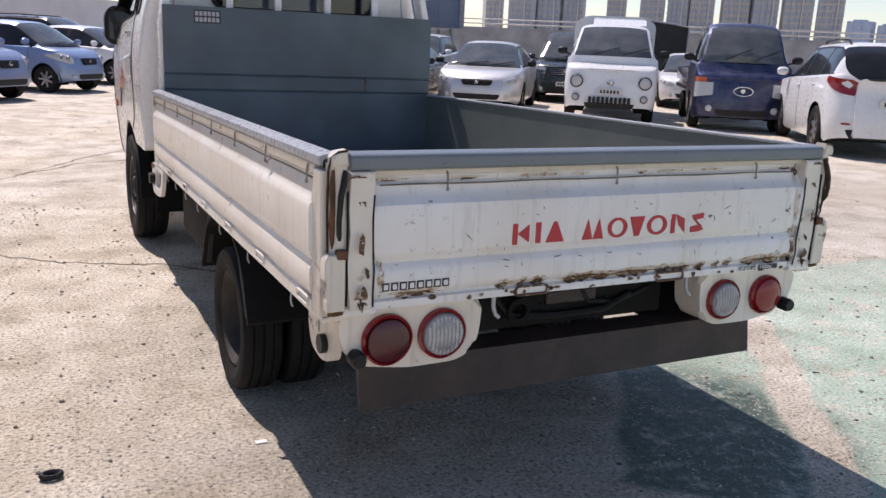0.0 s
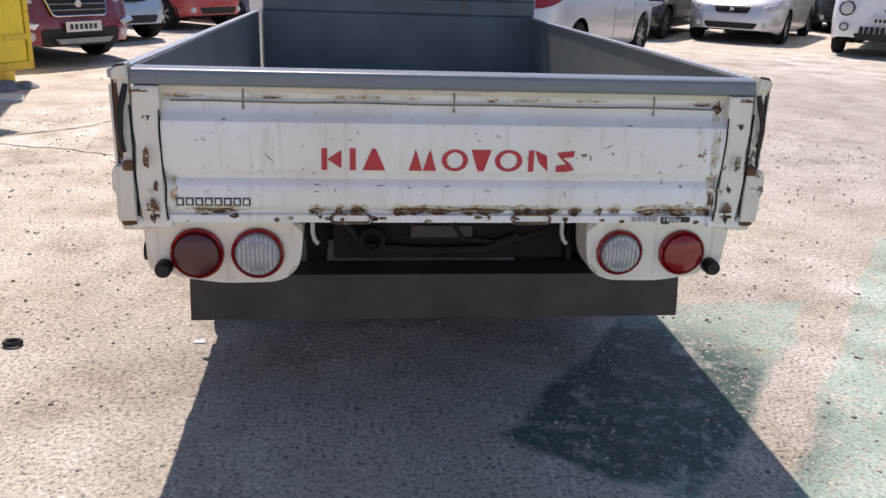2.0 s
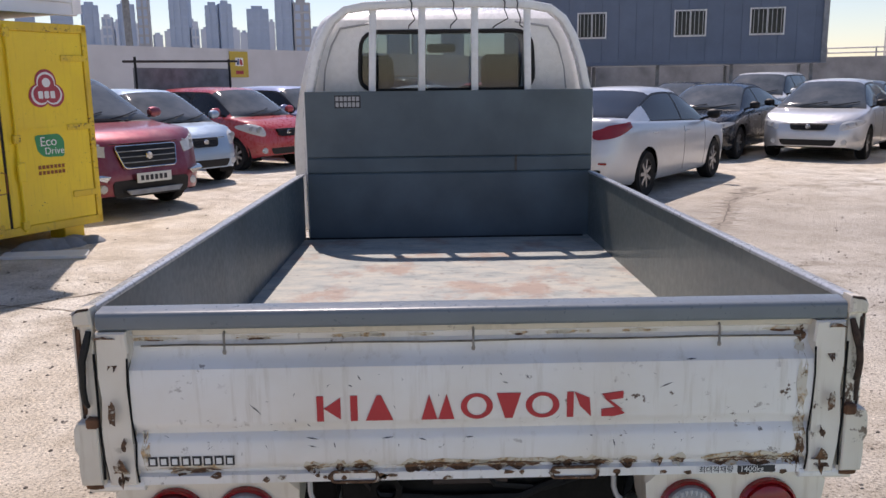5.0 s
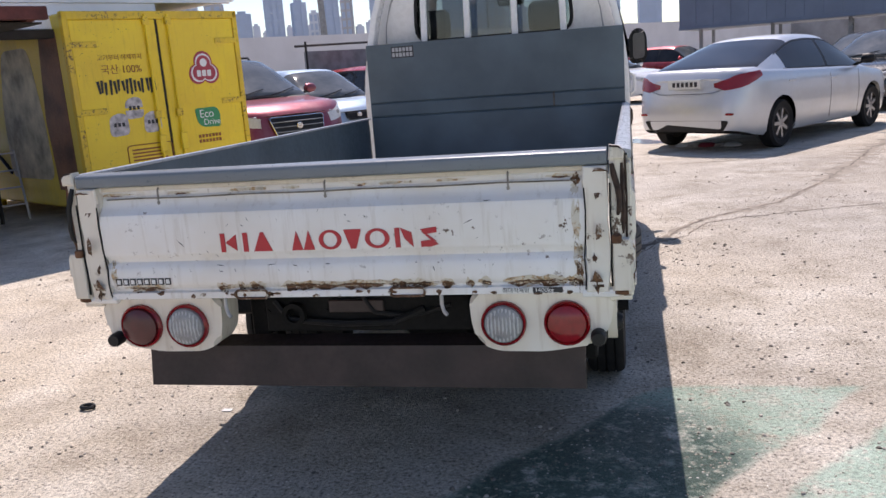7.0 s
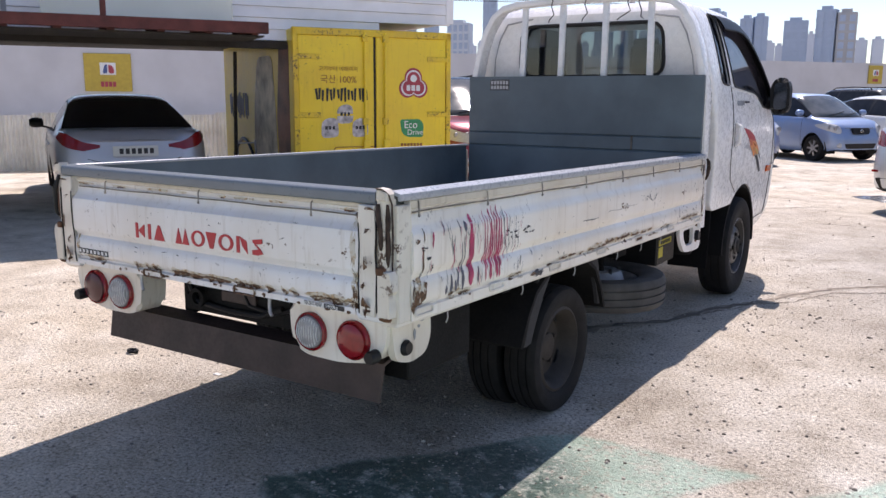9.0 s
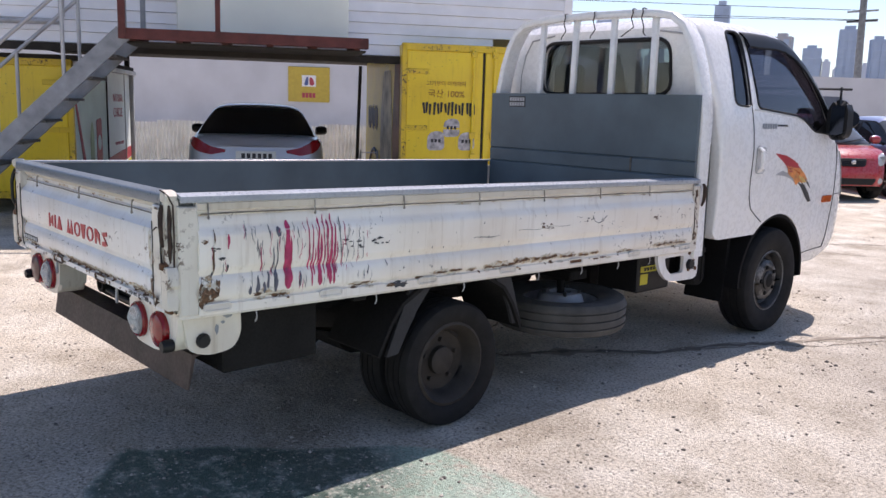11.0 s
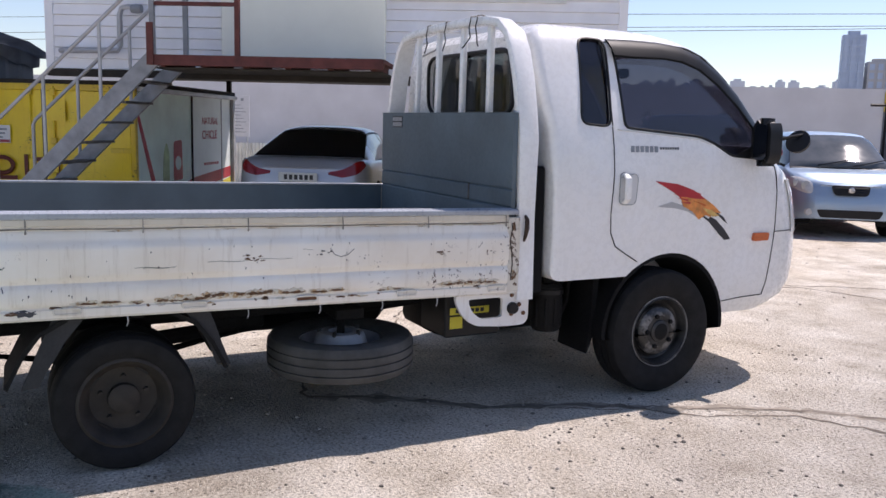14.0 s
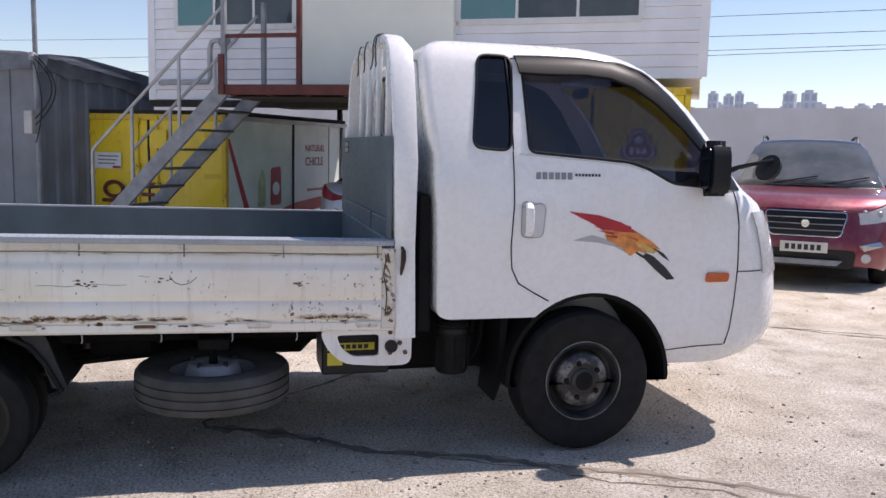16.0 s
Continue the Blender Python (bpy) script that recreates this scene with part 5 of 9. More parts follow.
    side_patch("stripe_red", [(3.90, 1.166), (4.05, 1.150), (4.17, 1.115), (4.26, 1.065), (4.17, 1.062), (4.08, 1.075), (4.11, 1.095), (4.03, 1.105), (4.06, 1.125), (3.98, 1.14)], 0.001, 0.0016, RED_F, cab, s, "red flame stripe")
    side_patch("stripe_orange", [(4.08, 1.085), (4.17, 1.07), (4.26, 1.065), (4.33, 1.025), (4.38, 0.985), (4.30, 0.995), (4.31, 0.965), (4.24, 0.985), (4.22, 0.955), (4.17, 1.0), (4.10, 1.03), (4.14, 1.05)], 0.001, 0.0018, plain("orange_stripe", (0.70, 0.25, 0.06), 0.4, vary=0.35, scale=22), cab, s, "orange flame stripe")
    side_patch("stripe_yellow", [(4.24, 1.02), (4.31, 1.002), (4.37, 0.972), (4.325, 0.985), (4.32, 0.968), (4.275, 0.99)], 0.0028, 0.0012, plain("tan_stripe", (0.66, 0.42, 0.13), 0.4, vary=0.3, scale=25), cab, s)
    for a in ((4.02, 1.098, 4.11, 1.082), (4.045, 1.078, 4.13, 1.062), (4.075, 1.052, 4.15, 1.046), (4.13, 1.118, 4.22, 1.09), (4.17, 1.06, 4.26, 1.03)):
        side_patch("stripe_sliver", [(a[0], a[1]), (a[2], a[3] + 0.006), (a[2], a[3] - 0.006)], 0.0028, 0.0012, RED_F if a[0] < 4.15 else ORA_F, cab, s)
    side_patch("stripe_grey", [(3.925, 1.030), (4.02, 1.055), (4.12, 1.03), (4.20, 0.985), (4.24, 0.95), (4.14, 1.0), (4.05, 1.02)], 0.001, 0.0014, GALV, cab, s, "grey flame stripe")
    side_patch("stripe_black", [(4.14, 1.008), (4.22, 0.985), (4.30, 0.938), (4.375, 0.872), (4.425, 0.835), (4.468, 0.838), (4.41, 0.900), (4.345, 0.952), (4.305, 0.968), (4.292, 0.955), (4.22, 0.996)], 0.0012, 0.0014, BLACK_INK, cab, s, "black flame stripe")
    side_patch("stripe_black", [(4.33, 1.0), (4.40, 0.965), (4.435, 0.925), (4.40, 0.945), (4.36, 0.975), (4.34, 0.965)], 0.0012, 0.0016, BLACK_INK, cab, s)
    # headlamp wrapped round the front corner
    bm = bmn()
    rows = []
    for z in (0.86, 0.90, 1.0, 1.08, 1.14, 1.165):
        b = glide(z, CF)
        a0 = b - 0.225 + 0.05 * (z - 0.86)
        ys = [a0 + (b - 0.012 - a0) * k / 8 for k in range(9)]
        rows.append([(s * (cab_x(y, z) + 0.006), y + 0.005, z) for y in ys] + [(s * (cab_x(ys[-1], z) - 0.05), b - 0.10, z), (s * (cab_x(ys[0], z) - 0.03), ys[0] + 0.02, z)])
    loft(bm, rows)
    part("headlamp", bm, HEADLAMP, cab, "clear headlamp wrapped round the corner")
    # mud flap and arch lining
    bm = bmn()
    lathe(bm, [(0.424, 0.45), (0.424, 0.848), (0.402, 0.848), (0.402, 0.45)], (0, 4.046, 0.352), 'x', 40, True)
    if s < 0:
        for v in bm.verts:
            v.co.x = -v.co.x
    for v in bm.verts:
        if v.co.z < 0.33:
            v.co.z = 0.33
    part("arch_liner", bm, FLAP_BLACK, cab)
    bm = bmn()
    prism(bm, [(3.62, 0.69), (3.66, 0.69), (3.645, 0.50), (3.635, 0.34), (3.60, 0.24), (3.59, 0.24), (3.615, 0.45)], s * 0.50, s * 0.76, 'yz')
    part("mud_flap", bm, FLAP_BLACK, cab)
    # big door mirror on its arm
    near_x, wide = (0.885, 1.0) if s > 0 else (0.765, 1.32)
    mx = lambda x: s * (near_x + (x - 0.885) * wide)
    bm = bmn()
    prism(bm, rounded([(mx(0.885), 1.245), (mx(0.99), 1.250), (mx(1.018), 1.30), (mx(1.015), 1.45), (mx(0.985), 1.51), (mx(0.92), 1.51), (mx(0.88), 1.45)], 0.055, 6), 4.556, 4.645, 'xz', 0.045)
    mir = part("door_mirror", bm, BLACK, cab, "black plastic door mirror")
    bm = bmn()
    prism(bm, rounded([(mx(0.91), 1.28), (mx(0.998), 1.285), (mx(0.998), 1.475), (mx(0.91), 1.475)], 0.03, 3), 4.546, 4.5515, 'xz')
    part("mirror_glass", bm, MIRROR_DARK, mir, "mirror glass with a dark reflection in its colour")
    bm = bmn()
    tube(bm, [(s * 0.78, 4.70, 1.32), (mx(0.87), 4.67, 1.325), (mx(0.92), 4.63, 1.34)], 0.03, 8)
    part("mirror_arm", bm, BLACK, mir)
# round front mirror on the near corner
bm = bmn()
tube(bm, [(0.70, 4.78, 1.345), (0.78, 4.84, 1.385), (0.85, 4.93, 1.415), (0.87, 4.97, 1.425)], [0.02, 0.012, 0.009, 0.008], 8)
fm = part("front_mirror", bm, BLACK, cab, "round black front view mirror on a stalk")
bm = bmn()
lathe(bm, [(0.0, 0.042), (0.04, 0.037), (0.066, 0.018), (0.070, -0.004), (0.0, -0.008)], (0, 0, 0), 'y', 24)
part("mirror_shell", bm, BLACK, fm).matrix_basis = pose(0.860, 4.950, 1.385, -25, 0, 15)

# windscreen and rear window
bm = bmn()
rows = []
for z in (1.325, 1.42, 1.52, 1.62, 1.72, 1.80, 1.87):
    row = []
    wide = interp(z, [(1.345, 0.71), (1.87, 0.58)])
    for k in (-1, -0.9, -0.8, -0.66, -0.33, 0, 0.33, 0.66, 0.8, 0.9, 1):
        y, x = glide(z, CF), abs(k) * wide
        flat_x = cab_x(y, z)
        if x <= flat_x:
            y += 0.025 * (1 - (x / flat_x) ** 2)
        while cab_x(y, z) < x and y > 3.8:
            y -= 0.004
        row.append((k * wide, y - 0.016, z))
    rows.append(row)
loft(bm, rows, False, False, False)
ws = part("windscreen", bm, GLASS, cab, "clear windscreen")
bm = bmn()
prism(bm, RWIN, 3.248, 3.252, 'xz')
rw = part("rear_window", bm, glass_mat("rear_glass", (0.46, 0.51, 0.54)), cab, "clear rear window in a black seal")
ws.visible_shadow = rw.visible_shadow = False
bm = bmn()
tube(bm, [(x, 3.226 - 0.05 * (z - 1.5), z) for x, z in RWIN + RWIN[:1]], 0.011, 6)
part("rubber_seal", bm, BLACK, rw)
# pressed swage on the back panel
for s in (-1, 1):
    bm = bmn()
    tube(bm, [(0.02 + s * 0.70, 3.236, 1.50), (0.02 + s * 0.685, 3.226, 1.62), (0.02 + s * 0.645, 3.216, 1.75), (0.02 + s * 0.59, 3.218, 1.845), (0.02 + s * 0.40, 3.222, 1.875)], 0.006, 6)
    part("swage", bm, GALV, cab)

# cab inside
SEAT = plain("seat_cloth", (0.05, 0.05, 0.055), 0.9, vary=0.2)
for x in (-0.40, 0.36):
    bm = bmn()
    prism(bm, rounded([(3.42, 0.95), (3.60, 0.95), (3.52, 1.48), (3.38, 1.48)], 0.05, 3), x - 0.22, x + 0.22, 'yz', 0.03)
    seat = part("seat_back", bm, SEAT, cab, "dark cloth seat back")
    bm = bmn()
    prism(bm, rounded([(3.37, 1.50), (3.47, 1.50), (3.45, 1.70), (3.37, 1.70)], 0.035, 3), x - 0.12, x + 0.12, 'yz', 0.03)
    part("headrest", bm, SEAT, seat)
bm = bmn()
box(bm, -0.78, 0.78, 4.50, 4.80, 0.90, 1.29, 0.04, 2)
part("dashboard", bm, SEAT, cab)
bm = bmn()
ring = [(0.19 * math.cos(a), 0.0, 0.19 * math.sin(a)) for a in (2 * math.pi * k / 24 for k in range(25))]
tube(bm, ring, 0.014, 8, caps=False)
tube(bm, [(-0.18, 0, 0), (0.18, 0, 0)], 0.014, 6)
part("steering_wheel", bm, BLACK, cab).matrix_basis = pose(-0.38, 4.38, 1.26, 35, 0, 0)
bm = bmn()
box(bm, -0.08, 0.12, 4.28, 4.31, 1.74, 1.80, 0.015)
part("inner_mirror", bm, BLACK, cab)
# front bumper and grille
bm = bmn()
box(bm, -0.55, 0.55, 5.12, 5.20, 0.46, 0.56, 0.02)
part("bumper_grille", bm, BLACK, cab)

# ---- parked cars ----
def car_wheel(parent, x, y, R, W, out, alloy=True):
    h = W / 2
    w = part("wheel", lathe(bmn(), [(R * 0.66, -h * 0.8), (R * 0.9, -h), (R * 0.99, -h * 0.7), (R, 0), (R * 0.99, h * 0.7), (R * 0.9, h), (R * 0.66, h * 0.8)], (0, 0, 0), 'x', 28, True), RUBBER, parent)
    w.location = (x, y, R)
    o = out
    bm = bmn()
    lathe(bm, [(R * 0.66, -h * 0.7 * o), (R * 0.66, h * 0.8 * o), (R * 0.61, h * 0.85 * o), (R * 0.58, h * 0.5 * o), (R * 0.5, h * 0.15 * o), (0.0, h * 0.15 * o)], (0, 0, 0), 'x', 24)
    part("rim", bm, RIM_DARK, w)
    bm = bmn()
    for k in range(7):
        a = 2 * math.pi * k / 7
        beam(bm, (h * 0.62 * o, R * 0.10 * math.cos(a), R * 0.10 * math.sin(a)), (h * 0.60 * o, R * 0.61 * math.cos(a), R * 0.61 * math.sin(a)), R * 0.14, 0.03, (1, 0, 0))
    lathe(bm, [(R * 0.16, h * 0.4 * o), (R * 0.16, h * 0.7 * o), (0.0, h * 0.74 * o)], (0, 0, 0), 'x', 14)
    part("spokes", bm, ALLOY, w)
    return w


def car(name, label, m, color, L=4.3, W=1.75, H=1.46, wb=2.6, fo=0.85, belt=0.90, belt1=0.96, hood=0.84, nose=0.66, deck=0.98, tail=0.88, R=0.31,
        cowl=1.05, roof0=1.75, roof1=3.1, back=3.85, roof_w=0.58, metal=True, grille=(0.36, 0.56, 0.70, 3), mirror=True, cladding=False, rails=False, axles=None, round_lamps=False,
        category='car', posts=(0.45,), glass_end=0.45, lamp=(0.13, 0.50), lamp_back=(0.16, 0.45), bumper_black=True, low=0.20, plate=(0.50, None), chrome=True, boxy=False, tall_lamps=False, lamp_in=0.14, lamp_oval=None, dark_roof=False, dark_mirror=False, grille_frame=False):
    """A parked car whose front end is at y = 0 and which runs back along +y; z = 0 is the ground.
    cowl, roof0, roof1, back: where the windscreen starts, the roof starts, the roof ends and the rear glass ends."""
    c = thing(name, label, category, m, group="parked vehicles")
    pm = PAINT_METAL if metal else PAINT
    if max(color) < 0.06 and not boxy:
        pm = PAINT_DARK
    hw = W / 2
    ax = axles if axles else (fo, fo + wb)
    ra = R + 0.05

    def zb(y):
        z = low + 0.07 * max(0, 1 - y / 0.35) + 0.10 * max(0, 1 - (L - y) / 0.45)
        for a in ax:
            d = abs(y - a)
            if d < ra:
                z = max(z, R + math.sqrt(ra * ra - d * d))
        return z

    def line(a, b, k):
        return (a[0] + (b[0] - a[0]) * k, a[1] + (b[1] - a[1]) * k)

    c0, r0, r1, b1 = (cowl, belt + 0.035), (roof0, H - 0.035), (roof1, H - 0.045), (back, deck)
    top = [(0.0, nose), (0.05, nose + (hood - nose) * 0.30), (0.16, nose + (hood - nose) * 0.62), (0.38, hood), (cowl - 0.05, belt + 0.02), c0, line(c0, r0, 0.1), line(c0, r0, 0.5), line(c0, r0, 0.85),
           (roof0 + 0.12, H - 0.018), ((roof0 + roof1) / 2, H), (roof1 - 0.12, H - 0.02), line(r1, b1, 0.12), line(r1, b1, 0.5), line(r1, b1, 0.9), (back + 0.04, deck - 0.012)]
    if L - back > 0.3:
        top += [(L - 0.14, deck - 0.004), (L - 0.07, deck - 0.03), (L - 0.03, deck - 0.07), (L, deck - 0.12)]
    else:
        top += [(L - 0.02, deck - 0.05), (L, deck - 0.10)]
    top = sorted(set(top))
    top = [p for i, p in enumerate(top) if i == 0 or p[0] - top[i - 1][0] > 0.004]
    wid = [(0.0, 0.56), (0.015, 0.66), (0.05, 0.76), (0.11, 0.845), (0.22, 0.915), (0.42, 0.97), (0.75, 0.995), (1.2, 1.0), (L - 1.1, 1.0), (L - 0.6, 0.98), (L - 0.3, 0.945), (L - 0.13, 0.88), (L - 0.05, 0.80), (L - 0.015, 0.70), (L, 0.60)]
    if boxy:
        wid = [(0.0, 0.80), (0.02, 0.87), (0.06, 0.93), (0.14, 0.975), (0.3, 1.0), (L - 0.1, 1.0), (L - 0.03, 0.97), (L, 0.94)]
    wid = sorted(wid)

    def shoulder(y):
        return min(belt + (belt1 - belt) * min(1, max(0, (y - cowl) / (back - cowl))), glide(y, top) - 0.032)

    def half(y):
        w, lo, tz, sh = hw * glide(y, wid), zb(y), glide(y, top), shoulder(y)
        sh = max(sh, lo + 0.06)
        tz = max(tz, sh + 0.03)
        lo0 = low + 0.07 * max(0, 1 - y / 0.35) + 0.10 * max(0, 1 - (L - y) / 0.45)
        d = max(sh - lo0, 0.06)
        g = min(1.0, max(0.0, (tz - sh - 0.03) / (H - belt - 0.03)))
        shape = [(lo0, 0.92), (lo0 + min(0.05, d * 0.2), 0.965), (lo0 + d * 0.33, 0.99), (lo0 + d * 0.55, 1.0), (lo0 + d * 0.80, 0.992), (sh - 0.022, 0.97)]
        pts = [(w * interp(max(z, lo + 0.008 * k), shape), max(z, lo + 0.008 * k)) for k, (z, f) in enumerate(shape)] + [(w * 0.94, sh + 0.004)]
        xb, zz = w * 0.925, sh + 0.010
        xr, zr = w * 0.87 + (roof_w - w * 0.87) * g, tz - (0.013 + 0.075 * g)
        for t in (0.0, 0.05, 0.35, 0.66, 0.93, 1.0):
            pts.append((xb + (xr - xb) * t + 0.022 * g * math.sin(math.pi * t), zz + (zr - zz) * t))
        e = tz - zr
        pts += [(xr - 0.035 - 0.03 * g, zr + e * 0.52), (xr * 0.72, zr + e * 0.80), (xr * 0.38, zr + e * 0.96), (0.0, tz)]
        return pts

    def warp(x, y, z):
        """Bowed nose, windscreen and tail, leaning front and rear faces."""
        k = 1 - min(1.0, abs(x) / hw) ** 2
        yy = y + (0.06 if boxy else 0.15) * (1 - k) * max(0.0, 1 - y / 0.7) - 0.13 * (1 - k) * max(0.0, 1 - (L - y) / 0.7)
        yy += 0.32 * max(0.0, z - 0.50) * max(0.0, 1 - y / 0.35) * (1.0 if nose < 0.9 else 0.4) + 0.10 * max(0.0, 0.40 - z) * max(0.0, 1 - y / 0.3)
        yy -= 0.22 * max(0.0, z - 0.55) * max(0.0, 1 - (L - y) / 0.35) + 0.20 * max(0.0, 0.45 - z) * max(0.0, 1 - (L - y) / 0.3)
        up = min(1.0, max(0.0, (z - belt) / 0.08))
        yy += up * k * interp(y, [(0.0, 0.0), (cowl - 0.25, 0.0), (cowl, -0.17), (roof0, -0.09), ((roof0 + roof1) / 2, 0.0), (roof1, 0.05), (back, 0.10), (L, 0.0)])
        return (x, yy, z)

    def xs(y, z):
        """Half width of the side at a height."""
        pts = half(y)[:7]
        for (xa, za), (xc, zc) in zip(pts, pts[1:]):
            if z <= zc:
                return xa + (xc - xa) * min(1, max(0, (z - za) / max(zc - za, 1e-5)))
        return pts[-1][0]

    gl0 = cowl + (roof0 - cowl) * 0.16
    gl1 = roof1 + (back - roof1) * glass_end
    cuts = [gl0] + [v for p in posts for v in (gl0 + (gl1 - gl0) * p, gl0 + (gl1 - gl0) * p + 0.07)] + [gl1]
    keys = [cowl - 0.07, cowl, roof0, roof1 + 0.02, back - 0.015] + cuts
    ys = [0, 0.004, 0.015, 0.03, 0.05, 0.08, 0.12, 0.18, 0.26, 0.36] + [0.46 + 0.10 * k for k in range(int((L - 0.85) / 0.10))] + [L - v for v in (0.36, 0.26, 0.18, 0.12, 0.08, 0.05, 0.03, 0.015, 0.004, 0)]
    ys += [a + ra * math.sin(radians(t)) for a in ax for t in range(-90, 91, 12)] + [a + ra * 1.002 * q for a in ax for q in (-1, 1)]
    ys = sorted({round(v, 4) for v in ys if 0 <= v <= L and all(abs(v - q) > 0.022 for q in keys)} | {round(q, 4) for q in keys})
    sec = [half(y) for y in ys]
    n = len(sec[0])
    grids = {}

    def put(kind, pts):
        b = grids.setdefault(kind, bmn())
        b.faces.new([b.verts.new(p) for p in pts])

    for i in range(len(ys) - 1):
        ym = (ys[i] + ys[i + 1]) / 2
        for s in (-1, 1):
            for j in range(n - 1):
                kind = 'body'
                if 8 <= j <= 10 and gl0 < ym < gl1:
                    q = [k for k in range(0, len(cuts), 2) if cuts[k] < ym < cuts[k + 1]]
                    kind = ('glass', s, q[0]) if q else 'trim'
                elif j in (7, 11) and gl0 - 0.05 < ym < gl1 + 0.05:
                    kind = 'trim'
                elif j >= (13 if boxy else 12) and cowl < ym < roof0:
                    kind = 'front'
                elif j >= (13 if boxy else 12) and roof1 + 0.02 < ym < back - 0.015:
                    kind = 'rear'
                elif j >= 12 and cowl - 0.07 < ym < cowl and not boxy:
                    kind = 'cowl'
                elif dark_roof and j >= 13 and roof0 < ym < roof1:
                    kind = 'roof'
                a, b = sec[i], sec[i + 1]
                put(kind, [warp(s * p[0], y, p[1]) for p, y in ((a[j], ys[i]), (b[j], ys[i + 1]), (b[j + 1], ys[i + 1]), (a[j + 1], ys[i]))])
    for y, hs in ((ys[0], sec[0]), (ys[-1], sec[-1])):
        for j in range(n - 1):
            put('body', [warp(s * x, y, z) for s, x, z in ((1, *hs[j]), (1, *hs[j + 1]), (-1, *hs[j + 1]), (-1, *hs[j]))])
    body = None
    names = {'body': ("body", pm, ""), 'trim': ("window_trim", BLACK, "black window trim"), 'front': ("windscreen", WINDSHIELD, "raked windscreen"), 'rear': ("rear_window", CAR_GLASS, "dark rear glass"), 'cowl': ("cowl_panel", BLACK, "black cowl panel"), 'roof': ("roof_panel", CAR_GLASS, "black glass roof")}
    for kind, b in grids.items():
        bmesh.ops.remove_doubles(b, verts=b.verts, dist=0.0006)
        nm, mt, lb = names.get(kind, ("side_window", CAR_GLASS, "dark side glass"))
        o = part(nm, b, mt, c, lb, 38.0, color)
        if kind == 'body':
            body = o
    bm = bmn()
    box(bm, -hw * 0.76, hw * 0.76, 0.30, L - 0.30, low + 0.03, min(belt - 0.12, hood - 0.22), 0.05)
    part("underbody", bm, CHASSIS, body)
    for s in (-1, 1):
        for a in ax:
            car_wheel(c, s * (hw - 0.112), a, R, 0.20, s)
            bm = bmn()          # dark lining of the arch
            pts = [(a + (ra - 0.004) * math.cos(radians(t)), R + (ra - 0.004) * math.sin(radians(t))) for t in range(-20, 201, 20)]
            loft(bm, [[(s * (hw * 0.55), y, z), (s * (hw * 0.93), y, z)] for y, z in pts], False, False, False)
            part("arch_liner", bm, CHASSIS, body)
        seams = [gl0 + 0.12] + [cuts[k] + 0.035 for k in range(1, len(cuts) - 1, 2)] + [gl1 - 0.12]
        for yy in seams:
            if all(abs(yy - a) > ra * 0.95 for a in ax):
                part("door_seam", tube(bmn(), [(s * (xs(yy, z) + 0.0005), yy, z) for z in [low + 0.07 + (belt - low - 0.09) * q / 6 for q in range(7)]], 0.0035, 4), BLACK, body)
        for k in range(1, len(cuts), 2):
            yy = min(cuts[k] - 0.14, L - 1.2)
            if k < 4 and category == 'car':
                bm = bmn()
                z = shoulder(yy) - 0.13
                box(bm, s * xs(yy, z) - 0.012, s * xs(yy, z) + 0.022, yy, yy + 0.18, z - 0.014, z + 0.014, 0.010, 2)
                part("door_handle", bm, pm, body, "", 35, color)
        if mirror:
            bm = bmn()
            y0, xo = gl0 + 0.10, hw * 0.95
            rows = []
            for q, (dx, sc) in enumerate(((0.05, 0.5), (0.07, 0.85), (0.13, 1.0), (0.20, 0.92), (0.235, 0.55))):
                rows.append([(s * (xo + dx), y0 + 0.06 * sc * math.cos(t) - 0.02, belt + 0.115 + 0.072 * sc * math.sin(t)) for t in [2 * math.pi * k / 12 for k in range(12)]])
            loft(bm, rows)
            mr = part("door_mirror", bm, BLACK if boxy or dark_mirror else pm, c, "", 35, color)
            bm = bmn()
            beam(bm, (s * (hw * 0.88), y0 - 0.02, belt + 0.03), (s * (xo + 0.10), y0 - 0.02, belt + 0.075), 0.06, 0.03)
            part("mirror_foot", bm, BLACK, mr)
        # front lamps
        if round_lamps:
            for z, r in ((0.80, 0.105), (0.50, 0.060)):
                bm = bmn()
                yy = warp(hw * 0.73, 0.0, z)[1] - 0.012
                lathe(bm, [(0.0, -0.035), (r * 0.6, -0.03), (r, -0.01), (r, 0.08), (0.0, 0.08)], (s * hw * 0.73, yy, z), 'y', 20)
                lp = part("headlamp", bm, HEADLAMP, c, "round headlamp")
                bm = bmn()
                lathe(bm, [(r, -0.02), (r * 1.05, -0.03), (r * 1.2, -0.01), (r * 1.2, 0.07), (r, 0.07)], (s * hw * 0.73, yy, z), 'y', 20, True)
                part("lamp_ring", bm, BLACK, lp)
        elif tall_lamps:
            # tall corner lamps with an orange upper corner
            def corner(f, z):
                y = max(interp(f, [(0.80, 0.0), (0.87, 0.02), (0.93, 0.06), (0.975, 0.14), (1.0, 0.3)]), interp(z, [(nose, 0.0), (nose + (hood - nose) * 0.3, 0.05), (nose + (hood - nose) * 0.62, 0.16)]))
                x, yy, zz = warp(s * hw * f, y, z)
                return (x + s * 0.008, yy - 0.016, zz)
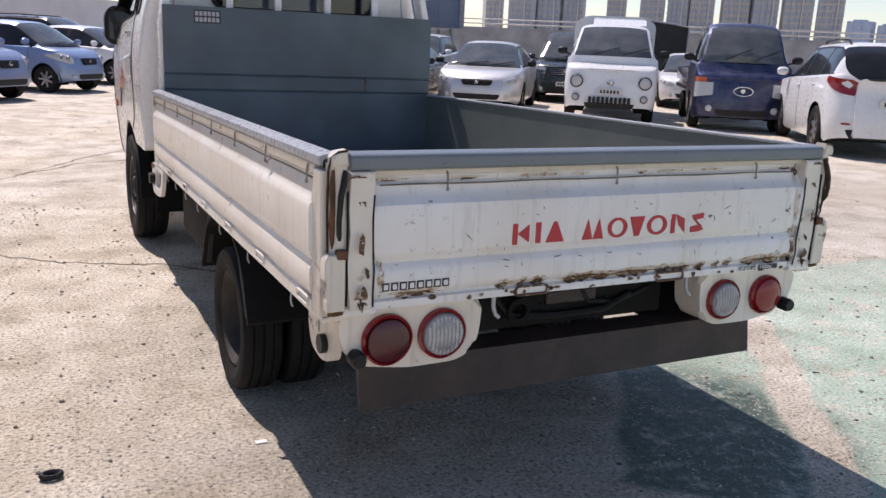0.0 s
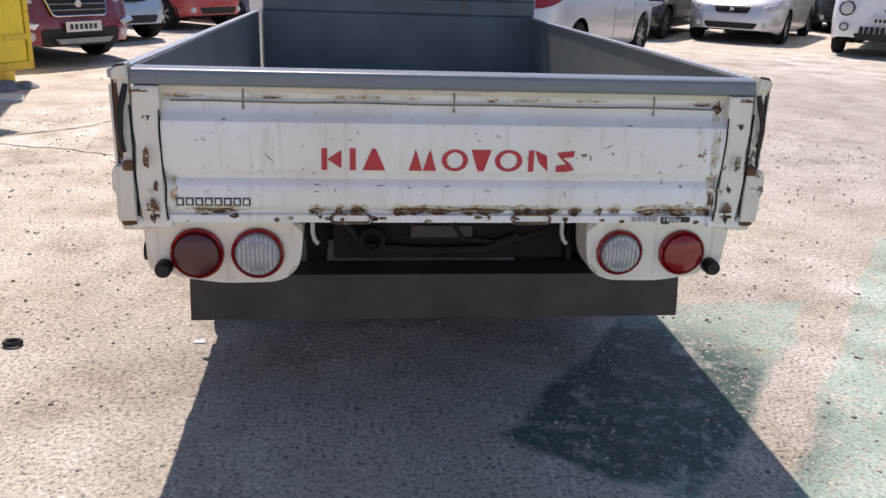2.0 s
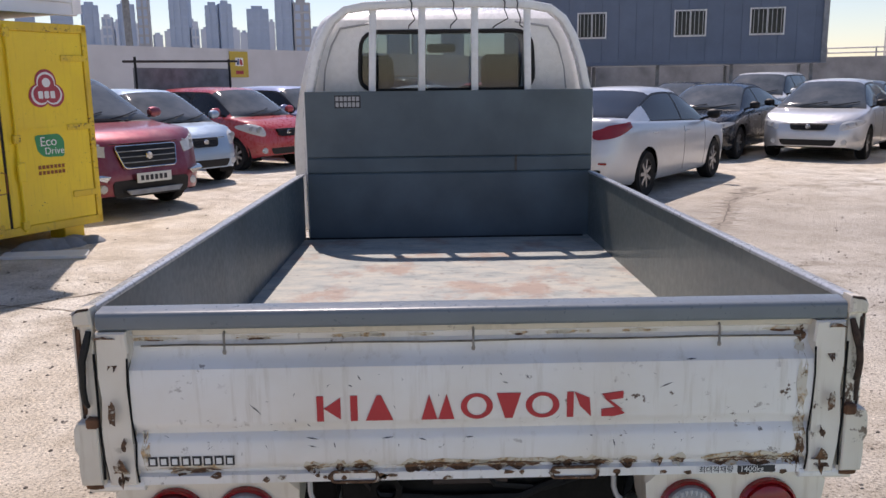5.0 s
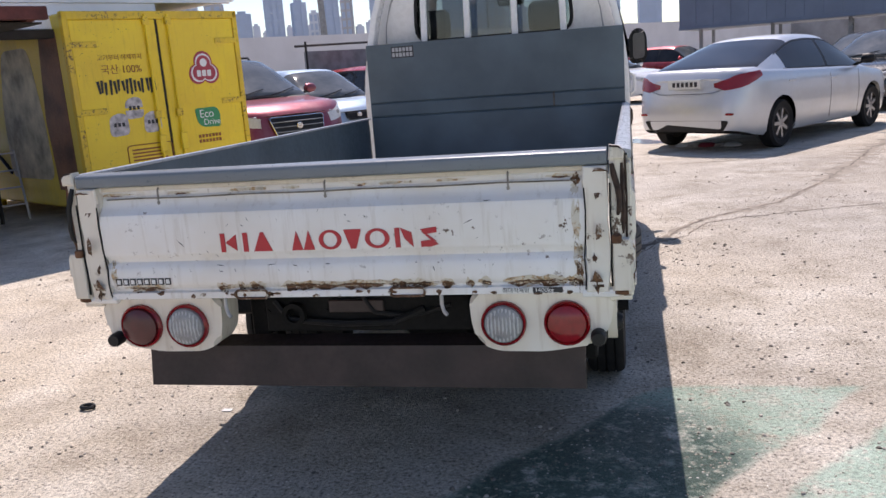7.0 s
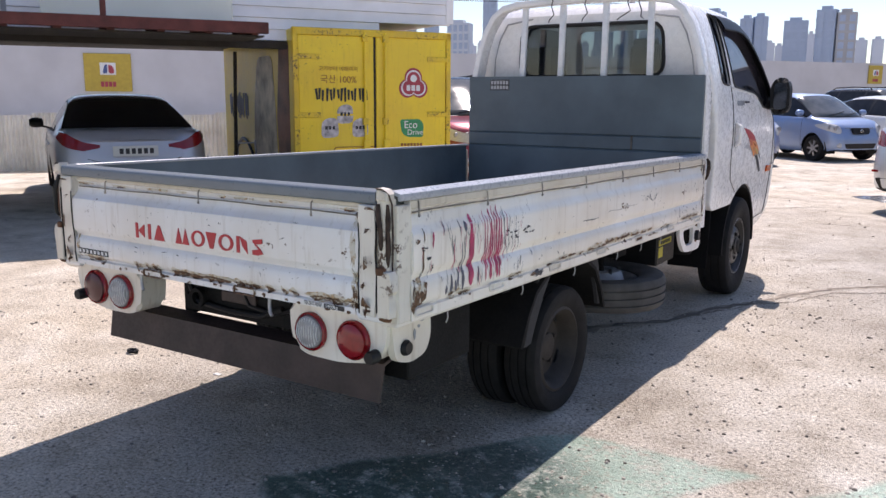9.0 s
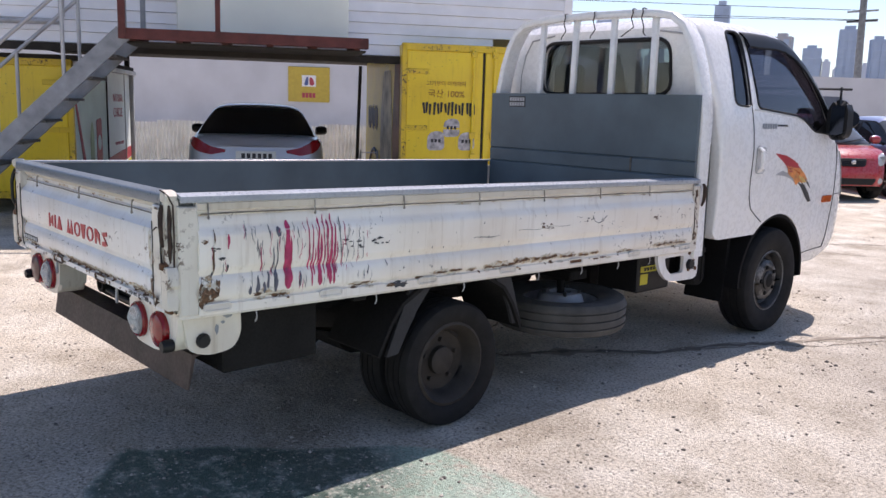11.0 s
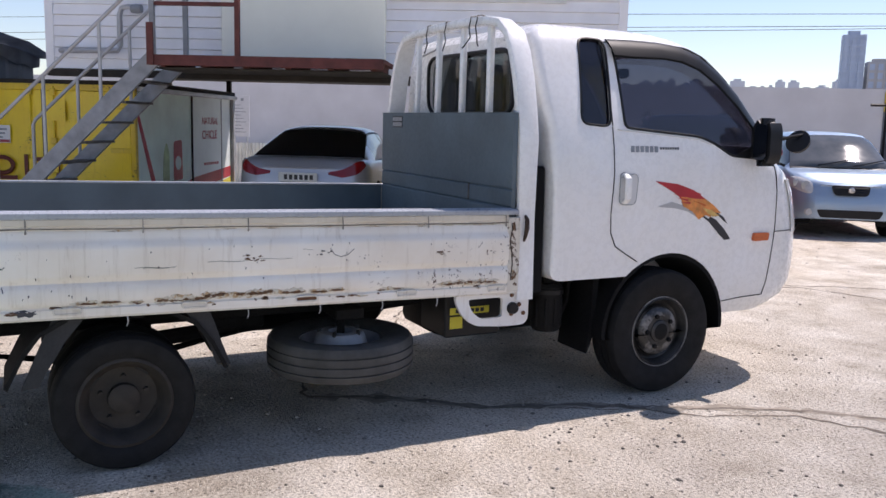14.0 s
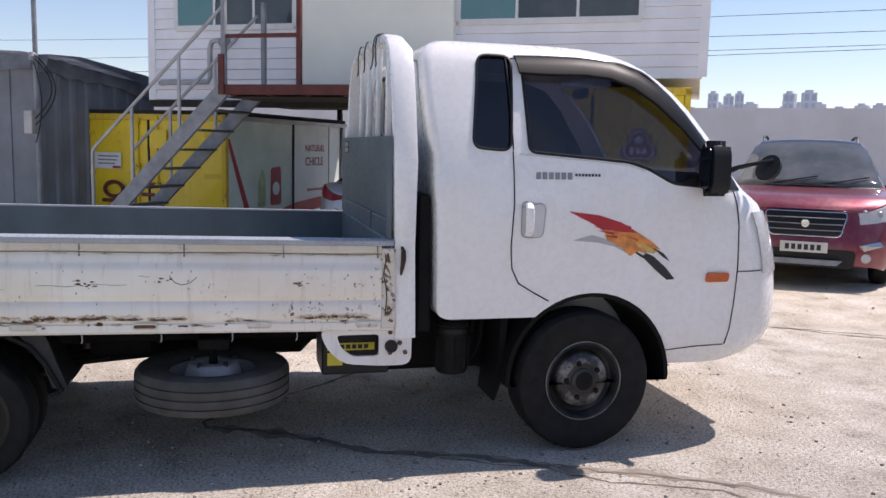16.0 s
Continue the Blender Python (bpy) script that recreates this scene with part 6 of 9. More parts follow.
            for f0, f1, z0, z1, mt, nm in ((0.60, 0.965, 0.62, 0.90, HEADLAMP, "headlamp"), (0.74, 0.965, 0.905, 0.99, ORANGE_LENS, "indicator")):
                bm = bmn()
                rows = []
                for q in range(9):
                    f = f0 + (f1 - f0) * q / 8
                    lo_z = z0 + (0.05 * (1 - q / 8) if nm == "headlamp" else 0)
                    row = [corner(f, lo_z + (z1 - lo_z) * k / 4) for k in range(5)]
                    row += [(row[-1][0] - s * 0.02, row[-1][1] + 0.06, row[-1][2]), (row[0][0] - s * 0.02, row[0][1] + 0.06, row[0][2])]
                    rows.append(row)
                loft(bm, rows)
                hl = part(nm, bm, mt, c, "clear tall headlamp" if nm == "headlamp" else "orange indicator lens")
            x, yy, z = warp(s * hw * 0.66, 0.0, 0.42)
            part("fog_lamp", lathe(bmn(), [(0.0, -0.02), (0.055, -0.016), (0.065, 0.0), (0.065, 0.05), (0.0, 0.05)], (x, yy - 0.01, z), 'y', 14), HEADLAMP, c)
        elif lamp_oval:
            # rounded lamp laid on the front corner
            f0, df, zc, dz, tilt = lamp_oval

            def corner(f, z, off):
                y = 0.0
                while y < 1.0 and (xs(y, z) < hw * f or glide(y, top) < z + 0.02):
                    y += 0.006
                x, yy, zz = warp(s * hw * f, y, z)
                return (x + s * off * max(0.0, (f - 0.75) * 3), yy - off, zz)
            rows = []
            for sc, off in ((1.0, -0.03), (1.0, 0.004), (0.86, 0.016), (0.55, 0.022), (0.2, 0.024)):
                ring = []
                for q in range(20):
                    a = 2 * math.pi * q / 20
                    ca, sa = math.copysign(abs(math.cos(a)) ** 0.75, math.cos(a)), math.copysign(abs(math.sin(a)) ** 0.75, math.sin(a))
                    ring.append(corner(f0 + df * ca * sc, zc + tilt * ca * sc + dz * sa * sc * (1.0 - 0.25 * ca), off))
                rows.append(ring)
            bm = bmn()
            loft(bm, rows)
            hl = part("headlamp", bm, HEADLAMP, c, "clear rounded headlamp")
            for f, r in ((f0 - df * 0.35, dz * 0.62), (f0 + df * 0.30, dz * 0.50)):
                x, yy, z = corner(f, zc + tilt * (f - f0) / df, 0.022)
                part("lamp_bowl", lathe(bmn(), [(0.0, -0.004), (r * 0.55, -0.006), (r, -0.002), (r, 0.03), (0.0, 0.03)], (x, yy, z), 'y', 14), ALLOY, hl)
            x, yy, z = warp(s * hw * 0.66, 0.02, 0.36)
            part("fog_lamp", lathe(bmn(), [(0.0, -0.02), (0.045, -0.016), (0.055, 0.0), (0.055, 0.05), (0.0, 0.05)], (x, yy, z), 'y', 14), HEADLAMP, c)
        else:
            lh, ll = lamp
            bm = bmn()
            rows = []
            for q in range(11):
                t = q / 10
                y = 0.004 + ll * t ** 1.6
                zt = min(glide(y, top) - 0.035, nose + 0.02 + lh * 0.75 * t)
                zl = min(nose - lh * (0.75 - 0.85 * t ** 1.2), zt - 0.006)
                row = []
                for f in (0.0, 0.35, 0.7, 1.0):
                    z = zl + (zt - zl) * f
                    x, yy, z = warp(s * xs(y, z), y, z)
                    row.append((x + s * 0.006 * min(1, t * 3), yy - 0.006, z))
                row += [(row[-1][0] - s * 0.03, row[-1][1] + 0.03, row[-1][2]), (row[0][0] - s * 0.03, row[0][1] + 0.03, row[0][2])]
                rows.append(row)
            loft(bm, rows)
            hl = part("headlamp", bm, HEADLAMP, c, "clear headlamp")
            for dx, r in ((0.62, 0.042), (0.78, 0.036)):
                bm = bmn()
                x, yy, z = warp(s * hw * dx, 0.03 + 0.12 * max(0, dx - 0.6), nose - lh * 0.18)
                lathe(bm, [(0.0, -0.008), (r * 0.8, -0.006), (r, 0.004), (r, 0.05), (0.0, 0.05)], (x, yy, z), 'y', 14)
                part("lamp_bowl", bm, ALLOY, hl)
            bm = bmn()
            x, yy, z = warp(s * hw * 0.66, 0.02, 0.36)
            lathe(bm, [(0.0, -0.02), (0.045, -0.016), (0.055, 0.0), (0.055, 0.05), (0.0, 0.05)], (x, yy, z), 'y', 14)
            part("fog_lamp", bm, HEADLAMP, c)
        # rear lamps
        lh, ll = lamp_back
        bm = bmn()
        rows = []
        for q in range(11):
            t = q / 10
            y = L - 0.004 - ll * t ** 1.6
            zt = min(tail + 0.02 + lh * 0.25 * t, glide(y, top) - 0.03)
            zl = min(tail - lh * (1.0 - 0.95 * t ** 1.3), zt - 0.006)
            row = []
            for f in (0.0, 0.35, 0.7, 1.0):
                z = zl + (zt - zl) * f
                x, yy, z = warp(s * xs(y, z), y, z)
                row.append((x + s * 0.006 * min(1, t * 3), yy + 0.007, z))
            row += [(row[-1][0] - s * 0.03, row[-1][1] - 0.03, row[-1][2]), (row[0][0] - s * 0.03, row[0][1] - 0.03, row[0][2])]
            rows.append(row)
        x0 = rows[0]
        rows.insert(0, [(x - s * lamp_in, y + 0.010, z0 + (z - z0) * (0.35 if lamp_in > 0.1 else 0.75)) for (x, y, z), z0 in zip(x0, [sum(p[2] for p in x0) / 6] * 6)])
        loft(bm, rows)
        part("rear_lamp", bm, RED_LENS, c, "red rear lamp")
    # grille
    gx, gz0, gz1, nb = grille
    gx *= W
    yf = [warp(0, 0, z)[1] for z in (gz0, gz1)]
    bm = bmn()
    pl = rounded([(-gx, gz1), (gx, gz1), (gx * 0.84, gz0), (-gx * 0.84, gz0)], 0.05, 4)
    rows = []
    for off, sc in ((0.05, 1.0), (-0.012, 1.0), (-0.016, 0.97)):
        rows.append([(x * sc, warp(x, 0, z)[1] + off, (gz0 + gz1) / 2 + (z - (gz0 + gz1) / 2) * sc) for x, z in pl])
    loft(bm, rows)
    gr = part("grille", bm, BLACK, c, "dark grille")
    if grille_frame:
        part("grille_frame", tube(bmn(), [(x, warp(x, 0, z)[1] - 0.014, z) for x, z in pl + pl[:1]], 0.010, 6), CHROME, gr, "bright grille frame")
        for s in (-1, 1):
            fx = [warp(s * hw * q, 0.0, z) for q, z in ((0.58, 0.50), (0.80, 0.55), (0.84, 0.50), (0.64, 0.44))]
            bm = bmn()
            loft(bm, [[(x, y + off, z) for x, y, z in fx] for off in (0.05, -0.022)])
            part("fog_surround", bm, CHROME, c)
    for k in range(nb):
        bm = bmn()
        z = gz0 + (gz1 - gz0) * (k + 1) / (nb + 1)
        g = gx * (0.86 + 0.10 * (k + 1) / (nb + 1))
        tube(bm, [(g * q, warp(g * q, 0, z)[1] - 0.014, z) for q in (-1, -0.5, 0, 0.5, 1)], 0.0065, 6)
        part("grille_bar", bm, CHROME if chrome and not grille_frame else GREY_STEEL if grille_frame else BLACK, gr)
    bm = bmn()
    lathe(bm, [(0.0, -0.024), (0.04, -0.022), (0.048, -0.012), (0.0, -0.012)], (0, warp(0, 0, (gz0 + gz1) / 2)[1], (gz0 + gz1) / 2), 'y', 16)
    part("badge", bm, CHROME, gr)
    bm = bmn()
    pl = rounded([(-hw * 0.55, 0.40), (hw * 0.55, 0.40), (hw * 0.48, 0.29), (-hw * 0.48, 0.29)], 0.04, 4)
    loft(bm, [[(x, warp(x, 0, z)[1] + off, z) for x, z in pl] for off in (0.05, -0.006)])
    part("lower_grille", bm, BLACK, c, "black lower grille")
    bm = bmn()
    tube(bm, [(x, y - 0.002, z) for x, y, z in [warp(hw * q, 0.0, nose - 0.005) for q in (-0.5, -0.25, 0, 0.25, 0.5)]], 0.004, 4)
    part("bonnet_seam", bm, BLACK, body)
    pz = plate[1] if plate[1] else tail - 0.07
    for y, z, sgn in ((warp(0, 0, plate[0] or 0.4)[1] - 0.010, plate[0], -1), (warp(0, L, pz)[1] + 0.010, pz, 1)):
        if z is None:
            continue
        bm = bmn()
        box(bm, -0.24, 0.24, min(y, y + sgn * 0.008), max(y, y + sgn * 0.008), z - 0.058, z + 0.058, 0.003)
        pl = part("number_plate", bm, PLATE, c, "white number plate with dark bars")
        for k in range(6):
            x0 = -0.19 + k * 0.064
            yy = y + sgn * 0.0085
            part("plate_bar", box(bmn(), x0, x0 + 0.042, min(yy, yy + sgn * 0.002), max(yy, yy + sgn * 0.002), z - 0.03, z + 0.03), BLACK_INK, pl)
    # boot seam and dark foot of the rear bumper
    bm = bmn()
    zs = pz - 0.12
    tube(bm, [(x, y + 0.001, z) for x, y, z in [warp(hw * q, L, zs + 0.25 * max(0, abs(q) - 0.42)) for q in (-0.58, -0.5, -0.42, -0.2, 0, 0.2, 0.42, 0.5, 0.58)]], 0.0045, 4)
    part("boot_seam", bm, BLACK, body)
    if bumper_black:
        bm = bmn()
        pl = rounded([(-hw * 0.70, 0.42), (hw * 0.70, 0.42), (hw * 0.60, 0.28), (-hw * 0.60, 0.28)], 0.05, 4)
        loft(bm, [[(x, warp(x, L, z)[1] + off, z) for x, z in pl] for off in (-0.06, 0.008)])
        part("rear_valance", bm, BLACK, c)
        for s in (-1, 1):
            bm = bmn()
            x, y, z = warp(s * hw * 0.66, L - 0.02, 0.50)
            box(bm, x - 0.09, x + 0.09, y - 0.02, y + 0.012, z - 0.014, z + 0.014, 0.004)
            part("reflector", bm, RED_LENS, c)
    # wipers
    for s in (-0.40, 0.20):
        bm = bmn()
        pts = []
        for q in range(4):
            x = s * hw + 0.16 * q
            y = cowl + 0.02 + 0.045 * q
            pts.append(Vector(warp(x, y, glide(y, top))) + Vector((0, -0.012, 0.012)))
        tube(bm, pts, 0.008, 5)
        part("wiper", bm, BLACK, c)
    if cladding:
        bm = bmn()
        pl = rounded([(-hw * 0.56, 0.44), (hw * 0.56, 0.44), (hw * 0.54, 0.24), (-hw * 0.54, 0.24)], 0.06, 4)
        loft(bm, [[(x, warp(x, 0, z)[1] + off, z) for x, z in pl] for off in (0.10, -0.012)])
        part("bumper_cladding", bm, BLACK, c)
        bm = bmn()
        prism(bm, [(-hw * 0.42, 0.33), (hw * 0.42, 0.33), (hw * 0.36, 0.27), (-hw * 0.36, 0.27)], -0.030, 0.0, 'xz', 0.006)
        part("skid_plate", bm, GREY_STEEL, c)
        for s in (-1, 1):
            for a in ax:
                bm = bmn()
                tube(bm, [(s * (xs(a + (ra + 0.02) * math.cos(radians(t)), R + (ra + 0.02) * math.sin(radians(t))) - 0.005), a + (ra + 0.02) * math.cos(radians(t)), R + (ra + 0.02) * math.sin(radians(t))) for t in range(-10, 191, 20)], 0.03, 6, 0.5, (1, 0, 0))
                part("arch_trim", bm, BLACK, body)
    if rails:
        for s in (-1, 1):
            bm = bmn()
            x = s * (roof_w - 0.06)
            tube(bm, [(x, roof0 + 0.25, H - 0.06), (x, roof0 + 0.35, H + 0.01), (x, (roof0 + roof1) / 2, H + 0.03), (x, roof1 - 0.2, H + 0.01), (x, roof1 - 0.05, H - 0.06)], 0.017, 6)
            part("roof_rail", bm, BLACK, c)
    return c


def facing_front(u, n, turn=0.0):
    """Pose of a car in the yard's axes whose nose is at (u, n) and looks at +n (towards the truck)."""
    return YARD @ pose(u, -n, 0, 0, 0, turn)


SEDAN = dict(L=4.5, W=1.77, H=1.44, wb=2.68, fo=0.88, belt=0.90, belt1=1.00, hood=0.83, nose=0.66, cowl=1.12, roof0=1.95, roof1=2.95, back=3.98, deck=1.06, tail=0.95, roof_w=0.56, glass_end=0.42, grille=(0.13, 0.57, 0.69, 4), lamp_oval=(0.77, 0.20, 0.655, 0.062, 0.045), plate=(0.47, 0.88))
HATCH = dict(L=3.55, W=1.60, H=1.48, wb=2.37, fo=0.62, belt=0.93, belt1=1.0, hood=0.90, nose=0.74, cowl=0.75, roof0=1.45, roof1=3.0, back=3.48, deck=1.04, tail=0.98, R=0.285, roof_w=0.55, posts=(0.46,), glass_end=0.25, grille=(0.16, 0.60, 0.74, 3), lamp_oval=(0.79, 0.185, 0.735, 0.100, 0.035), plate=(None, 0.66), chrome=False)
SUV = dict(L=4.65, W=1.88, H=1.68, wb=2.70, fo=0.92, belt=1.06, belt1=1.20, hood=1.04, nose=0.93, cowl=1.15, roof0=1.98, roof1=3.85, back=4.52, deck=1.22, tail=1.10, R=0.36, roof_w=0.63, posts=(0.38, 0.74), glass_end=0.30, grille=(0.24, 0.70, 0.93, 4), lamp=(0.13, 0.62), lamp_back=(0.20, 0.45), plate=(0.50, 0.80))

car("suv", "dark red sport utility car with a chrome grille", facing_front(8.17, -0.62), (0.19, 0.012, 0.036), **dict(SUV, lamp=(0.20, 0.80), nose=0.87, hood=1.01, grille=(0.225, 0.58, 0.84, 3), plate=(0.46, 0.80), grille_frame=True), cladding=True, rails=True, dark_roof=True)
car("hatchback", "pale blue hatchback with dark grille bars", facing_front(10.32, -2.27), (0.30, 0.40, 0.52), **HATCH)
car("hatchback", "bright red small hatchback", facing_front(12.85, -3.12), (0.42, 0.012, 0.02), **HATCH, metal=False)
car("hatchback", "lavender blue small hatchback", facing_front(14.90, -3.52), (0.22, 0.26, 0.42), **HATCH)
car("hatchback", "mid blue small hatchback with silver wheels", facing_front(18.0, -3.95), (0.22, 0.31, 0.50), **HATCH)
car("sedan", "white saloon car with a black lower bumper", facing_front(21.5, -4.2), (0.74, 0.75, 0.76), **SEDAN, metal=False)
# silver saloon seen from behind; its rear axle stands near (2.15, 9.76)
car("sedan", "silver saloon car seen from its rear corner", Matrix.Translation((2.12, 9.80, 0)) @ pose(0, 0, 0, 0, 0, 53.0 - 90 - 180) @ pose(0, -(0.88 + 2.68), 0), (0.56, 0.58, 0.61), **SEDAN, dark_mirror=True)
TO_US = pose(0, 0, 0, 0, 0, 53.0 - 90)       # nose looks along -u


def nose_at(x, y, turn=0.0):
    return Matrix.Translation((x, y, 0)) @ TO_US @ pose(0, 0, 0, 0, 0, turn)


U, N = Vector((0.602, 0.799)), Vector((0.799, -0.602))


def yard(u, n):
    return (-7.80 + u * U.x + n * N.x, 1.53 + u * U.y + n * N.y)


car("sedan", "silver saloon car with a dusty bonnet", nose_at(*yard(18.6, 4.42)), (0.60, 0.61, 0.63), **dict(SEDAN, W=1.85, H=1.50, belt=0.93, belt1=1.03, hood=0.87, nose=0.70, grille=(0.185, 0.575, 0.69, 4), lamp_oval=(0.77, 0.20, 0.675, 0.068, 0.05), plate=(None, 0.88), cowl=1.0, roof0=1.86, chrome=False), dark_mirror=True)
car("sedan", "glossy black saloon car with dusty dark glass", nose_at(*yard(17.6, 2.38)), (0.007, 0.009, 0.014), **SEDAN, dark_mirror=True, metal=False)
car("sedan", "grey-silver saloon car parked under the office", facing_front(3.24, 0.22, 186.3) @ pose(0, -4.75, 0), (0.47, 0.48, 0.53), **dict(SEDAN, L=4.75, W=1.72, H=1.375, fo=0.9, wb=2.85, belt=0.85, belt1=0.93, roof1=3.2, back=4.1, deck=0.985, tail=0.90, lamp_back=(0.15, 0.28), lamp_in=0.15, plate=(0.5, 0.745)), dark_mirror=True)
car("suv", "white sport utility car seen from behind", Matrix.Translation((*yard(14.1, 11.15), 0)) @ pose(0, 0, 0, 0, 0, 53.0 + 90) @ pose(0, -4.45, 0), (0.74, 0.75, 0.76), **dict(SUV, L=4.45, W=1.85), metal=False, rails=True)
car("sedan", "white saloon car parked in the second row", nose_at(*yard(23.8, 9.3)), (0.74, 0.75, 0.76), **SEDAN, metal=False)
car("suv", "white estate car parked in the second row", nose_at(*yard(24.0, 1.5)), (0.66, 0.68, 0.70), **SUV, metal=False)
car("sedan", "dark grey saloon car in the second row", nose_at(*yard(23.6, 4.0)), (0.05, 0.055, 0.06), **SEDAN)
car("suv", "dark green sport utility car in the second row", nose_at(*yard(23.6, 6.0)), (0.012, 0.022, 0.025), **dict(SUV, H=1.86))
car("hatchback", "red small hatchback in the far row", facing_front(27.5, -6.0), (0.40, 0.02, 0.03), **HATCH)
car("suv", "black estate car in the far row", facing_front(24.8, -7.5), (0.012, 0.013, 0.015), **SUV, rails=True)
car("sedan", "dark grey saloon car in the far row", nose_at(*yard(23.5, -0.6)), (0.03, 0.035, 0.045), **SEDAN)

# white cab-over truck seen from the front
VAN = dict(boxy=True, L=2.35, W=1.78, H=1.92, low=0.26, belt=1.25, belt1=1.27, hood=1.15, nose=1.04, cowl=0.44, roof0=1.02, roof1=1.95, back=2.25, deck=1.25, tail=0.9, R=0.33, roof_w=0.66, axles=(0.95,), posts=(), glass_end=0.0, grille=(0.04, 0.76, 0.80, 0), bumper_black=False, plate=(0.62, 0.6))


def load_bed(parent, color, W, y0, y1, z0, z1, canopy=0.0):
    """Dropside bed with rear wheels behind a truck's cab."""
    h = W / 2
    bm = bmn()
    box(bm, -h, h, y0, y1, z0 - 0.08, z0, 0.01)
    bed = part("load_bed", bm, CHASSIS, parent)
    for a, b, c0, d in ((-h, -h + 0.03, y0, y1), (h - 0.03, h, y0, y1), (-h, h, y1 - 0.03, y1), (-h, h, y0, y0 + 0.03)):
        bm = bmn()
        box(bm, a, b, c0, d, z0, z1, 0.006)
        part("bed_side", bm, PAINT, bed, "", 35, color)
    for s in (-1, 1):
        car_wheel(parent, s * (h - 0.15), y0 + (y1 - y0) * 0.58, 0.30, 0.22, s)
    if canopy:
        bm = bmn()
        prism(bm, rounded([(-h, z1), (h, z1), (h, canopy - 0.15), (h * 0.7, canopy), (-h * 0.7, canopy), (-h, canopy - 0.15)], 0.1, 3), y0 + 0.05, y1, 'xz')
        part("canopy", bm, PAINT, parent, "white load box", 35, color)


van = car("small_truck", "white small truck with round headlamps and a roof deflector", nose_at(*yard(17.75, 7.15)), (0.78, 0.79, 0.80), **VAN, metal=False, round_lamps=True, category="truck")
load_bed(van, (0.74, 0.74, 0.74), 1.72, 2.42, 5.0, 0.72, 1.10, 2.12)
for k in range(10):
    bm = bmn()
    box(bm, -0.40 + k * 0.0825, -0.345 + k * 0.0825, -0.045, 0.0, 0.40, 0.52, 0.006)
    part("grille_slot", bm, BLACK, van)
part("roof_deflector", prism(bmn(), rounded([(1.45, 1.90), (1.75, 2.02), (2.15, 2.06), (2.15, 1.90)], 0.03, 3), -0.45, 0.62, 'yz', 0.01), PAINT, van, "white roof deflector", 35, (0.76, 0.77, 0.78))
POR = dict(boxy=True, L=1.90, W=1.78, H=2.02, belt=1.24, belt1=1.26, hood=1.17, nose=0.98, cowl=0.40, roof0=0.85, roof1=1.55, back=1.80, deck=1.28, tail=0.9, R=0.33, roof_w=0.64, axles=(0.85,), posts=(), glass_end=0.0, grille=(0.03, 0.74, 0.77, 0), tall_lamps=True, plate=(None, 0.6), bumper_black=False)
por = car("small_truck", "dark blue small truck with an open bed", nose_at(*yard(17.7, 9.58)), (0.005, 0.014, 0.075), **POR, category="truck")
bm = bmn()
tube(bm, [(0.17 * math.cos(k * math.pi / 12), -0.030 + 0.02 * abs(math.cos(k * math.pi / 12)) ** 2, 0.755 + 0.085 * math.sin(k * math.pi / 12)) for k in range(25)], 0.014, 6)
part("badge_ring", bm, CHROME, por)
load_bed(por, (0.005, 0.014, 0.075), 1.70, 2.0, 4.9, 0.74, 1.12)

# ---- office, containers, wall, distance ----
def in_yard(ob):
    ob.matrix_world = YARD
    return ob


OFFICE = YARD @ pose(7.05, 0.10, 0, 0, 0, 6.3) @ pose(-7.08, 0, 0)      # the office front stands a little askew to the yard


def at_office(ob):
    ob.matrix_world = OFFICE
    return ob


# prefab office on stilts: face at y = 0, seen from -y
office = at_office(thing("prefab_office", "white clad prefab office raised over containers", "building"))
X0, X1, Z0, Z1, D = 0.26, 7.08, 1.98, 4.7, 4.0
XS = X1 - 0.95        # the foot of the cladding is cut back over the container
bm = bmn()
box(bm, X0 + 0.02, X1 - 0.02, 0.03, D, Z0 + 0.28, Z1)
box(bm, X0 + 0.02, XS - 0.02, 0.03, D, 2.07, Z0 + 0.276)
box(bm, X0 + 0.02, XS - 0.02, 0.03, 0.09, Z0, 2.066)
shell = part("wall", bm, SIDING, office)
z = Z0
while z < Z1 - 0.1:
    part("siding_board", prism(bmn(), [(0.03, z), (-0.008, z + 0.006), (0.014, z + 0.126), (0.03, z + 0.126)], X0, X1 if z > Z0 + 0.2 else XS, 'yz'), SIDING, shell)
    z += 0.1275
# underside plate is near black: the shade below the office is in its colour
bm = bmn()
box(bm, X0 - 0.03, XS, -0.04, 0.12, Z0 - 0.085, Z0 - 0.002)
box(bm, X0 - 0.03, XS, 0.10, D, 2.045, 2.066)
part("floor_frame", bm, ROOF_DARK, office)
bm = bmn()
box(bm, X0 - 0.15, X1 + 0.15, -0.2, D + 0.1, Z1, Z1 + 0.12)
part("roof", bm, GALV, office)
for x in (X0, X1):
    bm = bmn()
    box(bm, x - 0.05, x + 0.05, -0.012, 0.05, Z0 if x < 1 else Z0 + 0.28, Z1)
    part("corner_trim", bm, SIDING, office)


OFFICE_GLASS = car_glass("office_pane", (0.06, 0.075, 0.08), 0.2)
TEAL_GLASS = car_glass("office_pane_blind", (0.10, 0.25, 0.26), 0.2)


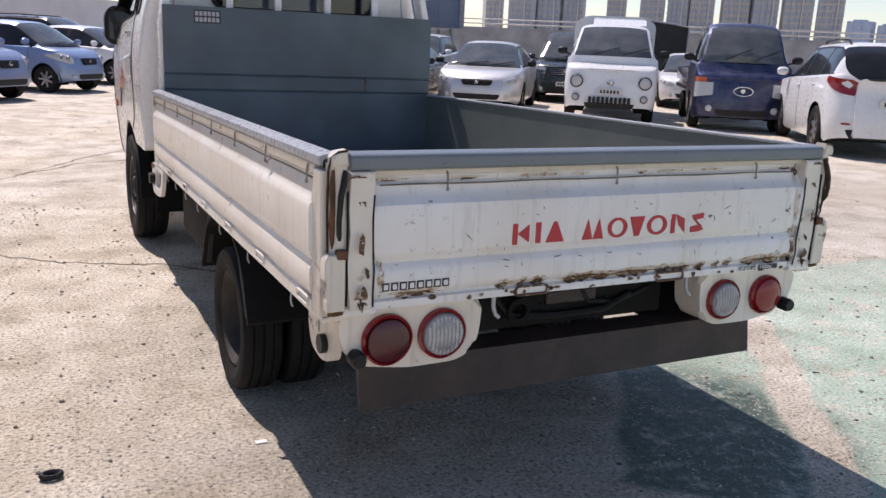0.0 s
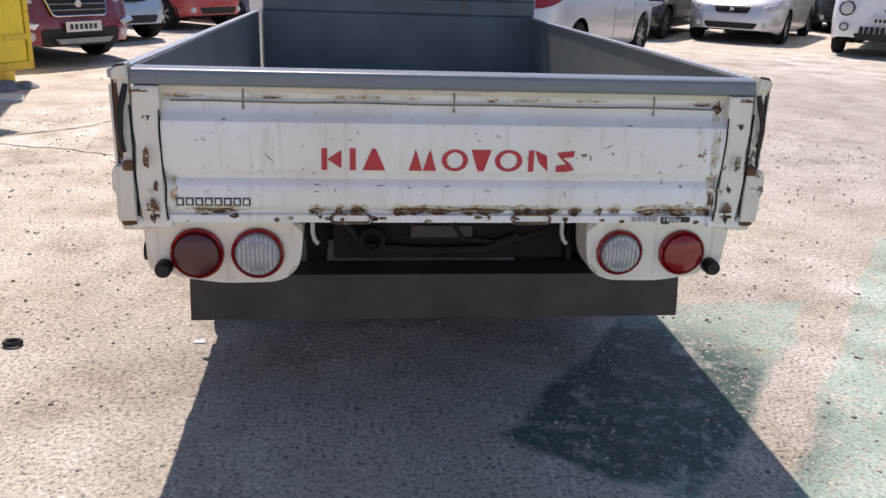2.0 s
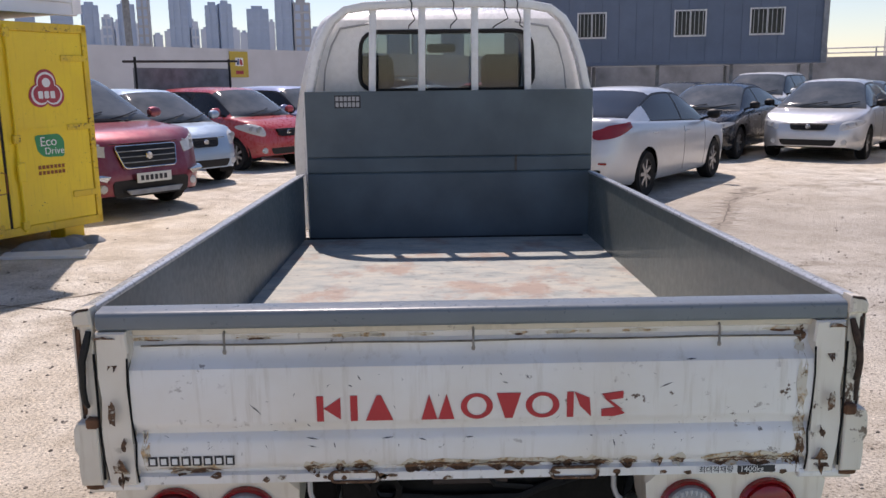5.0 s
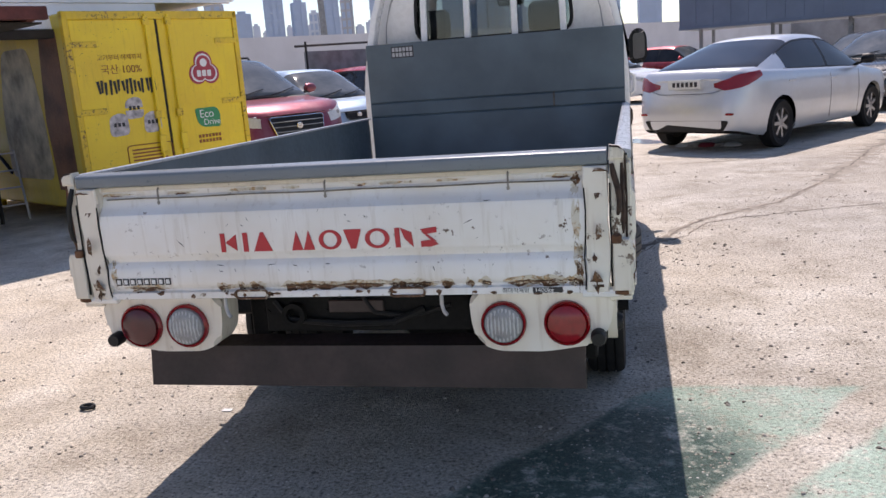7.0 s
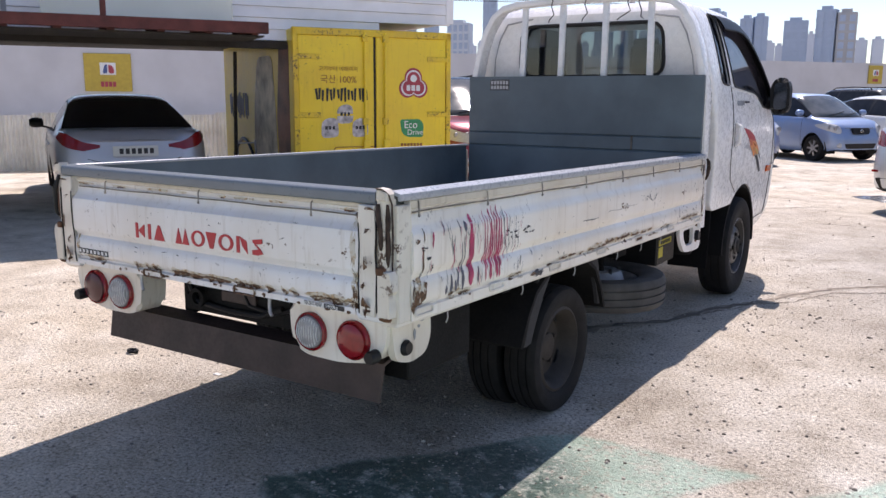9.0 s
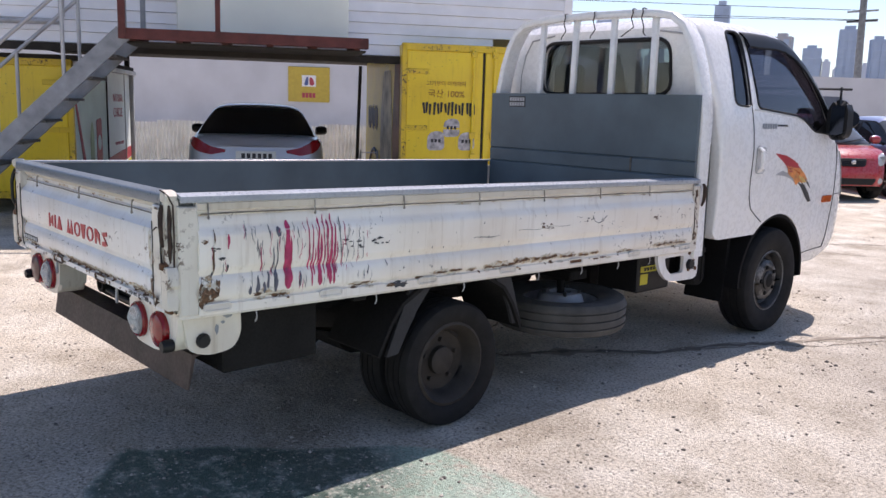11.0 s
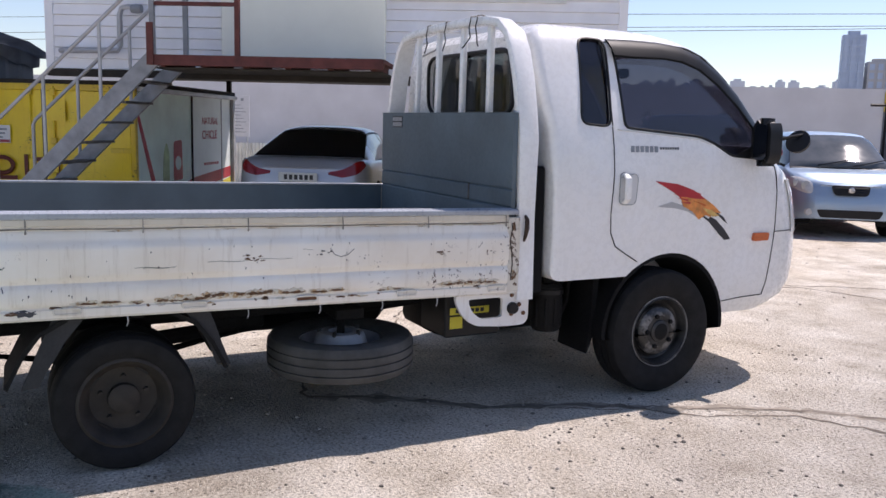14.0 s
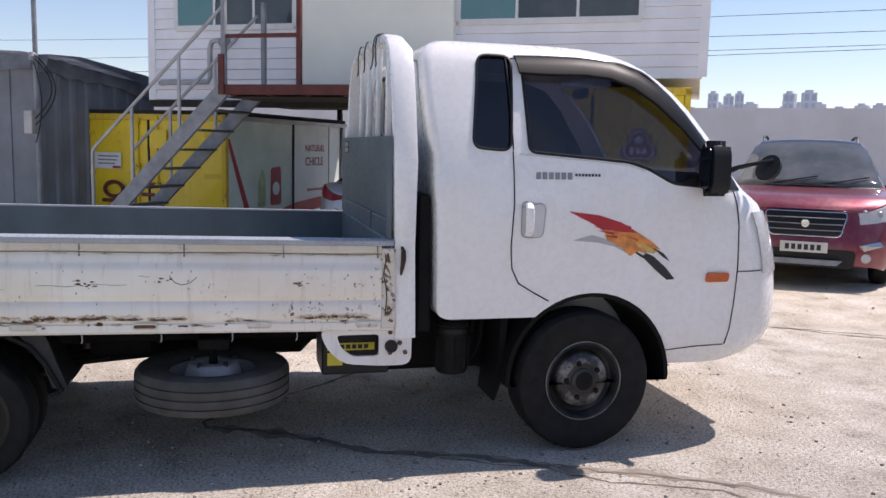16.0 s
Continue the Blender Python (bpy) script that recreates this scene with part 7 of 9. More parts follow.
def office_window(x0, x1, z0, z1, panes):
    bm = bmn()
    for a, b, c, d in ((x0, x1, z0 - 0.04, z0 + 0.03), (x0, x1, z1 - 0.03, z1 + 0.04), (x0 - 0.03, x0 + 0.03, z0, z1), (x1 - 0.03, x1 + 0.03, z0, z1)):
        box(bm, a, b, -0.03, 0.04, c, d, 0.004)
    fr = part("window", bm, WHITE_INK, office, "white framed sliding window")
    for k in range(panes):
        a, b = x0 + (x1 - x0) * k / panes, x0 + (x1 - x0) * (k + 1) / panes
        bm = bmn()
        box(bm, a + 0.02, b - 0.02, -0.020 + 0.008 * (k % 2), -0.014 + 0.008 * (k % 2), z0 + 0.02, z1 - 0.02)
        part("pane", bm, OFFICE_GLASS if k else TEAL_GLASS, fr)
        bm = bmn()
        box(bm, a - 0.015, a + 0.015, -0.028, 0.0, z0, z1)
        part("mullion", bm, WHITE_INK, fr)


office_window(0.64, 2.30, 2.88, 3.9, 3)
office_window(4.37, 6.42, 2.88, 3.9, 3)
bm = bmn()
box(bm, 2.40, 4.34, -0.10, 0.02, 2.10, 4.6, 0.01)
part("cream_panel", bm, CREAM, office, "plain cream sheet panel")
bm = bmn()
tube(bm, [(1.38, -0.11, 2.68), (1.29, -0.11, 2.71), (1.21, -0.11, 2.69), (1.18, -0.11, 2.61), (1.18, -0.11, 2.26), (1.15, -0.11, 2.20), (0.60, -0.11, 2.19), (0.42, -0.06, 2.19), (0.40, 0.02, 2.19)], 0.032, 8)
pipe_ = part("drain_pipe", bm, GALV, office, "grey bent drain pipe")
bm = bmn()
lathe(bm, [(0.0, -0.06), (0.05, -0.06), (0.055, 0.0), (0.05, 0.06), (0.0, 0.06)], (1.39, -0.11, 2.685), 'x', 12)
part("pipe_hood", bm, GREY_STEEL, pipe_)
# landing and stair
TREAD_DARK = plain("worn_tread", (0.09, 0.085, 0.08), 0.7, vary=0.4, scale=8.0)
stair = at_office(thing("steel_stair", "grey steel stair with a red-brown landing", "stair"))
bm = bmn()
box(bm, 1.96, 4.47, -1.14, -1.04, 1.98, 2.09, 0.004)
landing = part("landing", bm, RED_STEEL, stair, "red-brown steel landing")
part("deck", box(bmn(), 1.96, 4.47, -1.04, -0.11, 2.05, 2.09), RED_STEEL, landing)
# sheet added below the deck, coloured as the deep shade there
part("soffit", box(bmn(), 1.98, 4.45, -1.03, -0.12, 1.950, 1.966), ROOF_DARK, landing, "dark sheet added under the landing for its shade")
for k in range(6):
    part("joist", box(bmn(), 2.02 + 0.46 * k, 2.09 + 0.46 * k, -1.04, -0.11, 1.97, 2.05), RED_STEEL, landing)
for x, y, m_, z1 in ((1.99, -1.11, GREY_STEEL, 3.15), (2.91, -1.11, RED_STEEL, 3.35), (2.07, -0.36, GREY_STEEL, 3.10)):
    part("post", box(bmn(), x - 0.025, x + 0.025, y - 0.025, y + 0.025, 2.0 if y < -1 else 2.09, z1), m_, landing)
part("post_foot", box(bmn(), 1.94, 2.01, -1.16, -1.09, 1.98, 2.42), RED_STEEL, landing)
for zz_ in (2.62, 3.12):
    part("rail", box(bmn(), 1.99, 2.91, -1.12, -1.09, zz_ - 0.02, zz_ + 0.02), RED_STEEL if zz_ < 3 else GREY_STEEL, landing)
for yy in (-1.10, -0.35):
    bm = bmn()
    beam(bm, (-0.10, yy, 0.04), (1.98, yy, 2.04), 0.05, 0.17, (0, 0, 1))
    part("stringer", bm, GREY_STEEL, stair)
    bm = bmn()
    tube(bm, [(0.20, yy, 0.42), (0.20, yy, 1.30), (0.23, yy, 1.36), (1.98, yy, 2.95)], 0.021, 8)
    part("handrail", bm, GALV, stair)
    for x in (0.76, 1.40):
        bm = bmn()
        tube(bm, [(x, yy, 0.13 + x * 0.965), (x, yy, 1.15 + x * 0.909)], 0.02, 8)
        part("baluster", bm, GALV, stair)
for k in range(8):
    x = 0.06 + k * 0.235
    z = 0.04 + (x + 0.10) * 0.962
    bm = bmn()
    box(bm, x + 0.02, x + 0.20, -1.08, -0.37, z + 0.02, z + 0.045)
    part("tread", bm, TREAD_DARK, stair)
# stilts under the back edge of the office
for x, y in ((1.22, 3.80), (5.20, 3.86)):
    part("stilt", box(bmn(), x - 0.035, x + 0.035, y - 0.035, y + 0.035, 0.0, 2.045), ROOF_DARK, office)


def container(name, label, x0, x1, y0, y1, z0, z1, m_end, m_side, m_frame):
    c = in_yard(thing(name, label, "container"))
    bm = bmn()
    box(bm, x0, x1, y0 + 0.03, y1, z0, z1, 0.015)
    part("body", bm, m_side, c)
    w = (x1 - x0) / 2
    for k in range(2):
        a, b = x0 + 0.05 + k * w - 0.04 * k, x0 + w + k * (w - 0.05) - 0.005
        bm = bmn()
        box(bm, a, b, y0, y0 + 0.032, z0 + 0.07, z1 - 0.07, 0.008)
        d = part("door", bm, m_end, c, "painted sheet door")
        for q in ((0.12,) if k else (0.86,)):
            xx = a + (b - a) * q
            bm = bmn()
            tube(bm, [(xx, y0 - 0.022, z0 + 0.02), (xx, y0 - 0.022, z1 - 0.02)], 0.015, 8)
            part("lock_rod", bm, m_end, d)
            for zq in (z0 + 0.08, z0 + 0.9, z1 - 0.09):
                bm = bmn()
                box(bm, xx - 0.035, xx + 0.035, y0 - 0.04, y0, zq - 0.04, zq + 0.04, 0.006)
                part("rod_keeper", bm, m_frame, d)
            bm = bmn()
            box(bm, xx - 0.03, xx + 0.05, y0 - 0.05, y0 - 0.015, z0 + 0.50, z0 + 0.68, 0.008)
            part("lock_handle", bm, m_end, d)
        for q in (0.16, 0.5, 0.84):
            zq = z0 + (z1 - z0) * q
            bm = bmn()
            if k:
                box(bm, b - 0.26, b + 0.03, y0 - 0.014, y0, zq - 0.03, zq + 0.03, 0.005)
            else:
                box(bm, a - 0.03, a + 0.26, y0 - 0.014, y0, zq - 0.03, zq + 0.03, 0.005)
            part("hinge", bm, m_frame, d)
        bm = bmn()
        box(bm, a + 0.02, b - 0.02, y0 - 0.006, y0, (z0 + z1) / 2 - 0.012, (z0 + z1) / 2 + 0.012)
        part("seam", bm, m_end, d)
    bm = bmn()
    for a, b, c0, d0 in ((x0 - 0.01, x1 + 0.01, z1 - 0.07, z1 + 0.012), (x0 - 0.01, x1 + 0.01, z0 - 0.01, z0 + 0.07), (x0 - 0.01, x0 + 0.05, z0, z1), (x1 - 0.05, x1 + 0.01, z0, z1)):
        box(bm, a, b, y0 - 0.012, y0 + 0.06, c0, d0, 0.006)
    part("end_frame", bm, m_frame, c)
    part("door_gap", box(bmn(), x0 + w - 0.022, x0 + w + 0.004, y0 - 0.003, y0 + 0.03, z0 + 0.07, z1 - 0.07), ROOF_DARK, c)
    for xx in (x0 + 0.2, x1 - 0.2):
        for yy in (y0 + 0.3, y1 - 0.4):
            bm = bmn()
            box(bm, xx - 0.12, xx + 0.12, yy - 0.12, yy + 0.12, 0.0, z0, 0.01)
            part("leg", bm, m_end, c)
    return c


cA = container("yellow_container", "yellow insulated container with double doors and food stickers", 5.13, 7.13, -0.12, 3.5, 0.16, 2.12, YELLOW, YELLOW_SIDE, YELLOW_RUST)
cA.matrix_world = YARD @ pose(6.97, -0.14, 0, 0, 0, 7.0) @ pose(-7.13, 0.12, 0)
cB = container("yellow_container", "yellow container with a pale green advert along its side", -0.78, 1.60, -0.95, 2.60, 0.20, 1.80, YELLOW, PALE_AD, YELLOW_RUST)
cB.matrix_world = YARD @ pose(1.15, -0.30, 0, 0, 0, 5.0) @ pose(-1.60, 0.95, 0)

# far boundary wall along the yard, and its turns
wall = in_yard(thing("boundary_wall", "long grey rendered boundary wall", "wall", kind="structure"))
bm = bmn()
box(bm, -40, 62, 21.0, 21.25, 0.0, 3.0)
part("wall_run", bm, WALL_GREY, wall)
WALL_DIM = plain("darker_grey_wall", (0.26, 0.26, 0.27), 0.9, vary=0.3, scale=0.7)
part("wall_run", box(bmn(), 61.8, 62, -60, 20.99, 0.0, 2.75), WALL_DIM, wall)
for z in (3.0, 3.3):
    part("rail", tube(bmn(), [(61.9, -60, z), (61.9, 20.9, z)], 0.05, 6), GALV, wall)
for k in range(28):
    part("rail_post", box(bmn(), 61.86, 61.94, -59.5 + 2.9 * k, -59.42 + 2.9 * k, 2.75, 3.35), GALV, wall)


# ---- blue-grey prefab across the yard ----
blue = thing("blue_prefab", "blue-grey clad prefab block on stilts with barred windows", "building", Matrix.Translation((8.28, 29.0, 0)) @ pose(0, 0, 0, 0, 0, -15))
bm = bmn()
box(bm, -5.6, 5.52, 0.02, 4.0, 2.1, 5.4)
bw_ = part("wall", bm, BLUE_GREY, blue)
for k in range(18):
    x = -5.6 + k * 0.6
    part("cladding_panel", box(bmn(), x, x + 0.592, -0.005, 0.03, 2.1, 5.4, 0.006), BLUE_GREY, bw_)
part("floor_edge", box(bmn(), -5.62, 5.60, -0.03, 4.05, 2.0, 2.1, 0.01), BLUE_GREY, blue)
part("roof", box(bmn(), -5.8, 6.0, -0.15, 4.2, 5.4, 5.55, 0.02), GALV, blue)
part("end_post", box(bmn(), 5.42, 5.60, -0.06, 0.10, 2.0, 5.4), GREY_STEEL, blue)
for x in (-5.0, -2.5, 0.0, 2.6, 5.3):
    for yy in (0.9, 3.6):
        part("stilt", box(bmn(), x - 0.06, x + 0.06, yy, yy + 0.12, 0, 2.0), GREY_STEEL, blue)
for x0, x1 in ((-2.85, -1.9), (0.56, 1.56), (3.1, 4.15)):
    z0, z1 = 3.03, 3.85
    bm = bmn()
    for a, b, c0, d in ((x0 - 0.05, x1 + 0.05, z0 - 0.06, z0), (x0 - 0.05, x1 + 0.05, z1, z1 + 0.05), (x0 - 0.05, x0, z0, z1), (x1, x1 + 0.05, z0, z1), ((x0 + x1) / 2 - 0.03, (x0 + x1) / 2 + 0.03, z0, z1)):
        box(bm, a, b, -0.05, 0.0, c0, d)
    w = part("window", bm, WHITE_INK, blue, "white framed barred window")
    part("pane", box(bmn(), x0, x1, -0.02, -0.012, z0, z1), CAR_GLASS, w)
    for q in range(7):
        xx = x0 + (x1 - x0) * (q + 0.5) / 7
        part("bar", box(bmn(), xx - 0.012, xx + 0.012, -0.09, -0.07, z0 - 0.05, z1 + 0.05), GALV, w)

# ---- boards and banner on the boundary wall ----
SIGN_Y = plain("sign_yellow", (0.50, 0.36, 0.05), 0.5, vary=0.08)
SIGN_RED = plain("sign_red", (0.40, 0.05, 0.07), 0.5)
SIGN_BLUE = plain("sign_blue", (0.06, 0.10, 0.25), 0.5)


def wall_sign(x, z0, z1, w):
    s = in_yard(thing("wall_sign", "square yellow sign board with a small white picture", "sign", group="wall signs"))
    part("board", box(bmn(), x, x + w, 20.94, 20.98, z0, z1, 0.01), SIGN_Y, s)
    cx, cz, h = x + w / 2, z0 + (z1 - z0) * 0.60, (z1 - z0) * 0.16
    part("white_field", box(bmn(), cx - h * 1.25, cx + h * 1.25, 20.93, 20.938, cz - h, cz + h), WHITE_INK, s)
    part("blue_shape", prism(bmn(), rounded([(cx - h * 0.9, cz - h * 0.8), (cx - 0.02, cz - h * 0.8), (cx - 0.02, cz + h * 0.8), (cx - h * 0.5, cz + h * 0.6)], 0.1, 3), 20.92, 20.929, 'xz'), SIGN_BLUE, s)
    part("red_shape", prism(bmn(), rounded([(cx + 0.02, cz - h * 0.8), (cx + h, cz - h * 0.8), (cx + h * 0.9, cz + h * 0.3), (cx + 0.02, cz + h * 0.8)], 0.1, 3), 20.92, 20.929, 'xz'), SIGN_RED, s)
    for k in range(4):
        a = cx - h * 1.2 + k * h * 0.62
        part("word_bar", box(bmn(), a, a + h * 0.5, 20.925, 20.938, z0 + (z1 - z0) * 0.12, z0 + (z1 - z0) * 0.26), SIGN_RED, s)


wall_sign(1.62, 1.46, 2.72, 1.5)
wall_sign(16.43, 1.75, 2.91, 1.46)
wall_sign(26.63, 1.79, 2.89, 1.02)
wall_sign(35.7, 2.05, 2.90, 0.85)
ban = in_yard(thing("banner", "dark cloth banner hung from a bar on two posts", "banner"))
part("cloth", prism(bmn(), [(11.85, 6.25), (14.55, 6.65), (14.55, 6.67), (11.85, 6.27)], 0.9, 1.86, 'xy'), TARP, ban)
part("bar", tube(bmn(), [(11.62, 6.22, 1.97), (14.75, 6.68, 2.02)], 0.025, 6), BLACK, ban)
for x in (11.9, 14.5):
    part("post", tube(bmn(), [(x, 6.26 + (x - 11.9) * 0.146, 0), (x, 6.26 + (x - 11.9) * 0.146, 2.06)], 0.025, 8), BLACK, ban)

# corrugated sheet fence behind the parked saloon
fence = in_yard(thing("corrugated_fence", "pale corrugated steel sheet fence", "fence"))
CORR = plain("corrugated_steel", (0.64, 0.64, 0.62), 0.6, vary=0.2, scale=2.0, metal=0.2)
for k in range(6):
    x0 = -0.6 + k * 1.05
    bm = bmn()
    pts = [(x0 + q * 0.0375, 6.5 + (0.018 if (q // 1) % 2 else -0.018) + 0.03 * (k % 2)) for q in range(29)]
    prism(bm, pts + [(a, b + 0.006) for a, b in pts[::-1]], 0.0, 0.95 + 0.04 * ((k * 7) % 3), 'xy')
    part("sheet", bm, CORR, fence)
for x, y, lean in ((4.42, 0.9, 0.05),):
    p = in_yard(thing("steel_post", "thin dark steel post under the office", "post"))
    part("pole", tube(bmn(), [(x, y, 0.0), (x + lean, y, 1.9)], 0.022, 8), ROOF_DARK, p)

# printed notice on the boundary wall behind the fence
notice = in_yard(thing("notice_sheet", "grey printed notice fixed behind the corrugated fence", "notice"))
PAPER = plain("grey_paper", (0.56, 0.56, 0.58), 0.7, vary=0.06)
part("sheet", box(bmn(), -1.40, -0.86, 7.988, 8.00, 1.05, 1.96, 0.002), PAPER, notice)
for k in range(9):
    part("text_bar", box(bmn(), -1.32, -0.94 - 0.06 * (k % 3), 7.984, 7.988, 1.14 + k * 0.075, 1.155 + k * 0.075), GREY_STEEL, notice)
for x in (-1.24, -1.06):
    part("mark", box(bmn(), x, x + 0.07, 7.984, 7.988, 1.84, 1.90), GREY_STEEL, notice)
for x in (-1.34, -0.92):
    part("stake", box(bmn(), x - 0.012, x + 0.012, 8.00, 8.02, 0.0, 1.93), GALV, notice)

# ---- container stickers ----
BROWN = plain("brown_ink", (0.30, 0.10, 0.02), 0.5)
STK_GREEN = plain("green_sticker", (0.03, 0.26, 0.10), 0.45)
STK_GREY = plain("printed_grey", (0.45, 0.42, 0.42), 0.5, vary=0.5, scale=18.0)
yc = -0.122


def flat(name, poly, parent, material, y0=yc, t=0.003, label=""):
    return part(name, prism(bmn(), poly, y0 - t, y0, 'xz'), material, parent, label)


lettering("door_word", "고기부터 야채까지", 0.064, pose(5.42, yc - 0.002, 1.65, 90, 0, 0), BROWN, cA)
lettering("door_word", "국산 100%", 0.105, pose(5.44, yc - 0.002, 1.515, 90, 0, 0), BROWN, cA)
BRUSH = (((0.10, 0.95, 0.25, 0.10), (0.50, 1.0, 0.45, 0.15), (0.85, 0.85, 0.80, 0.0)), ((0.15, 1.0, 0.10, 0.0), (0.50, 0.9, 0.60, 0.05), (0.90, 1.0, 0.85, 0.2)), ((0.10, 0.9, 0.20, 0.2), (0.55, 1.0, 0.45, 0.0), (0.90, 1.05, 0.90, -0.05)),
         ((0.10, 0.9, 0.10, 0.1), (0.45, 0.8, 0.55, 0.1), (0.85, 1.0, 0.80, 0.0)), ((0.15, 1.0, 0.20, 0.1), (0.50, 1.0, 0.50, -0.05), (0.85, 0.9, 0.95, 0.1)))


def brush_marks(x0, z0, w, h, gap, put):
    """A row of plain dark brush strokes, five clusters long."""
    for k, group in enumerate(BRUSH):
        for a, b, c, d in group:
            p, q = Vector((x0 + k * (w + gap) + a * w, z0 + b * h)), Vector((x0 + k * (w + gap) + c * w, z0 + d * h))
            n = Vector((-(q - p).y, (q - p).x)).normalized() * h * 0.10
            put([tuple(p - n), tuple(q - n * 0.7), tuple(q + n * 0.7), tuple(p + n)])


brush_marks(5.375, 1.30, 0.112, 0.15, 0.022, lambda pl: flat("brush_stroke", pl, cA, BLACK_INK, yc - 0.0004 * (len(cA.children) % 5)))
for x, z, r in ((5.74, 1.14, 0.105), (5.55, 0.98, 0.11), (5.93, 0.98, 0.105)):
    flat("picture_sticker", rounded([(x - r, z - r), (x + r, z - r * 0.9), (x + r * 0.9, z + r), (x, z + r * 1.2), (x - r * 0.9, z + r * 0.8)], 0.06, 3), cA, STK_GREY, label="worn printed picture sticker")
    for q in range(3):
        flat("picture_bar", [(x - 0.06 + q * 0.045, z - 0.01), (x - 0.03 + q * 0.045, z - 0.01), (x - 0.03 + q * 0.045, z + 0.03), (x - 0.06 + q * 0.045, z + 0.03)], cA, BLACK_INK, yc - 0.003, 0.002)
bm = bmn()
fr_ = rounded([(5.60, 0.56), (6.12, 0.56), (6.12, 0.76), (5.60, 0.76)], 0.04, 4)
tube(bm, [(x, yc - 0.002, z) for x, z in fr_ + fr_[:1]], 0.006, 5)
part("label_outline", bm, BROWN, cA)
for q in range(4):
    flat("label_line", [(5.65, 0.595 + q * 0.036), (6.05 - 0.05 * (q % 2), 0.595 + q * 0.036), (6.05 - 0.05 * (q % 2), 0.612 + q * 0.036), (5.65, 0.612 + q * 0.036)], cA, BROWN)


def trefoil(cx, cz, r, material, y, t):
    for a, rr, k in ((90, 0.62, 0.42), (215, 0.60, 0.46), (325, 0.60, 0.46), (0, 0.0, 0.52)):
        x, z = cx + r * k * 1.15 * math.cos(radians(a)) * (0 if rr == 0 else 1), cz + r * k * 1.05 * math.sin(radians(a)) * (0 if rr == 0 else 1)
        q = r * (rr if rr else 0.55)
        part("badge_lobe", prism(bmn(), [(x + q * math.cos(2 * math.pi * i / 24), z + q * math.sin(2 * math.pi * i / 24)) for i in range(24)], y - t - 0.0004 * a / 90, y, 'xz'), material, cA)


trefoil(6.63, 1.505, 0.185, SIGN_RED, yc, 0.0030)
trefoil(6.63, 1.505, 0.160, WHITE_INK, yc, 0.0055)
trefoil(6.63, 1.505, 0.140, SIGN_RED, yc, 0.0080)
for q in range(3):
    flat("badge_bar", rounded([(6.535 + q * 0.065, 1.425), (6.585 + q * 0.065, 1.425), (6.585 + q * 0.065, 1.495), (6.535 + q * 0.065, 1.495)], 0.01, 2), cA, WHITE_INK, yc - 0.0092, 0.001)
flat("badge_face", [(6.63 + 0.045 * math.cos(i * 0.5236), 1.575 + 0.045 * math.sin(i * 0.5236)) for i in range(12)], cA, WHITE_INK, yc - 0.0092, 0.001)
flat("green_leaf", rounded([(6.45, 1.08), (6.72, 1.085), (6.77, 1.02), (6.76, 0.86), (6.53, 0.87), (6.47, 0.93)], 0.035, 3), cA, STK_GREEN, label="green leaf sticker")
lettering("leaf_word", "Eco", 0.125, pose(6.50, yc - 0.004, 0.975, 90, 0, 0), WHITE_INK, cA)
lettering("leaf_word", "Drive", 0.095, pose(6.545, yc - 0.004, 0.893, 90, 0, 0), WHITE_INK, cA)
for q in range(2):
    for k in range(7):
        flat("small_mark", [(6.46 + k * 0.043, 0.70 + q * 0.055), (6.49 + k * 0.043, 0.70 + q * 0.055), (6.49 + k * 0.043, 0.735 + q * 0.055), (6.46 + k * 0.043, 0.735 + q * 0.055)], cA, BROWN)


def side_flat(name, poly, parent, material, x, t=-0.004, label=""):
    return part(name, prism(bmn(), poly, x + t, x, 'yz'), material, parent, label)


# long side of the first container, seen under the office
side_flat("picture_panel", [(0.08, 0.35), (0.55, 0.35), (0.62, 1.1), (0.48, 1.95), (0.08, 1.95)], cA, plain("brown_food_print", (0.17, 0.075, 0.045), 0.5, vary=0.6, scale=3.0), 5.13, label="dark red-brown part of the faded print")
side_flat("picture_panel", rounded([(0.62, 0.45), (1.75, 0.45), (1.70, 1.2), (1.5, 1.85), (0.8, 1.85), (0.66, 1.1)], 0.15, 4), cA, plain("faded_food_print", (0.42, 0.38, 0.30), 0.5, vary=0.6, scale=4.0), 5.127, label="faded printed food picture")
brush_marks(-3.15, 1.05, 0.19, 0.34, 0.035, lambda pl: side_flat("brush_stroke", [(-a, z) for a, z in pl], cA, BLACK_INK, 5.13 - 0.0004 * (len(cA.children) % 5)))
bm = bmn()
tube(bm, [(5.125, 1.75 + 0.12 * k, 0.50 + 0.26 * math.sin(math.pi * k / 10)) for k in range(11)], 0.025, 6)
part("dark_arc", bm, BLACK_INK, cA)

# second container: end sticker, big dark red shapes, adverts on the side
yb_ = -0.952
flat("notice", [(-0.46, 1.06), (-0.02, 1.06), (-0.02, 1.28), (-0.46, 1.28)], cB, WHITE_INK, yb_ - 0.03, 0.003, "red and white notice")
flat("notice_red", [(-0.16, 1.065), (-0.03, 1.065), (-0.03, 1.10), (-0.16, 1.10)], cB, SIGN_RED, yb_ - 0.033, 0.002)
for q in range(3):
    flat("notice_bar", [(-0.40, 1.12 + q * 0.05), (-0.12 + 0.03 * q, 1.12 + q * 0.05), (-0.12 + 0.03 * q, 1.14 + q * 0.05), (-0.40, 1.14 + q * 0.05)], cB, GREY_STEEL, yb_ - 0.033, 0.002)
DARKRED = plain("dark_red_ink", (0.16, 0.03, 0.02), 0.5, vary=0.2)
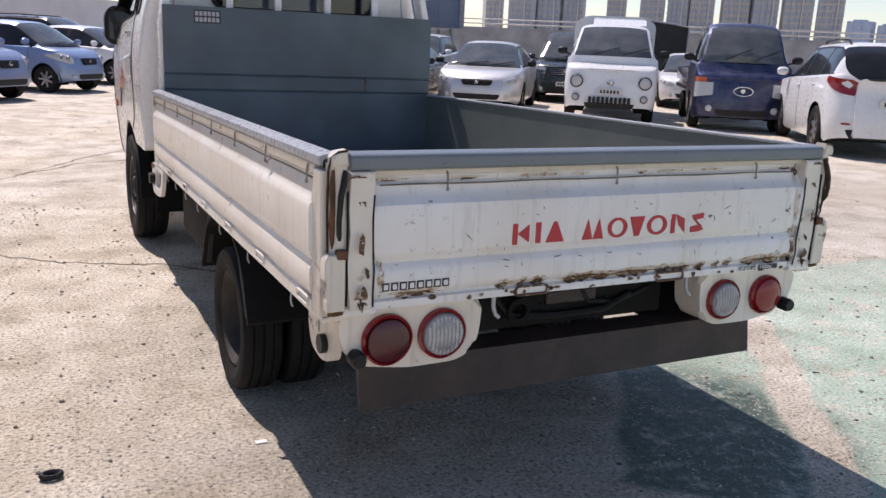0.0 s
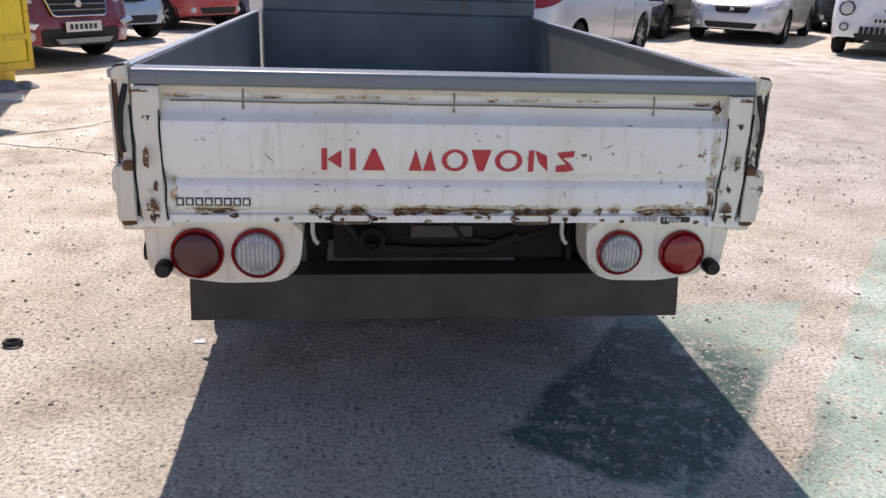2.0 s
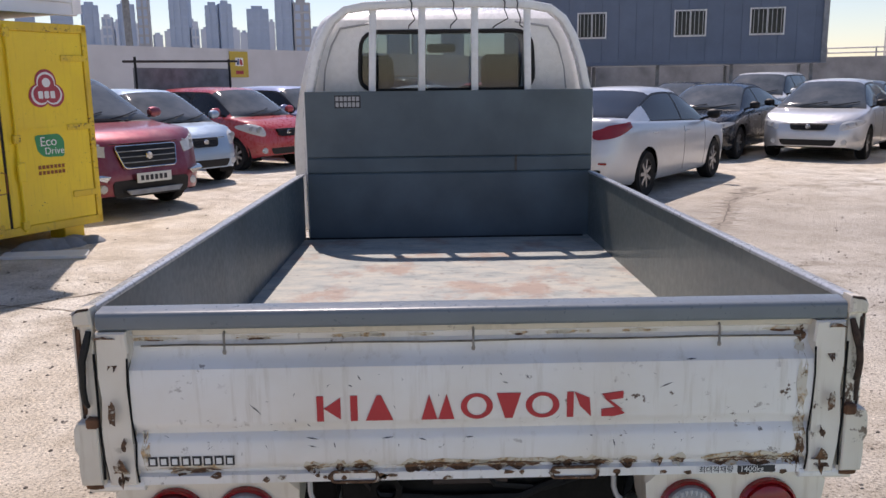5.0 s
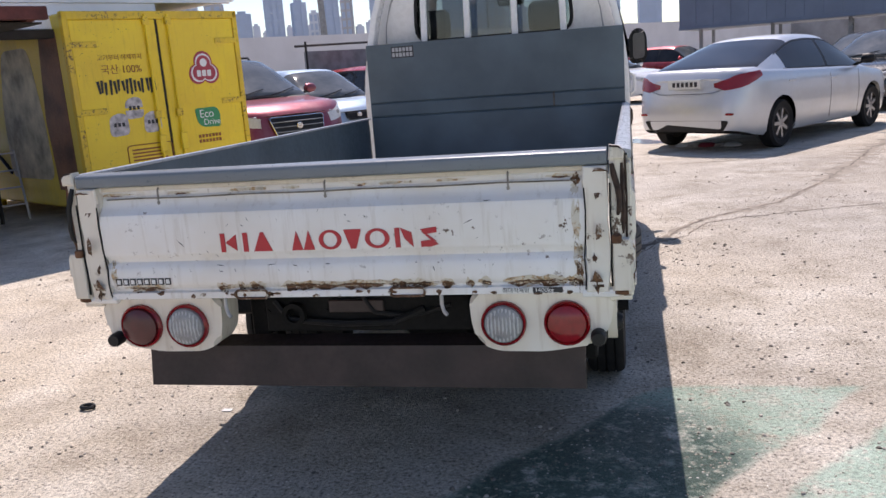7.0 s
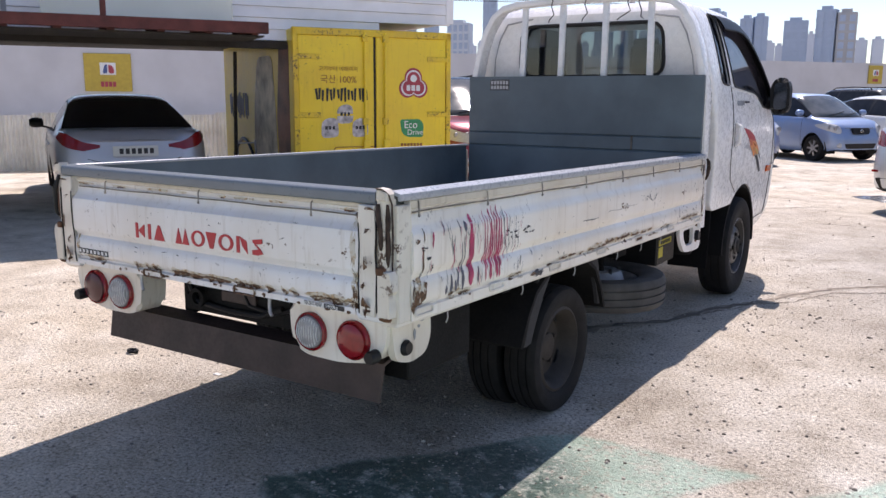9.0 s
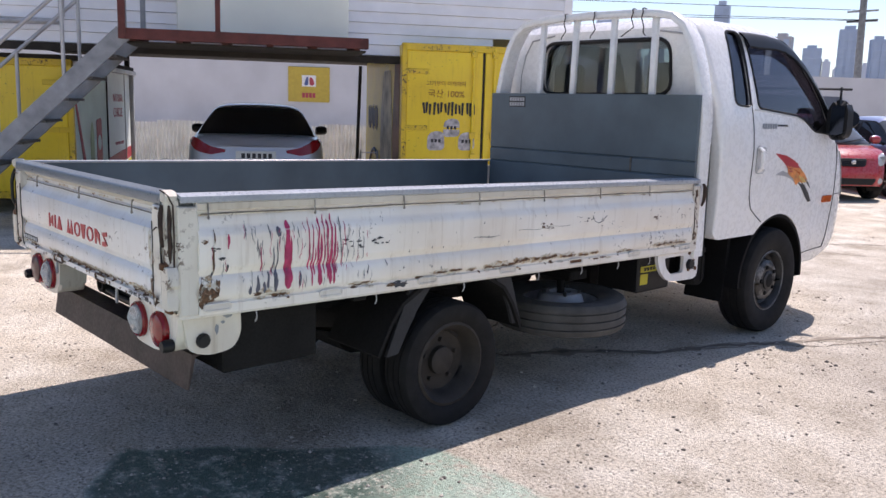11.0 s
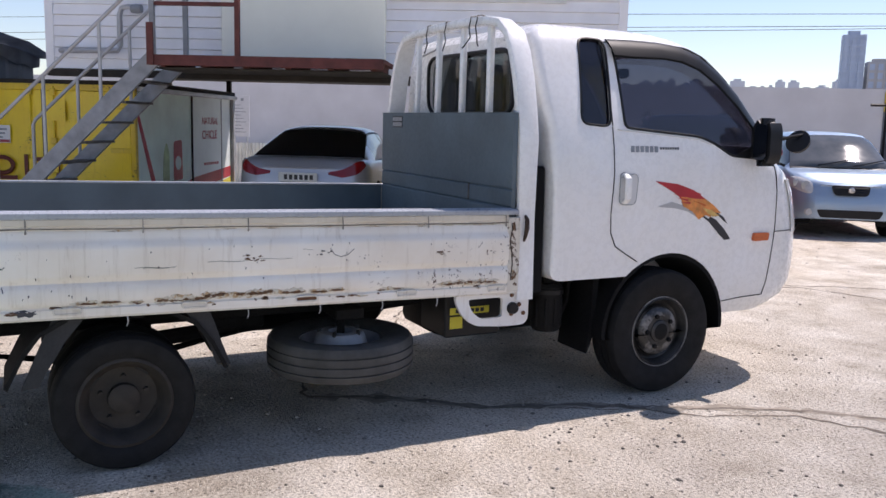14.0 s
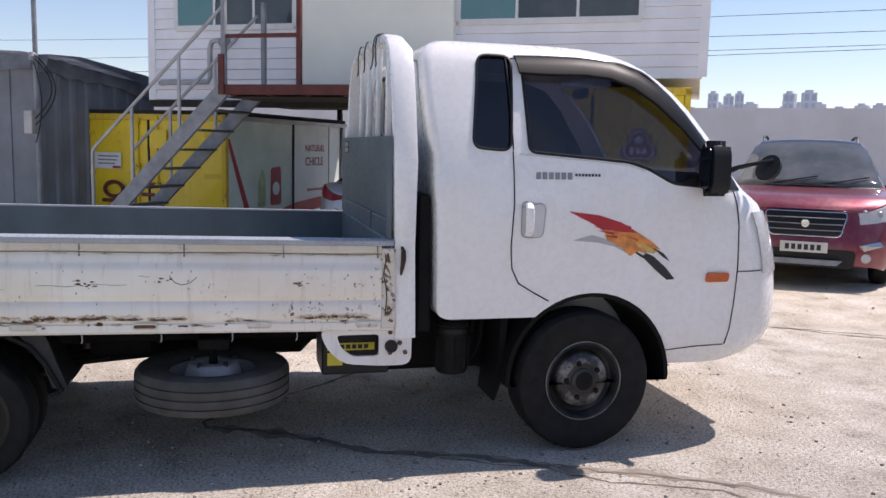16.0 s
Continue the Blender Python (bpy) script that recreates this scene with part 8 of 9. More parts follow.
for cx in (-0.15,):
    bm = bmn()
    ring_pts = [(cx + 0.15 * math.cos(2 * math.pi * k / 20), yb_ - 0.032, 0.78 + 0.10 * math.sin(2 * math.pi * k / 20)) for k in range(21)]
    tube(bm, ring_pts, 0.028, 6, caps=False)
    part("red_ring", bm, DARKRED, cB)
for a, b, c0, d in ((-0.35, 0.05, 0.60, 0.65), (0.15, 0.20, 0.58, 0.92), (0.28, 0.62, 0.84, 0.89), (0.28, 0.62, 0.70, 0.75), (0.57, 0.62, 0.58, 0.89)):
    flat("red_bar", [(a, c0), (b, c0), (b, d), (a, d)], cB, DARKRED, yb_ - 0.03, 0.004)
flat("vent_plate", [(0.45, 1.35), (0.72, 1.35), (0.72, 1.60), (0.45, 1.60)], cB, YELLOW, yb_ - 0.03, 0.008)
AD_WHITE = plain("advert_white", (0.78, 0.84, 0.80), 0.5, vary=0.08, scale=2)
AD_RED = plain("advert_red", (0.42, 0.03, 0.04), 0.5, vary=0.12)
side_flat("advert", [(0.91, 0.24), (2.50, 0.24), (2.50, 1.76), (0.91, 1.76)], cB, AD_WHITE, 1.604, 0.004, "pale advert panel")
side_flat("advert_red", [(0.91, 0.36), (2.50, 0.50), (2.50, 0.66), (0.91, 0.56)], cB, AD_RED, 1.608, 0.004)
side_flat("advert_yellow", [(1.9, 0.28), (2.50, 0.30), (2.50, 0.48), (1.9, 0.42)], cB, LABEL_Y, 1.608, 0.004)
side_flat("advert_red", [(-0.10, 0.30), (0.85, 0.42), (0.85, 0.54), (-0.10, 0.40)], cB, AD_RED, 1.602, 0.004)
side_flat("advert_stripe", [(-0.93, 1.50), (-0.86, 1.50), (-0.22, 0.24), (-0.36, 0.24)], cB, AD_RED, 1.602, 0.004)
side_flat("divider", [(0.86, 0.22), (0.905, 0.22), (0.905, 1.76), (0.86, 1.76)], cB, ROOF_DARK, 1.602, 0.012)
side_flat("divider", [(2.08, 0.22), (2.10, 0.22), (2.10, 1.76), (2.08, 1.76)], cB, GALV, 1.608, 0.010)
side_flat("bottle_picture", rounded([(0.20, 0.56), (0.52, 0.56), (0.50, 1.12), (0.22, 1.10)], 0.05, 3), cB, AD_RED, 1.602, 0.003, "faded red packet picture")
side_flat("packet_face", [(0.36 + 0.10 * math.cos(q * 0.5236), 0.80 + 0.10 * math.sin(q * 0.5236)) for q in range(12)], cB, AD_WHITE, 1.605, 0.003)
side_flat("picture_patch", rounded([(-0.16, 0.55), (0.06, 0.55), (0.06, 0.95), (-0.02, 1.10), (-0.12, 0.95)], 0.05, 3), cB, plain("faded_green_print", (0.36, 0.48, 0.26), 0.5, vary=0.3, scale=6.0), 1.602, 0.003, "faded green picture")
lettering("advert_word", "NATURAL", 0.150, pose(1.612, 1.26, 1.34, 90, 0, 90), AD_RED, cB)
lettering("advert_word", "CHICLE", 0.185, pose(1.612, 1.26, 1.12, 90, 0, 90), AD_RED, cB)
for k in range(7):
    side_flat("advert_line", [(1.34 + 0.09 * k, 0.72), (1.40 + 0.09 * k, 0.72), (1.40 + 0.09 * k, 0.76), (1.34 + 0.09 * k, 0.76)], cB, AD_RED, 1.608, 0.003)
part("corner_trim", box(bmn(), 1.58, 1.66, 2.54, 2.62, 0.20, 1.80), GALV, cB)
part("top_rail", box(bmn(), -0.80, 1.66, -0.96, 2.62, 1.80, 1.86), ROOF_DARK, cB)
part("gutter", box(bmn(), 1.60, 1.70, -0.90, 2.62, 1.74, 1.80, 0.006), GALV, cB, "pale sheet gutter")

# ---- grey sheet store with a tarpaulin, and its cable pole ----
STORE_TARP = plain("pale_tarpaulin", (0.31, 0.33, 0.37), 0.6, vary=0.3, scale=4.0)
store = in_yard(thing("sheet_store", "grey sheet steel store with a tarpaulin over its roof", "shed"))
part("wall", prism(bmn(), [(-1.35, 0.0), (0.80, 0.0), (0.80, 2.20), (-1.35, 2.45)], -9.0, -1.02, 'yz'), GREY_CONT, store)
for k in range(26):
    x = -9.0 + k * 0.30
    part("rib", box(bmn(), x, x + 0.04, -1.365, -1.35, 0.0, 2.45), GREY_CONT, store)
for k in range(8):
    y = -1.33 + k * 0.26
    part("rib", prism(bmn(), [(-1.02, y), (-0.995, y + 0.03), (-0.995, y + 0.10), (-1.02, y + 0.13)], 0.0, 2.40 - 0.116 * (y + 1.35), 'xy'), GREY_CONT, store)
bm = bmn()
rnd = random.Random(4)
rows = []
for i in range(28):
    x = -9.2 + i * 0.315
    hump = 0.10 + 0.10 * rnd.random()
    rows.append([(x, -1.45, 2.36 - 0.08 * rnd.random()), (x, -1.42, 2.50), (x, -0.9, 2.44 + hump * 0.4), (x, 0.3, 2.32 + hump * 0.3), (x, 0.86, 2.20)])
loft(bm, rows, False, False, False)
bmesh.ops.solidify(bm, geom=bm.faces[:], thickness=0.02)
part("tarpaulin", bm, STORE_TARP, store, "wrinkled pale grey tarpaulin")
bm = bmn()
rows = []
for i in range(16):
    y = -1.47 + i * 0.155
    q = 0.116 * (y + 1.35)
    d = 0.10 + 0.07 * rnd.random() + q
    rows.append([(-0.955 - 0.02 * rnd.random(), y, 2.45 - d), (-0.945, y, 2.43 - q), (-0.965, y, 2.49 + 0.015 * rnd.random() - q), (-1.10, y, 2.52 + 0.03 * rnd.random() - q), (-1.6, y, 2.54 + 0.05 * rnd.random() - q), (-2.2, y, 2.53 - q)])
loft(bm, rows, False, False, False)
bmesh.ops.solidify(bm, geom=bm.faces[:], thickness=0.015)
part("tarpaulin_edge", bm, STORE_TARP, store, "tarpaulin edge hanging over the wall")
pole = in_yard(thing("cable_pole", "thin steel cable pole with a meter box and loose cables", "pole"))
part("pole", tube(bmn(), [(-0.86, -1.47, 0.0), (-0.86, -1.47, 4.4)], 0.030, 10), GREY_STEEL, pole)
part("meter_box", box(bmn(), -0.98, -0.84, -1.58, -1.50, 1.50, 1.80, 0.01), GALV, pole)
part("insulator", lathe(bmn(), [(0.0, 0.0), (0.05, 0.0), (0.06, 0.05), (0.03, 0.10), (0.0, 0.10)], (-0.86, -1.51, 2.42), 'z', 10), GREY_STEEL, pole)
for k in range(3):
    out, z1 = (0.36, 0.30, 0.12)[k], (1.62, 1.75, 1.5)[k]
    pts = [(-0.84 + out * math.sin(math.pi * q / 18) ** 0.9, -1.52, 2.5 - 0.05 * k + (z1 - 2.5) * (q / 18)) for q in range(19)]
    part("cable", tube(bmn(), pts, 0.008, 5), BLACK, pole)

# ---- small litter by the containers ----
lad = in_yard(thing("step_ladder", "old aluminium step ladder", "ladder"))
for x in (4.46, 4.73):
    part("stile", tube(bmn(), [(x, 1.0, 0.0), (x + (0.02 if x < 4.5 else -0.02), 1.12, 0.78)], 0.013, 8), GALV, lad)
for k in range(4):
    part("rung", box(bmn(), 4.47, 4.72, 1.01 + 0.028 * k, 1.05 + 0.028 * k, 0.17 + 0.19 * k, 0.185 + 0.19 * k), GALV, lad)
rag = in_yard(thing("rag_heap", "dark rag heap beside a pale board", "litter"))
for k in range(6):
    bm = bmn()
    rr = 0.12 + 0.06 * rnd.random()
    cx, cy = 6.10 + 0.12 * k, -0.24 - 0.14 * rnd.random()
    lathe(bm, [(0.0, rr * 0.55), (rr * 0.5, rr * 0.45), (rr, rr * 0.12), (rr * 1.05, 0.0)], (cx, cy, 0.0), 'z', 9)
    part("rag", bm, TARP, rag)
part("board", prism(bmn(), [(5.72, -0.48), (5.86, -0.30), (6.38, -0.84), (6.20, -1.08)], 0.0, 0.03, 'xy', 0.004), WHITE_INK, in_yard(thing("loose_board", "thin pale loose board on the ground", "board")))

# small traffic cone in front of the container
CONE_RED = plain("faded_red_plastic", (0.45, 0.04, 0.06), 0.5, vary=0.25, scale=20)
cone = in_yard(thing("traffic_cone", "small faded red and white traffic cone", "cone"))
cone_b = part("body", lathe(bmn(), [(0.085, 0.0), (0.09, 0.08), (0.075, 0.11), (0.035, 0.26), (0.02, 0.28), (0.0, 0.285)], (5.24, -0.66, 0.0), 'z', 20), CONE_RED, cone)
part("white_band", lathe(bmn(), [(0.066, 0.15), (0.045, 0.24), (0.043, 0.24), (0.06, 0.15)], (5.24, -0.66, 0.0), 'z', 20, True), WHITE_INK, cone_b)

# ---- overhead wires ----
def wire(name, pts, r, label):
    w = thing(name, label, "cable")
    part("strand", tube(bmn(), pts, r, 5), BLACK, w)


def sag(a, b, d, n=12):
    return [tuple(Vector(a).lerp(Vector(b), k / n) - Vector((0, 0, d * 4 * (k / n) * (1 - k / n)))) for k in range(n + 1)]


def utility_pole(x, y, lean, top, label):
    p = thing("utility_pole", label, "pole", Matrix.Translation((x, y, 0)))
    part("shaft", tube(bmn(), [(0, 0, 0), (lean, 0, top)], [0.24, 0.17], 10), TARP, p)
    for z in (END_Z if lean < 0 else WIRE_Z):
        part("crossarm", box(bmn(), lean * z / top - 0.9, lean * z / top + 0.9, -0.06, 0.06, z - 0.08, z + 0.02), GREY_STEEL, p)


WIRE_Z, END_Z = (13.9, 12.05, 10.6, 9.95), (8.9, 7.9, 7.35, 7.30)
ENDS = ((-18.4, 52.3), (-85.0, 20.0), (-95.0, -60.0))
for (x, y), lean in zip(ENDS, (-0.3, 0.1, 0.0)):
    utility_pole(x, y, lean, 14.2, "dark concrete utility pole beyond the wall")
for k, z in enumerate(WIRE_Z):
    wire("overhead_wire", sag((*ENDS[1], z), (*ENDS[0], END_Z[k]), 0.05), 0.019, "thin dark overhead power wire")
    wire("overhead_wire", sag((*ENDS[1], z), (*ENDS[2], z - 3.0), 1.2), 0.022, "thin dark overhead power wire")

# dark tarpaulin shelter behind the parked trucks
shel = in_yard(thing("tarpaulin_shelter", "dark tarpaulin shelter with a low gable roof", "shelter"))
part("cover", prism(bmn(), [(-9.42, 0.0), (-9.42, 2.20), (-8.9, 2.30), (-8.2, 2.37), (-7.5, 2.3), (-7.5, 0.0)], 28.9, 32.5, 'yz'), plain("black_tarpaulin", (0.02, 0.02, 0.022), 0.75, vary=0.4, scale=3.0), shel)
part("edge_pole", tube(bmn(), [(28.87, -9.42, 0), (28.87, -9.42, 2.21), (28.87, -8.9, 2.31), (28.87, -8.2, 2.38), (28.87, -7.5, 2.31), (28.87, -7.5, 0)], 0.03, 6), GREY_STEEL, shel)

# ---- far towers ----
def tower_mat(name, wallc):
    m, nt, b = mat(name)
    v = coords(nt)
    nt.links.new(ramp(nt, noise_tex(nt, v, 0.05), ((0.3, tuple(c * 0.9 for c in wallc)), (0.7, wallc))), b.inputs["Base Color"])
    b.inputs["Roughness"].default_value = 0.7
    return m


# haze of distance is mixed into these pale wall and glass colours
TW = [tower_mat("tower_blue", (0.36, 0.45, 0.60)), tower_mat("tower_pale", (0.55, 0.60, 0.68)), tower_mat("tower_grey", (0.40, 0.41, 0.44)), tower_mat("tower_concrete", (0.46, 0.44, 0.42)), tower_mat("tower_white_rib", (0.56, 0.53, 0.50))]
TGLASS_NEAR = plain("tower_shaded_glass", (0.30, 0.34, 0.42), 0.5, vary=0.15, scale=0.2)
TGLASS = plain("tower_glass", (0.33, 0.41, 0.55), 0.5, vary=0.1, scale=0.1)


def tower(az0, az1, elev, dist=620.0, tone=0, name="apartment_tower", lines=True):
    a, w = radians((az0 + az1) / 2), dist * radians(abs(az0 - az1))
    h = 1.4 + dist * math.tan(radians(elev))
    t = thing(name, "far apartment tower with haze in its blue-grey colour" if tone != 1 else "far pale grey apartment tower", "building", Matrix.Translation((dist * math.cos(a), dist * math.sin(a), 0)) @ pose(0, 0, 0, 0, 0, math.degrees(a) - 90 + 14 * math.sin(az0 * 3)), group="far towers")
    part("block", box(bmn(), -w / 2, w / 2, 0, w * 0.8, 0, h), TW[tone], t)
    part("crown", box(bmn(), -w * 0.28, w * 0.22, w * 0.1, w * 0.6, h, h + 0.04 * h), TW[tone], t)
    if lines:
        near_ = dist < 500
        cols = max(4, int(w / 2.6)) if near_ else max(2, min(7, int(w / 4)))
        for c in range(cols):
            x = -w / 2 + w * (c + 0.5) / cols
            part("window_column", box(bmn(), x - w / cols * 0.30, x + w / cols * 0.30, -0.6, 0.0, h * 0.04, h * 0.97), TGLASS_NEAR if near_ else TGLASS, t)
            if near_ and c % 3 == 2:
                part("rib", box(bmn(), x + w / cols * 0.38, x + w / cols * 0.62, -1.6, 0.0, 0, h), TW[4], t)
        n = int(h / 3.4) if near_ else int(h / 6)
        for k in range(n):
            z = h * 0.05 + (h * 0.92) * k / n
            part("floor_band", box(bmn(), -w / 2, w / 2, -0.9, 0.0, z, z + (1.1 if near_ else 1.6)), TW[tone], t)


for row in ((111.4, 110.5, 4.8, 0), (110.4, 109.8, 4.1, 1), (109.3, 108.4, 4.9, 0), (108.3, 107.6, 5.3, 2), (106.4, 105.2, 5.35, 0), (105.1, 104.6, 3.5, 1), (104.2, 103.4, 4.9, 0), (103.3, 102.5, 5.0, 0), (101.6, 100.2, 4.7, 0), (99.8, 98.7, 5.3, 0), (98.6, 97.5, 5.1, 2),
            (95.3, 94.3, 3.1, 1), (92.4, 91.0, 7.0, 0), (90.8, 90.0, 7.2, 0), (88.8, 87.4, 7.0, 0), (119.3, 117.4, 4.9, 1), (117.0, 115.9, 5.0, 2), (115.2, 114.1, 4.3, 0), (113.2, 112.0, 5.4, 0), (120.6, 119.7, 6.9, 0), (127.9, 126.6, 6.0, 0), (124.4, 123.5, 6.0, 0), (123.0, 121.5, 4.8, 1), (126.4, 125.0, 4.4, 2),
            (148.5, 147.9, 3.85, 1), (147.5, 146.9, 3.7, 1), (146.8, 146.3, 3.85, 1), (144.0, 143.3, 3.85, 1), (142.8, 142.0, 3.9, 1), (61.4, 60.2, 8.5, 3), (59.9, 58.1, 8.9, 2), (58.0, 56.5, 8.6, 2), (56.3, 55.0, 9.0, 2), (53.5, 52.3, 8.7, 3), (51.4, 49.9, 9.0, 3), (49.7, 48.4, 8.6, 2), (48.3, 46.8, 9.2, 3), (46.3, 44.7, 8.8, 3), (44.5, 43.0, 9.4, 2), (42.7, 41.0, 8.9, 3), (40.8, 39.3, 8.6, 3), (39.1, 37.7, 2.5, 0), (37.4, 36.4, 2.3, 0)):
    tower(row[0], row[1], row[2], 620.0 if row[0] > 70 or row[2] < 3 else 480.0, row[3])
rnd = random.Random(11)
az = 96.0
while az < 150.0:
    w = rnd.uniform(0.35, 0.9)
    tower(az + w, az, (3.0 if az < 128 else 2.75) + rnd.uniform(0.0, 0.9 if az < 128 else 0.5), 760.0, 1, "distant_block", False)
    az += w * rnd.uniform(1.0, 1.6)

# ---- cracks, stains and loose grit on the ground ----
CRACK = plain("crack_dirt", (0.17, 0.14, 0.11), 0.95, vary=0.5, scale=12)
DIRT = plain("dirt_band", (0.30, 0.26, 0.21), 0.95, vary=0.35, scale=9, grain=0.4)


def crack(pts, w=0.012, seed=1, material=None, z=0.0025):
    rnd = random.Random(seed)
    line = []
    for (a, b), (c0, d) in zip(pts, pts[1:]):
        n = max(2, int(math.hypot(c0 - a, d - b) / 0.06))
        line += [(a + (c0 - a) * k / n + rnd.uniform(-0.018, 0.018), b + (d - b) * k / n + rnd.uniform(-0.018, 0.018)) for k in range(n)]
    bm = bmn()
    prev = None
    for k, (x, y) in enumerate(line):
        q = line[min(k + 1, len(line) - 1)]
        p = line[max(k - 1, 0)]
        d = Vector((q[0] - p[0], q[1] - p[1])).normalized()
        h = w * (0.35 + rnd.random() * (1.0 if rnd.random() < 0.85 else 2.6))
        a, b = bm.verts.new((x - d.y * h, y + d.x * h, z)), bm.verts.new((x + d.y * h, y - d.x * h, z))
        if prev:
            bm.faces.new((prev[0], prev[1], b, a))
        prev = (a, b)
    tagged(part("ground_crack", bm, material or CRACK), "dark crack filled with dirt in the concrete", "crack", kind="structure")


crack([(-3.4, 3.9), (-2.4, 4.66), (-2.13, 5.12), (-2.01, 5.98), (-1.64, 6.66), (-0.98, 7.83), (-0.37, 8.64), (0.6, 9.6)], 0.010, 2)
crack([(-3.2, 4.2), (-2.2, 3.9), (-1.66, 3.65), (-1.33, 3.41), (-0.72, 3.17), (-0.35, 2.75), (-0.1, 2.3), (0.20, 2.22), (0.32, 2.52), (0.56, 2.86), (0.70, 3.0), (0.84, 3.45), (1.07, 3.88), (1.31, 4.4), (1.50, 4.65), (2.10, 5.24), (2.66, 6.25), (3.32, 7.69), (3.80, 8.89), (5.0, 10.0)], 0.009, 3)
crack([(0.85, 3.33), (1.05, 3.75), (1.23, 3.95), (1.42, 4.42), (1.70, 4.60), (2.2, 4.8), (3.2, 5.1)], 0.007, 4)
crack([(0.20, 2.22), (0.32, 2.52), (0.56, 2.86), (0.70, 3.0), (0.84, 3.45), (1.07, 3.88), (1.31, 4.4), (1.50, 4.65), (2.10, 5.24), (2.66, 6.25), (3.32, 7.69), (3.80, 8.89)], 0.034, 5, DIRT, 0.0014)
crack([(0.34, 2.56), (0.57, 2.88), (0.71, 3.02), (0.85, 3.46), (1.06, 3.86)], 0.022, 9, CRACK, 0.0020)
crack([(4.2, 9.9), (4.63, 9.99), (5.52, 10.32), (6.62, 10.70), (7.4, 11.1)], 0.009, 7)
crack([(2.66, 6.25), (3.32, 7.69), (3.80, 8.89), (4.6, 10.2)], 0.10, 11, DIRT, 0.0010)
crack([(-1.6, 6.8), (-1.3, 7.08), (-1.04, 7.47), (0.2, 7.9), (2.5, 8.2)], 0.009, 6)


def grit(name, count, x0, x1, y0, y1, r0, r1, material, seed, label):
    """Loose stones, one object of stuff."""
    rnd = random.Random(seed)
    verts, faces = [], []
    for _ in range(count):
        x, y, r = rnd.uniform(x0, x1), rnd.uniform(y0, y1), r0 + (r1 - r0) * rnd.random() ** 3
        a0 = rnd.uniform(0, 6.28)
        i = len(verts)
        for ring, (z, k) in enumerate(((0.0, 1.0), (r * 0.5, 0.85))):
            for q in range(5):
                rr = r * k * rnd.uniform(0.7, 1.2)
                verts.append((x + rr * math.cos(a0 + q * 1.2566), y + rr * math.sin(a0 + q * 1.2566), z))
        verts.append((x, y, r * rnd.uniform(0.7, 1.0)))
        for q in range(5):
            faces.append((i + q, i + (q + 1) % 5, i + 5 + (q + 1) % 5, i + 5 + q))
            faces.append((i + 5 + q, i + 5 + (q + 1) % 5, i + 10))
    me = bpy.data.meshes.new(name)
    me.from_pydata(verts, [], faces)
    me.materials.append(material)
    return tagged(new(name, me), label, "gravel", kind="stuff")


STONE_D = plain("dark_stone", (0.17, 0.15, 0.13), 0.9, vary=0.5, scale=30)
STONE_L = plain("pale_stone", (0.40, 0.36, 0.31), 0.9, vary=0.4, scale=30)
grit("gravel", 3200, -3.5, 4.0, -2.5, 5.5, 0.002, 0.011, STONE_D, 5, "loose dark grit scattered over the concrete")
grit("gravel", 6000, -3.5, 4.0, -2.5, 5.5, 0.002, 0.010, STONE_L, 6, "loose pale grit scattered over the concrete")
grit("gravel", 1300, -6.0, 8.0, 3.0, 14.0, 0.004, 0.014, STONE_D, 7, "loose dark grit scattered over the far concrete")
ringt = thing("rubber_ring", "small dark rubber ring lying on the concrete", "litter")
bm = bmn()
tube(bm, [(-1.46 + 0.028 * math.cos(0.52 * k), 0.75 + 0.02 * math.sin(0.52 * k), 0.012) for k in range(13)], 0.009, 6, caps=False)
part("ring", bm, BLACK, ringt)
chip = thing("paper_scrap", "small white paper scrap on the concrete", "litter")
part("scrap", box(bmn(), -0.83, -0.79, 0.745, 0.77, 0.001, 0.005, 0.001), WHITE_INK, chip)

PUDDLE = plain("shallow_water", (0.16, 0.15, 0.14), 0.06, vary=0.3, scale=2.0, spec=0.8)
blotch("puddle", [(0.70, 11.0), (1.15, 10.55), (1.45, 10.45), (1.62, 10.62), (1.25, 11.0), (1.0, 11.5)], PUDDLE, "shallow puddle beside the silver saloon", 0.003, 8, 0.05)
rag2 = thing("plastic_scrap", "crumpled pale and red plastic scrap on the ground", "litter")
for k in range(5):
    x, y, r = 1.62 + 0.16 * k, 9.97 - 0.05 * k, 0.10 + 0.02 * (k % 3)
    part("fold", lathe(bmn(), [(0.0, 0.05), (r * 0.6, 0.045 - 0.01 * (k % 2)), (r, 0.015), (r * 1.1, 0.002)], (x, y, 0.0), 'z', 7 + k), (WHITE_INK, STK_GREY, SIGN_RED, STK_GREY, WHITE_INK)[k], rag2)

# ---- rust, scratches and paint drips on the truck's gates ----
def gate_depth(z):
    return interp(z, [(b, a) for a, b in GATE[::-1]])


def side_depth(z):
    return interp(z, [(b, a) for a, b in SIDE[::-1]])


def ragged(cx, cz, rx, rz, rnd, n=14):
    return [(cx + rx * math.cos(2 * math.pi * k / n) * rnd.uniform(0.55, 1.25), cz + rz * math.sin(2 * math.pi * k / n) * rnd.uniform(0.5, 1.3)) for k in range(n)]


